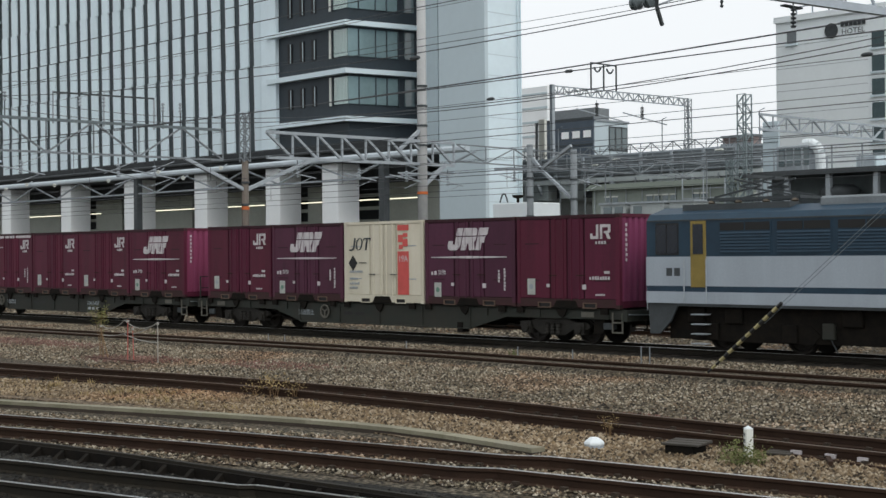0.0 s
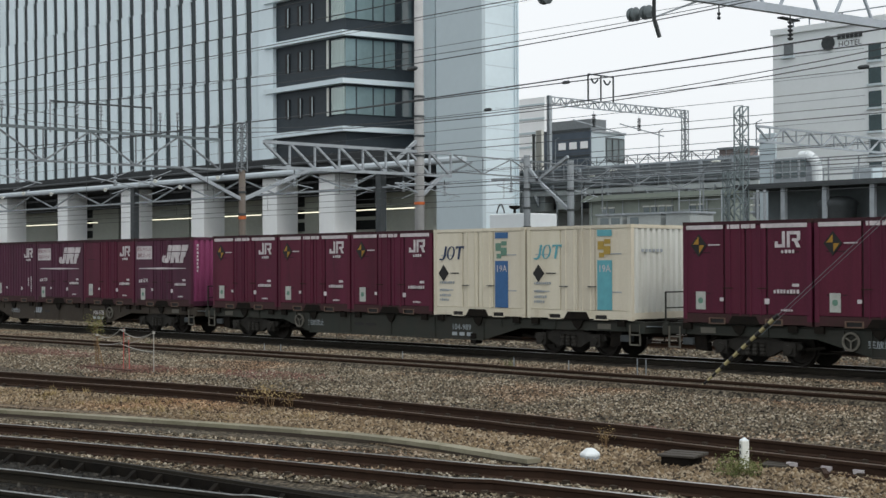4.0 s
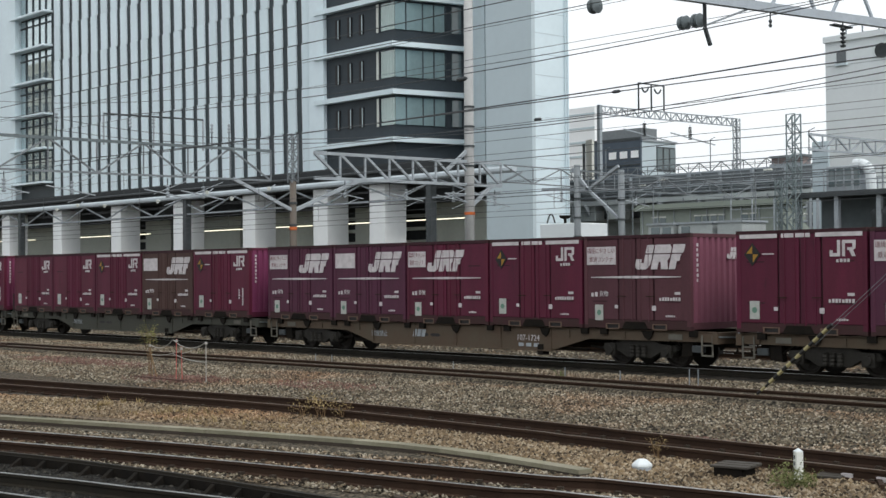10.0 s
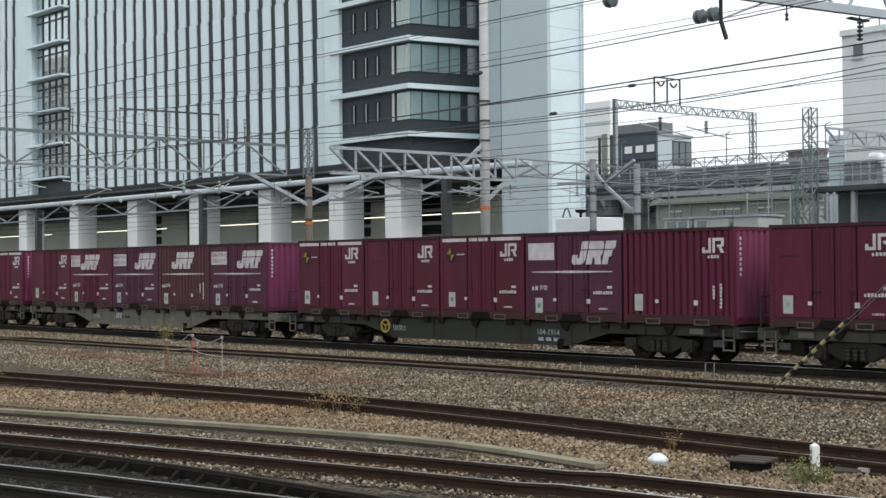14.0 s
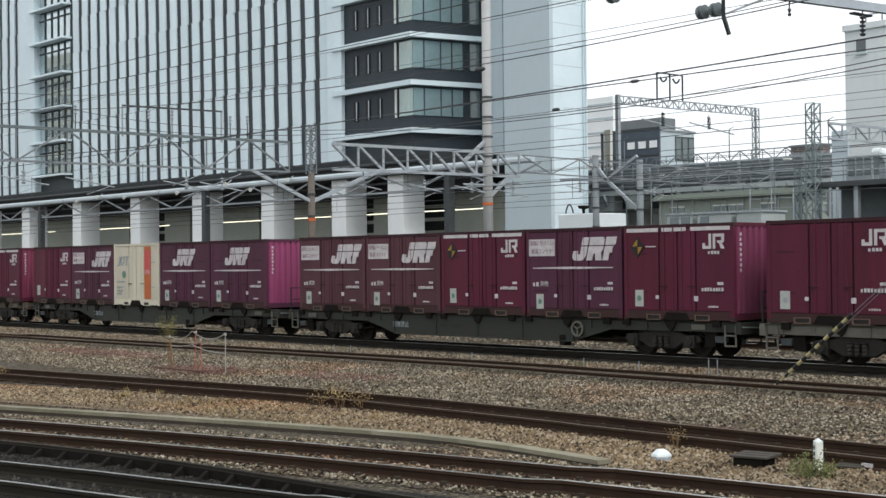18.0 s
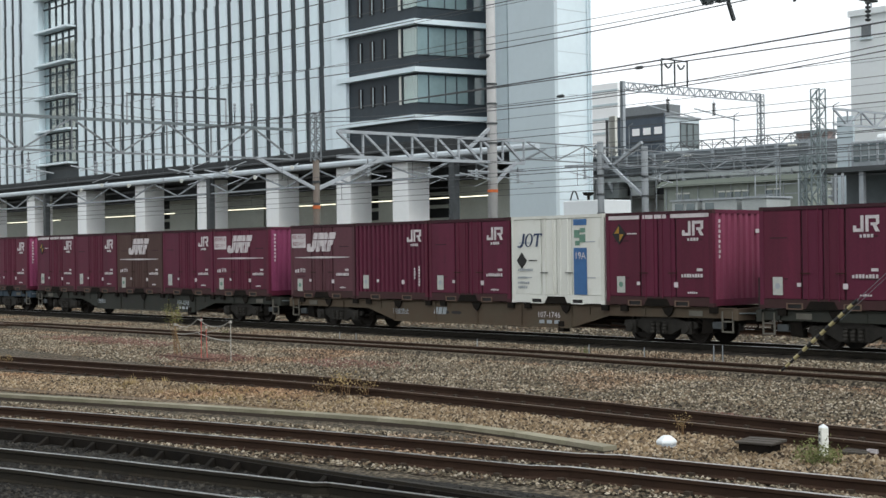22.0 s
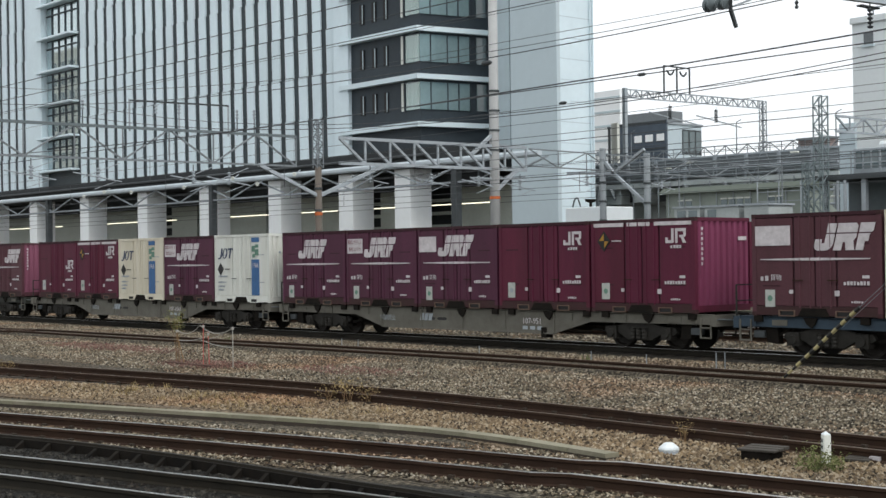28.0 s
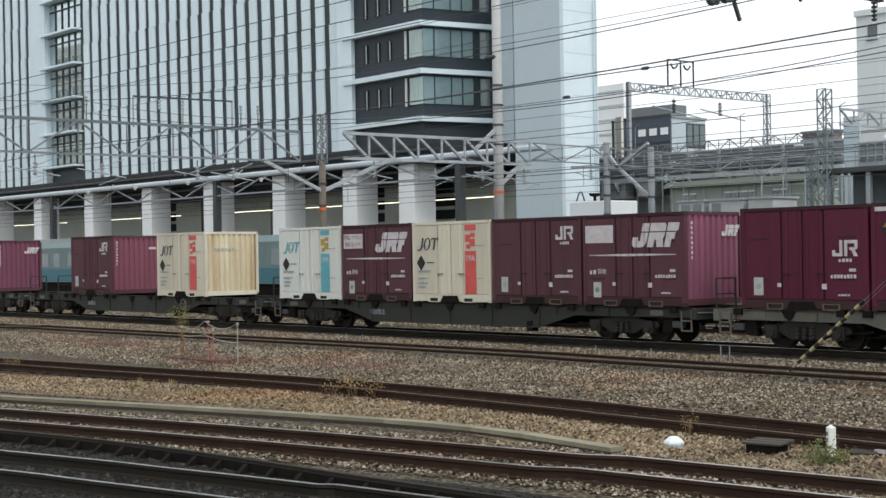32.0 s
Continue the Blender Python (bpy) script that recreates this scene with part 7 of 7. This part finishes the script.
SPROUT = material("yellow_green_leaf", (0.20, 0.20, 0.07), 0.9, scale=3, vary=0.3, bump=0)
rg = random.Random(11)
spots = [(-24.3 + rg.uniform(-4, 5), 14.4 + rg.uniform(-0.7, 0.9), rg.uniform(0.4, 1.0)) for _ in range(90)]
tufts("dry_grass", "patches of dry straw-coloured grass on the gravel", DRYGRASS, spots, 0.22, 22, 1)


def sprout(name, label, mat, stem_mat, at, top, spread, leaves, stems, seed):
    """A weed: bare stems that fan out from one foot, with many small leaves round their upper ends."""
    rng = random.Random(seed)
    w = thing(name, label, "weed", "weeds beside the tracks", at=pose(*at))
    stalk, crown = Form(), Form()
    for k in range(stems):
        a = math.tau * k / stems + rng.uniform(-0.4, 0.4)
        r = spread * rng.uniform(0.25, 0.8)
        mid = Vector((0.35 * r * math.cos(a), 0.35 * r * math.sin(a), top * 0.6))
        tip = Vector((r * math.cos(a), r * math.sin(a), top * rng.uniform(0.8, 1.0)))
        foot = Vector((rng.uniform(-0.2, 0.2) * spread, rng.uniform(-0.2, 0.2) * spread, 0))
        stalk.bar(foot, mid + foot, 0.008, sides=4)
        stalk.bar(mid + foot, tip, 0.006, sides=4)
        for _ in range(leaves // stems):
            p = mid.lerp(tip, rng.uniform(0.2, 1.15)) + Vector((rng.gauss(0, 1), rng.gauss(0, 1), rng.gauss(0, 1))) * spread * 0.2
            d = Vector((rng.gauss(0, 1), rng.gauss(0, 1), rng.gauss(0.2, 0.7))).normalized()
            n = d.cross(Vector((rng.gauss(0, 1), rng.gauss(0, 1), 1))).normalized()
            h = spread * rng.uniform(0.10, 0.2)
            crown.add([tuple(p), tuple(p + d * h * 0.5 + n * h * 0.22), tuple(p + d * h), tuple(p + d * h * 0.5 - n * h * 0.22)], [(0, 1, 2, 3)])
    tagged(part("stems", stalk, stem_mat, w), kind="stuff")
    tagged(part("leaves", crown, mat, w, "many small narrow leaves"), kind="stuff")
    return w


BUSH = material("dull_green_leaf", (0.135, 0.15, 0.055), 0.85, scale=3, vary=0.3, bump=0)
for k, (x, y, top, spread) in enumerate(((-10.35, 15.0, 0.22, 0.30), (-10.05, 14.9, 0.17, 0.26), (-10.2, 14.72, 0.14, 0.26))):
    sprout("green_weed", "low dull green weed round the marker post", BUSH, WEED, (x, y, -0.19), top, spread, 260, 7, 20 + k)
sprout("tall_weed", "tall yellow-green weed with a leafy head by the stakes", SPROUT, DRYSTICK, (-33.5, 19.55, -0.2), 1.35, 0.34, 320, 6, 31)
for k, (x, y, top, spread) in enumerate(((-21.2, 15.95, 0.42, 0.42), (-20.75, 16.05, 0.3, 0.3), (-21.7, 15.9, 0.25, 0.3), (-13.1, 15.8, 0.3, 0.2), (-33.0, 14.6, 0.3, 0.3), (-34.2, 14.5, 0.34, 0.3))):
    sprout("dry_weed", "dry straw-coloured branching weed beside the siding", DRYGRASS, DRYSTICK, (x, y, -0.18), top, spread, 110, 6, 40 + k)
tufts("green_weed", "small weeds between the rails beside the train", WEED, [(-24.6, 25.95, 0.9), (-24.5, 25.9, 0.7), (-40, 25.2, 0.8)], 0.42, 16, 6, "weed")

motions()
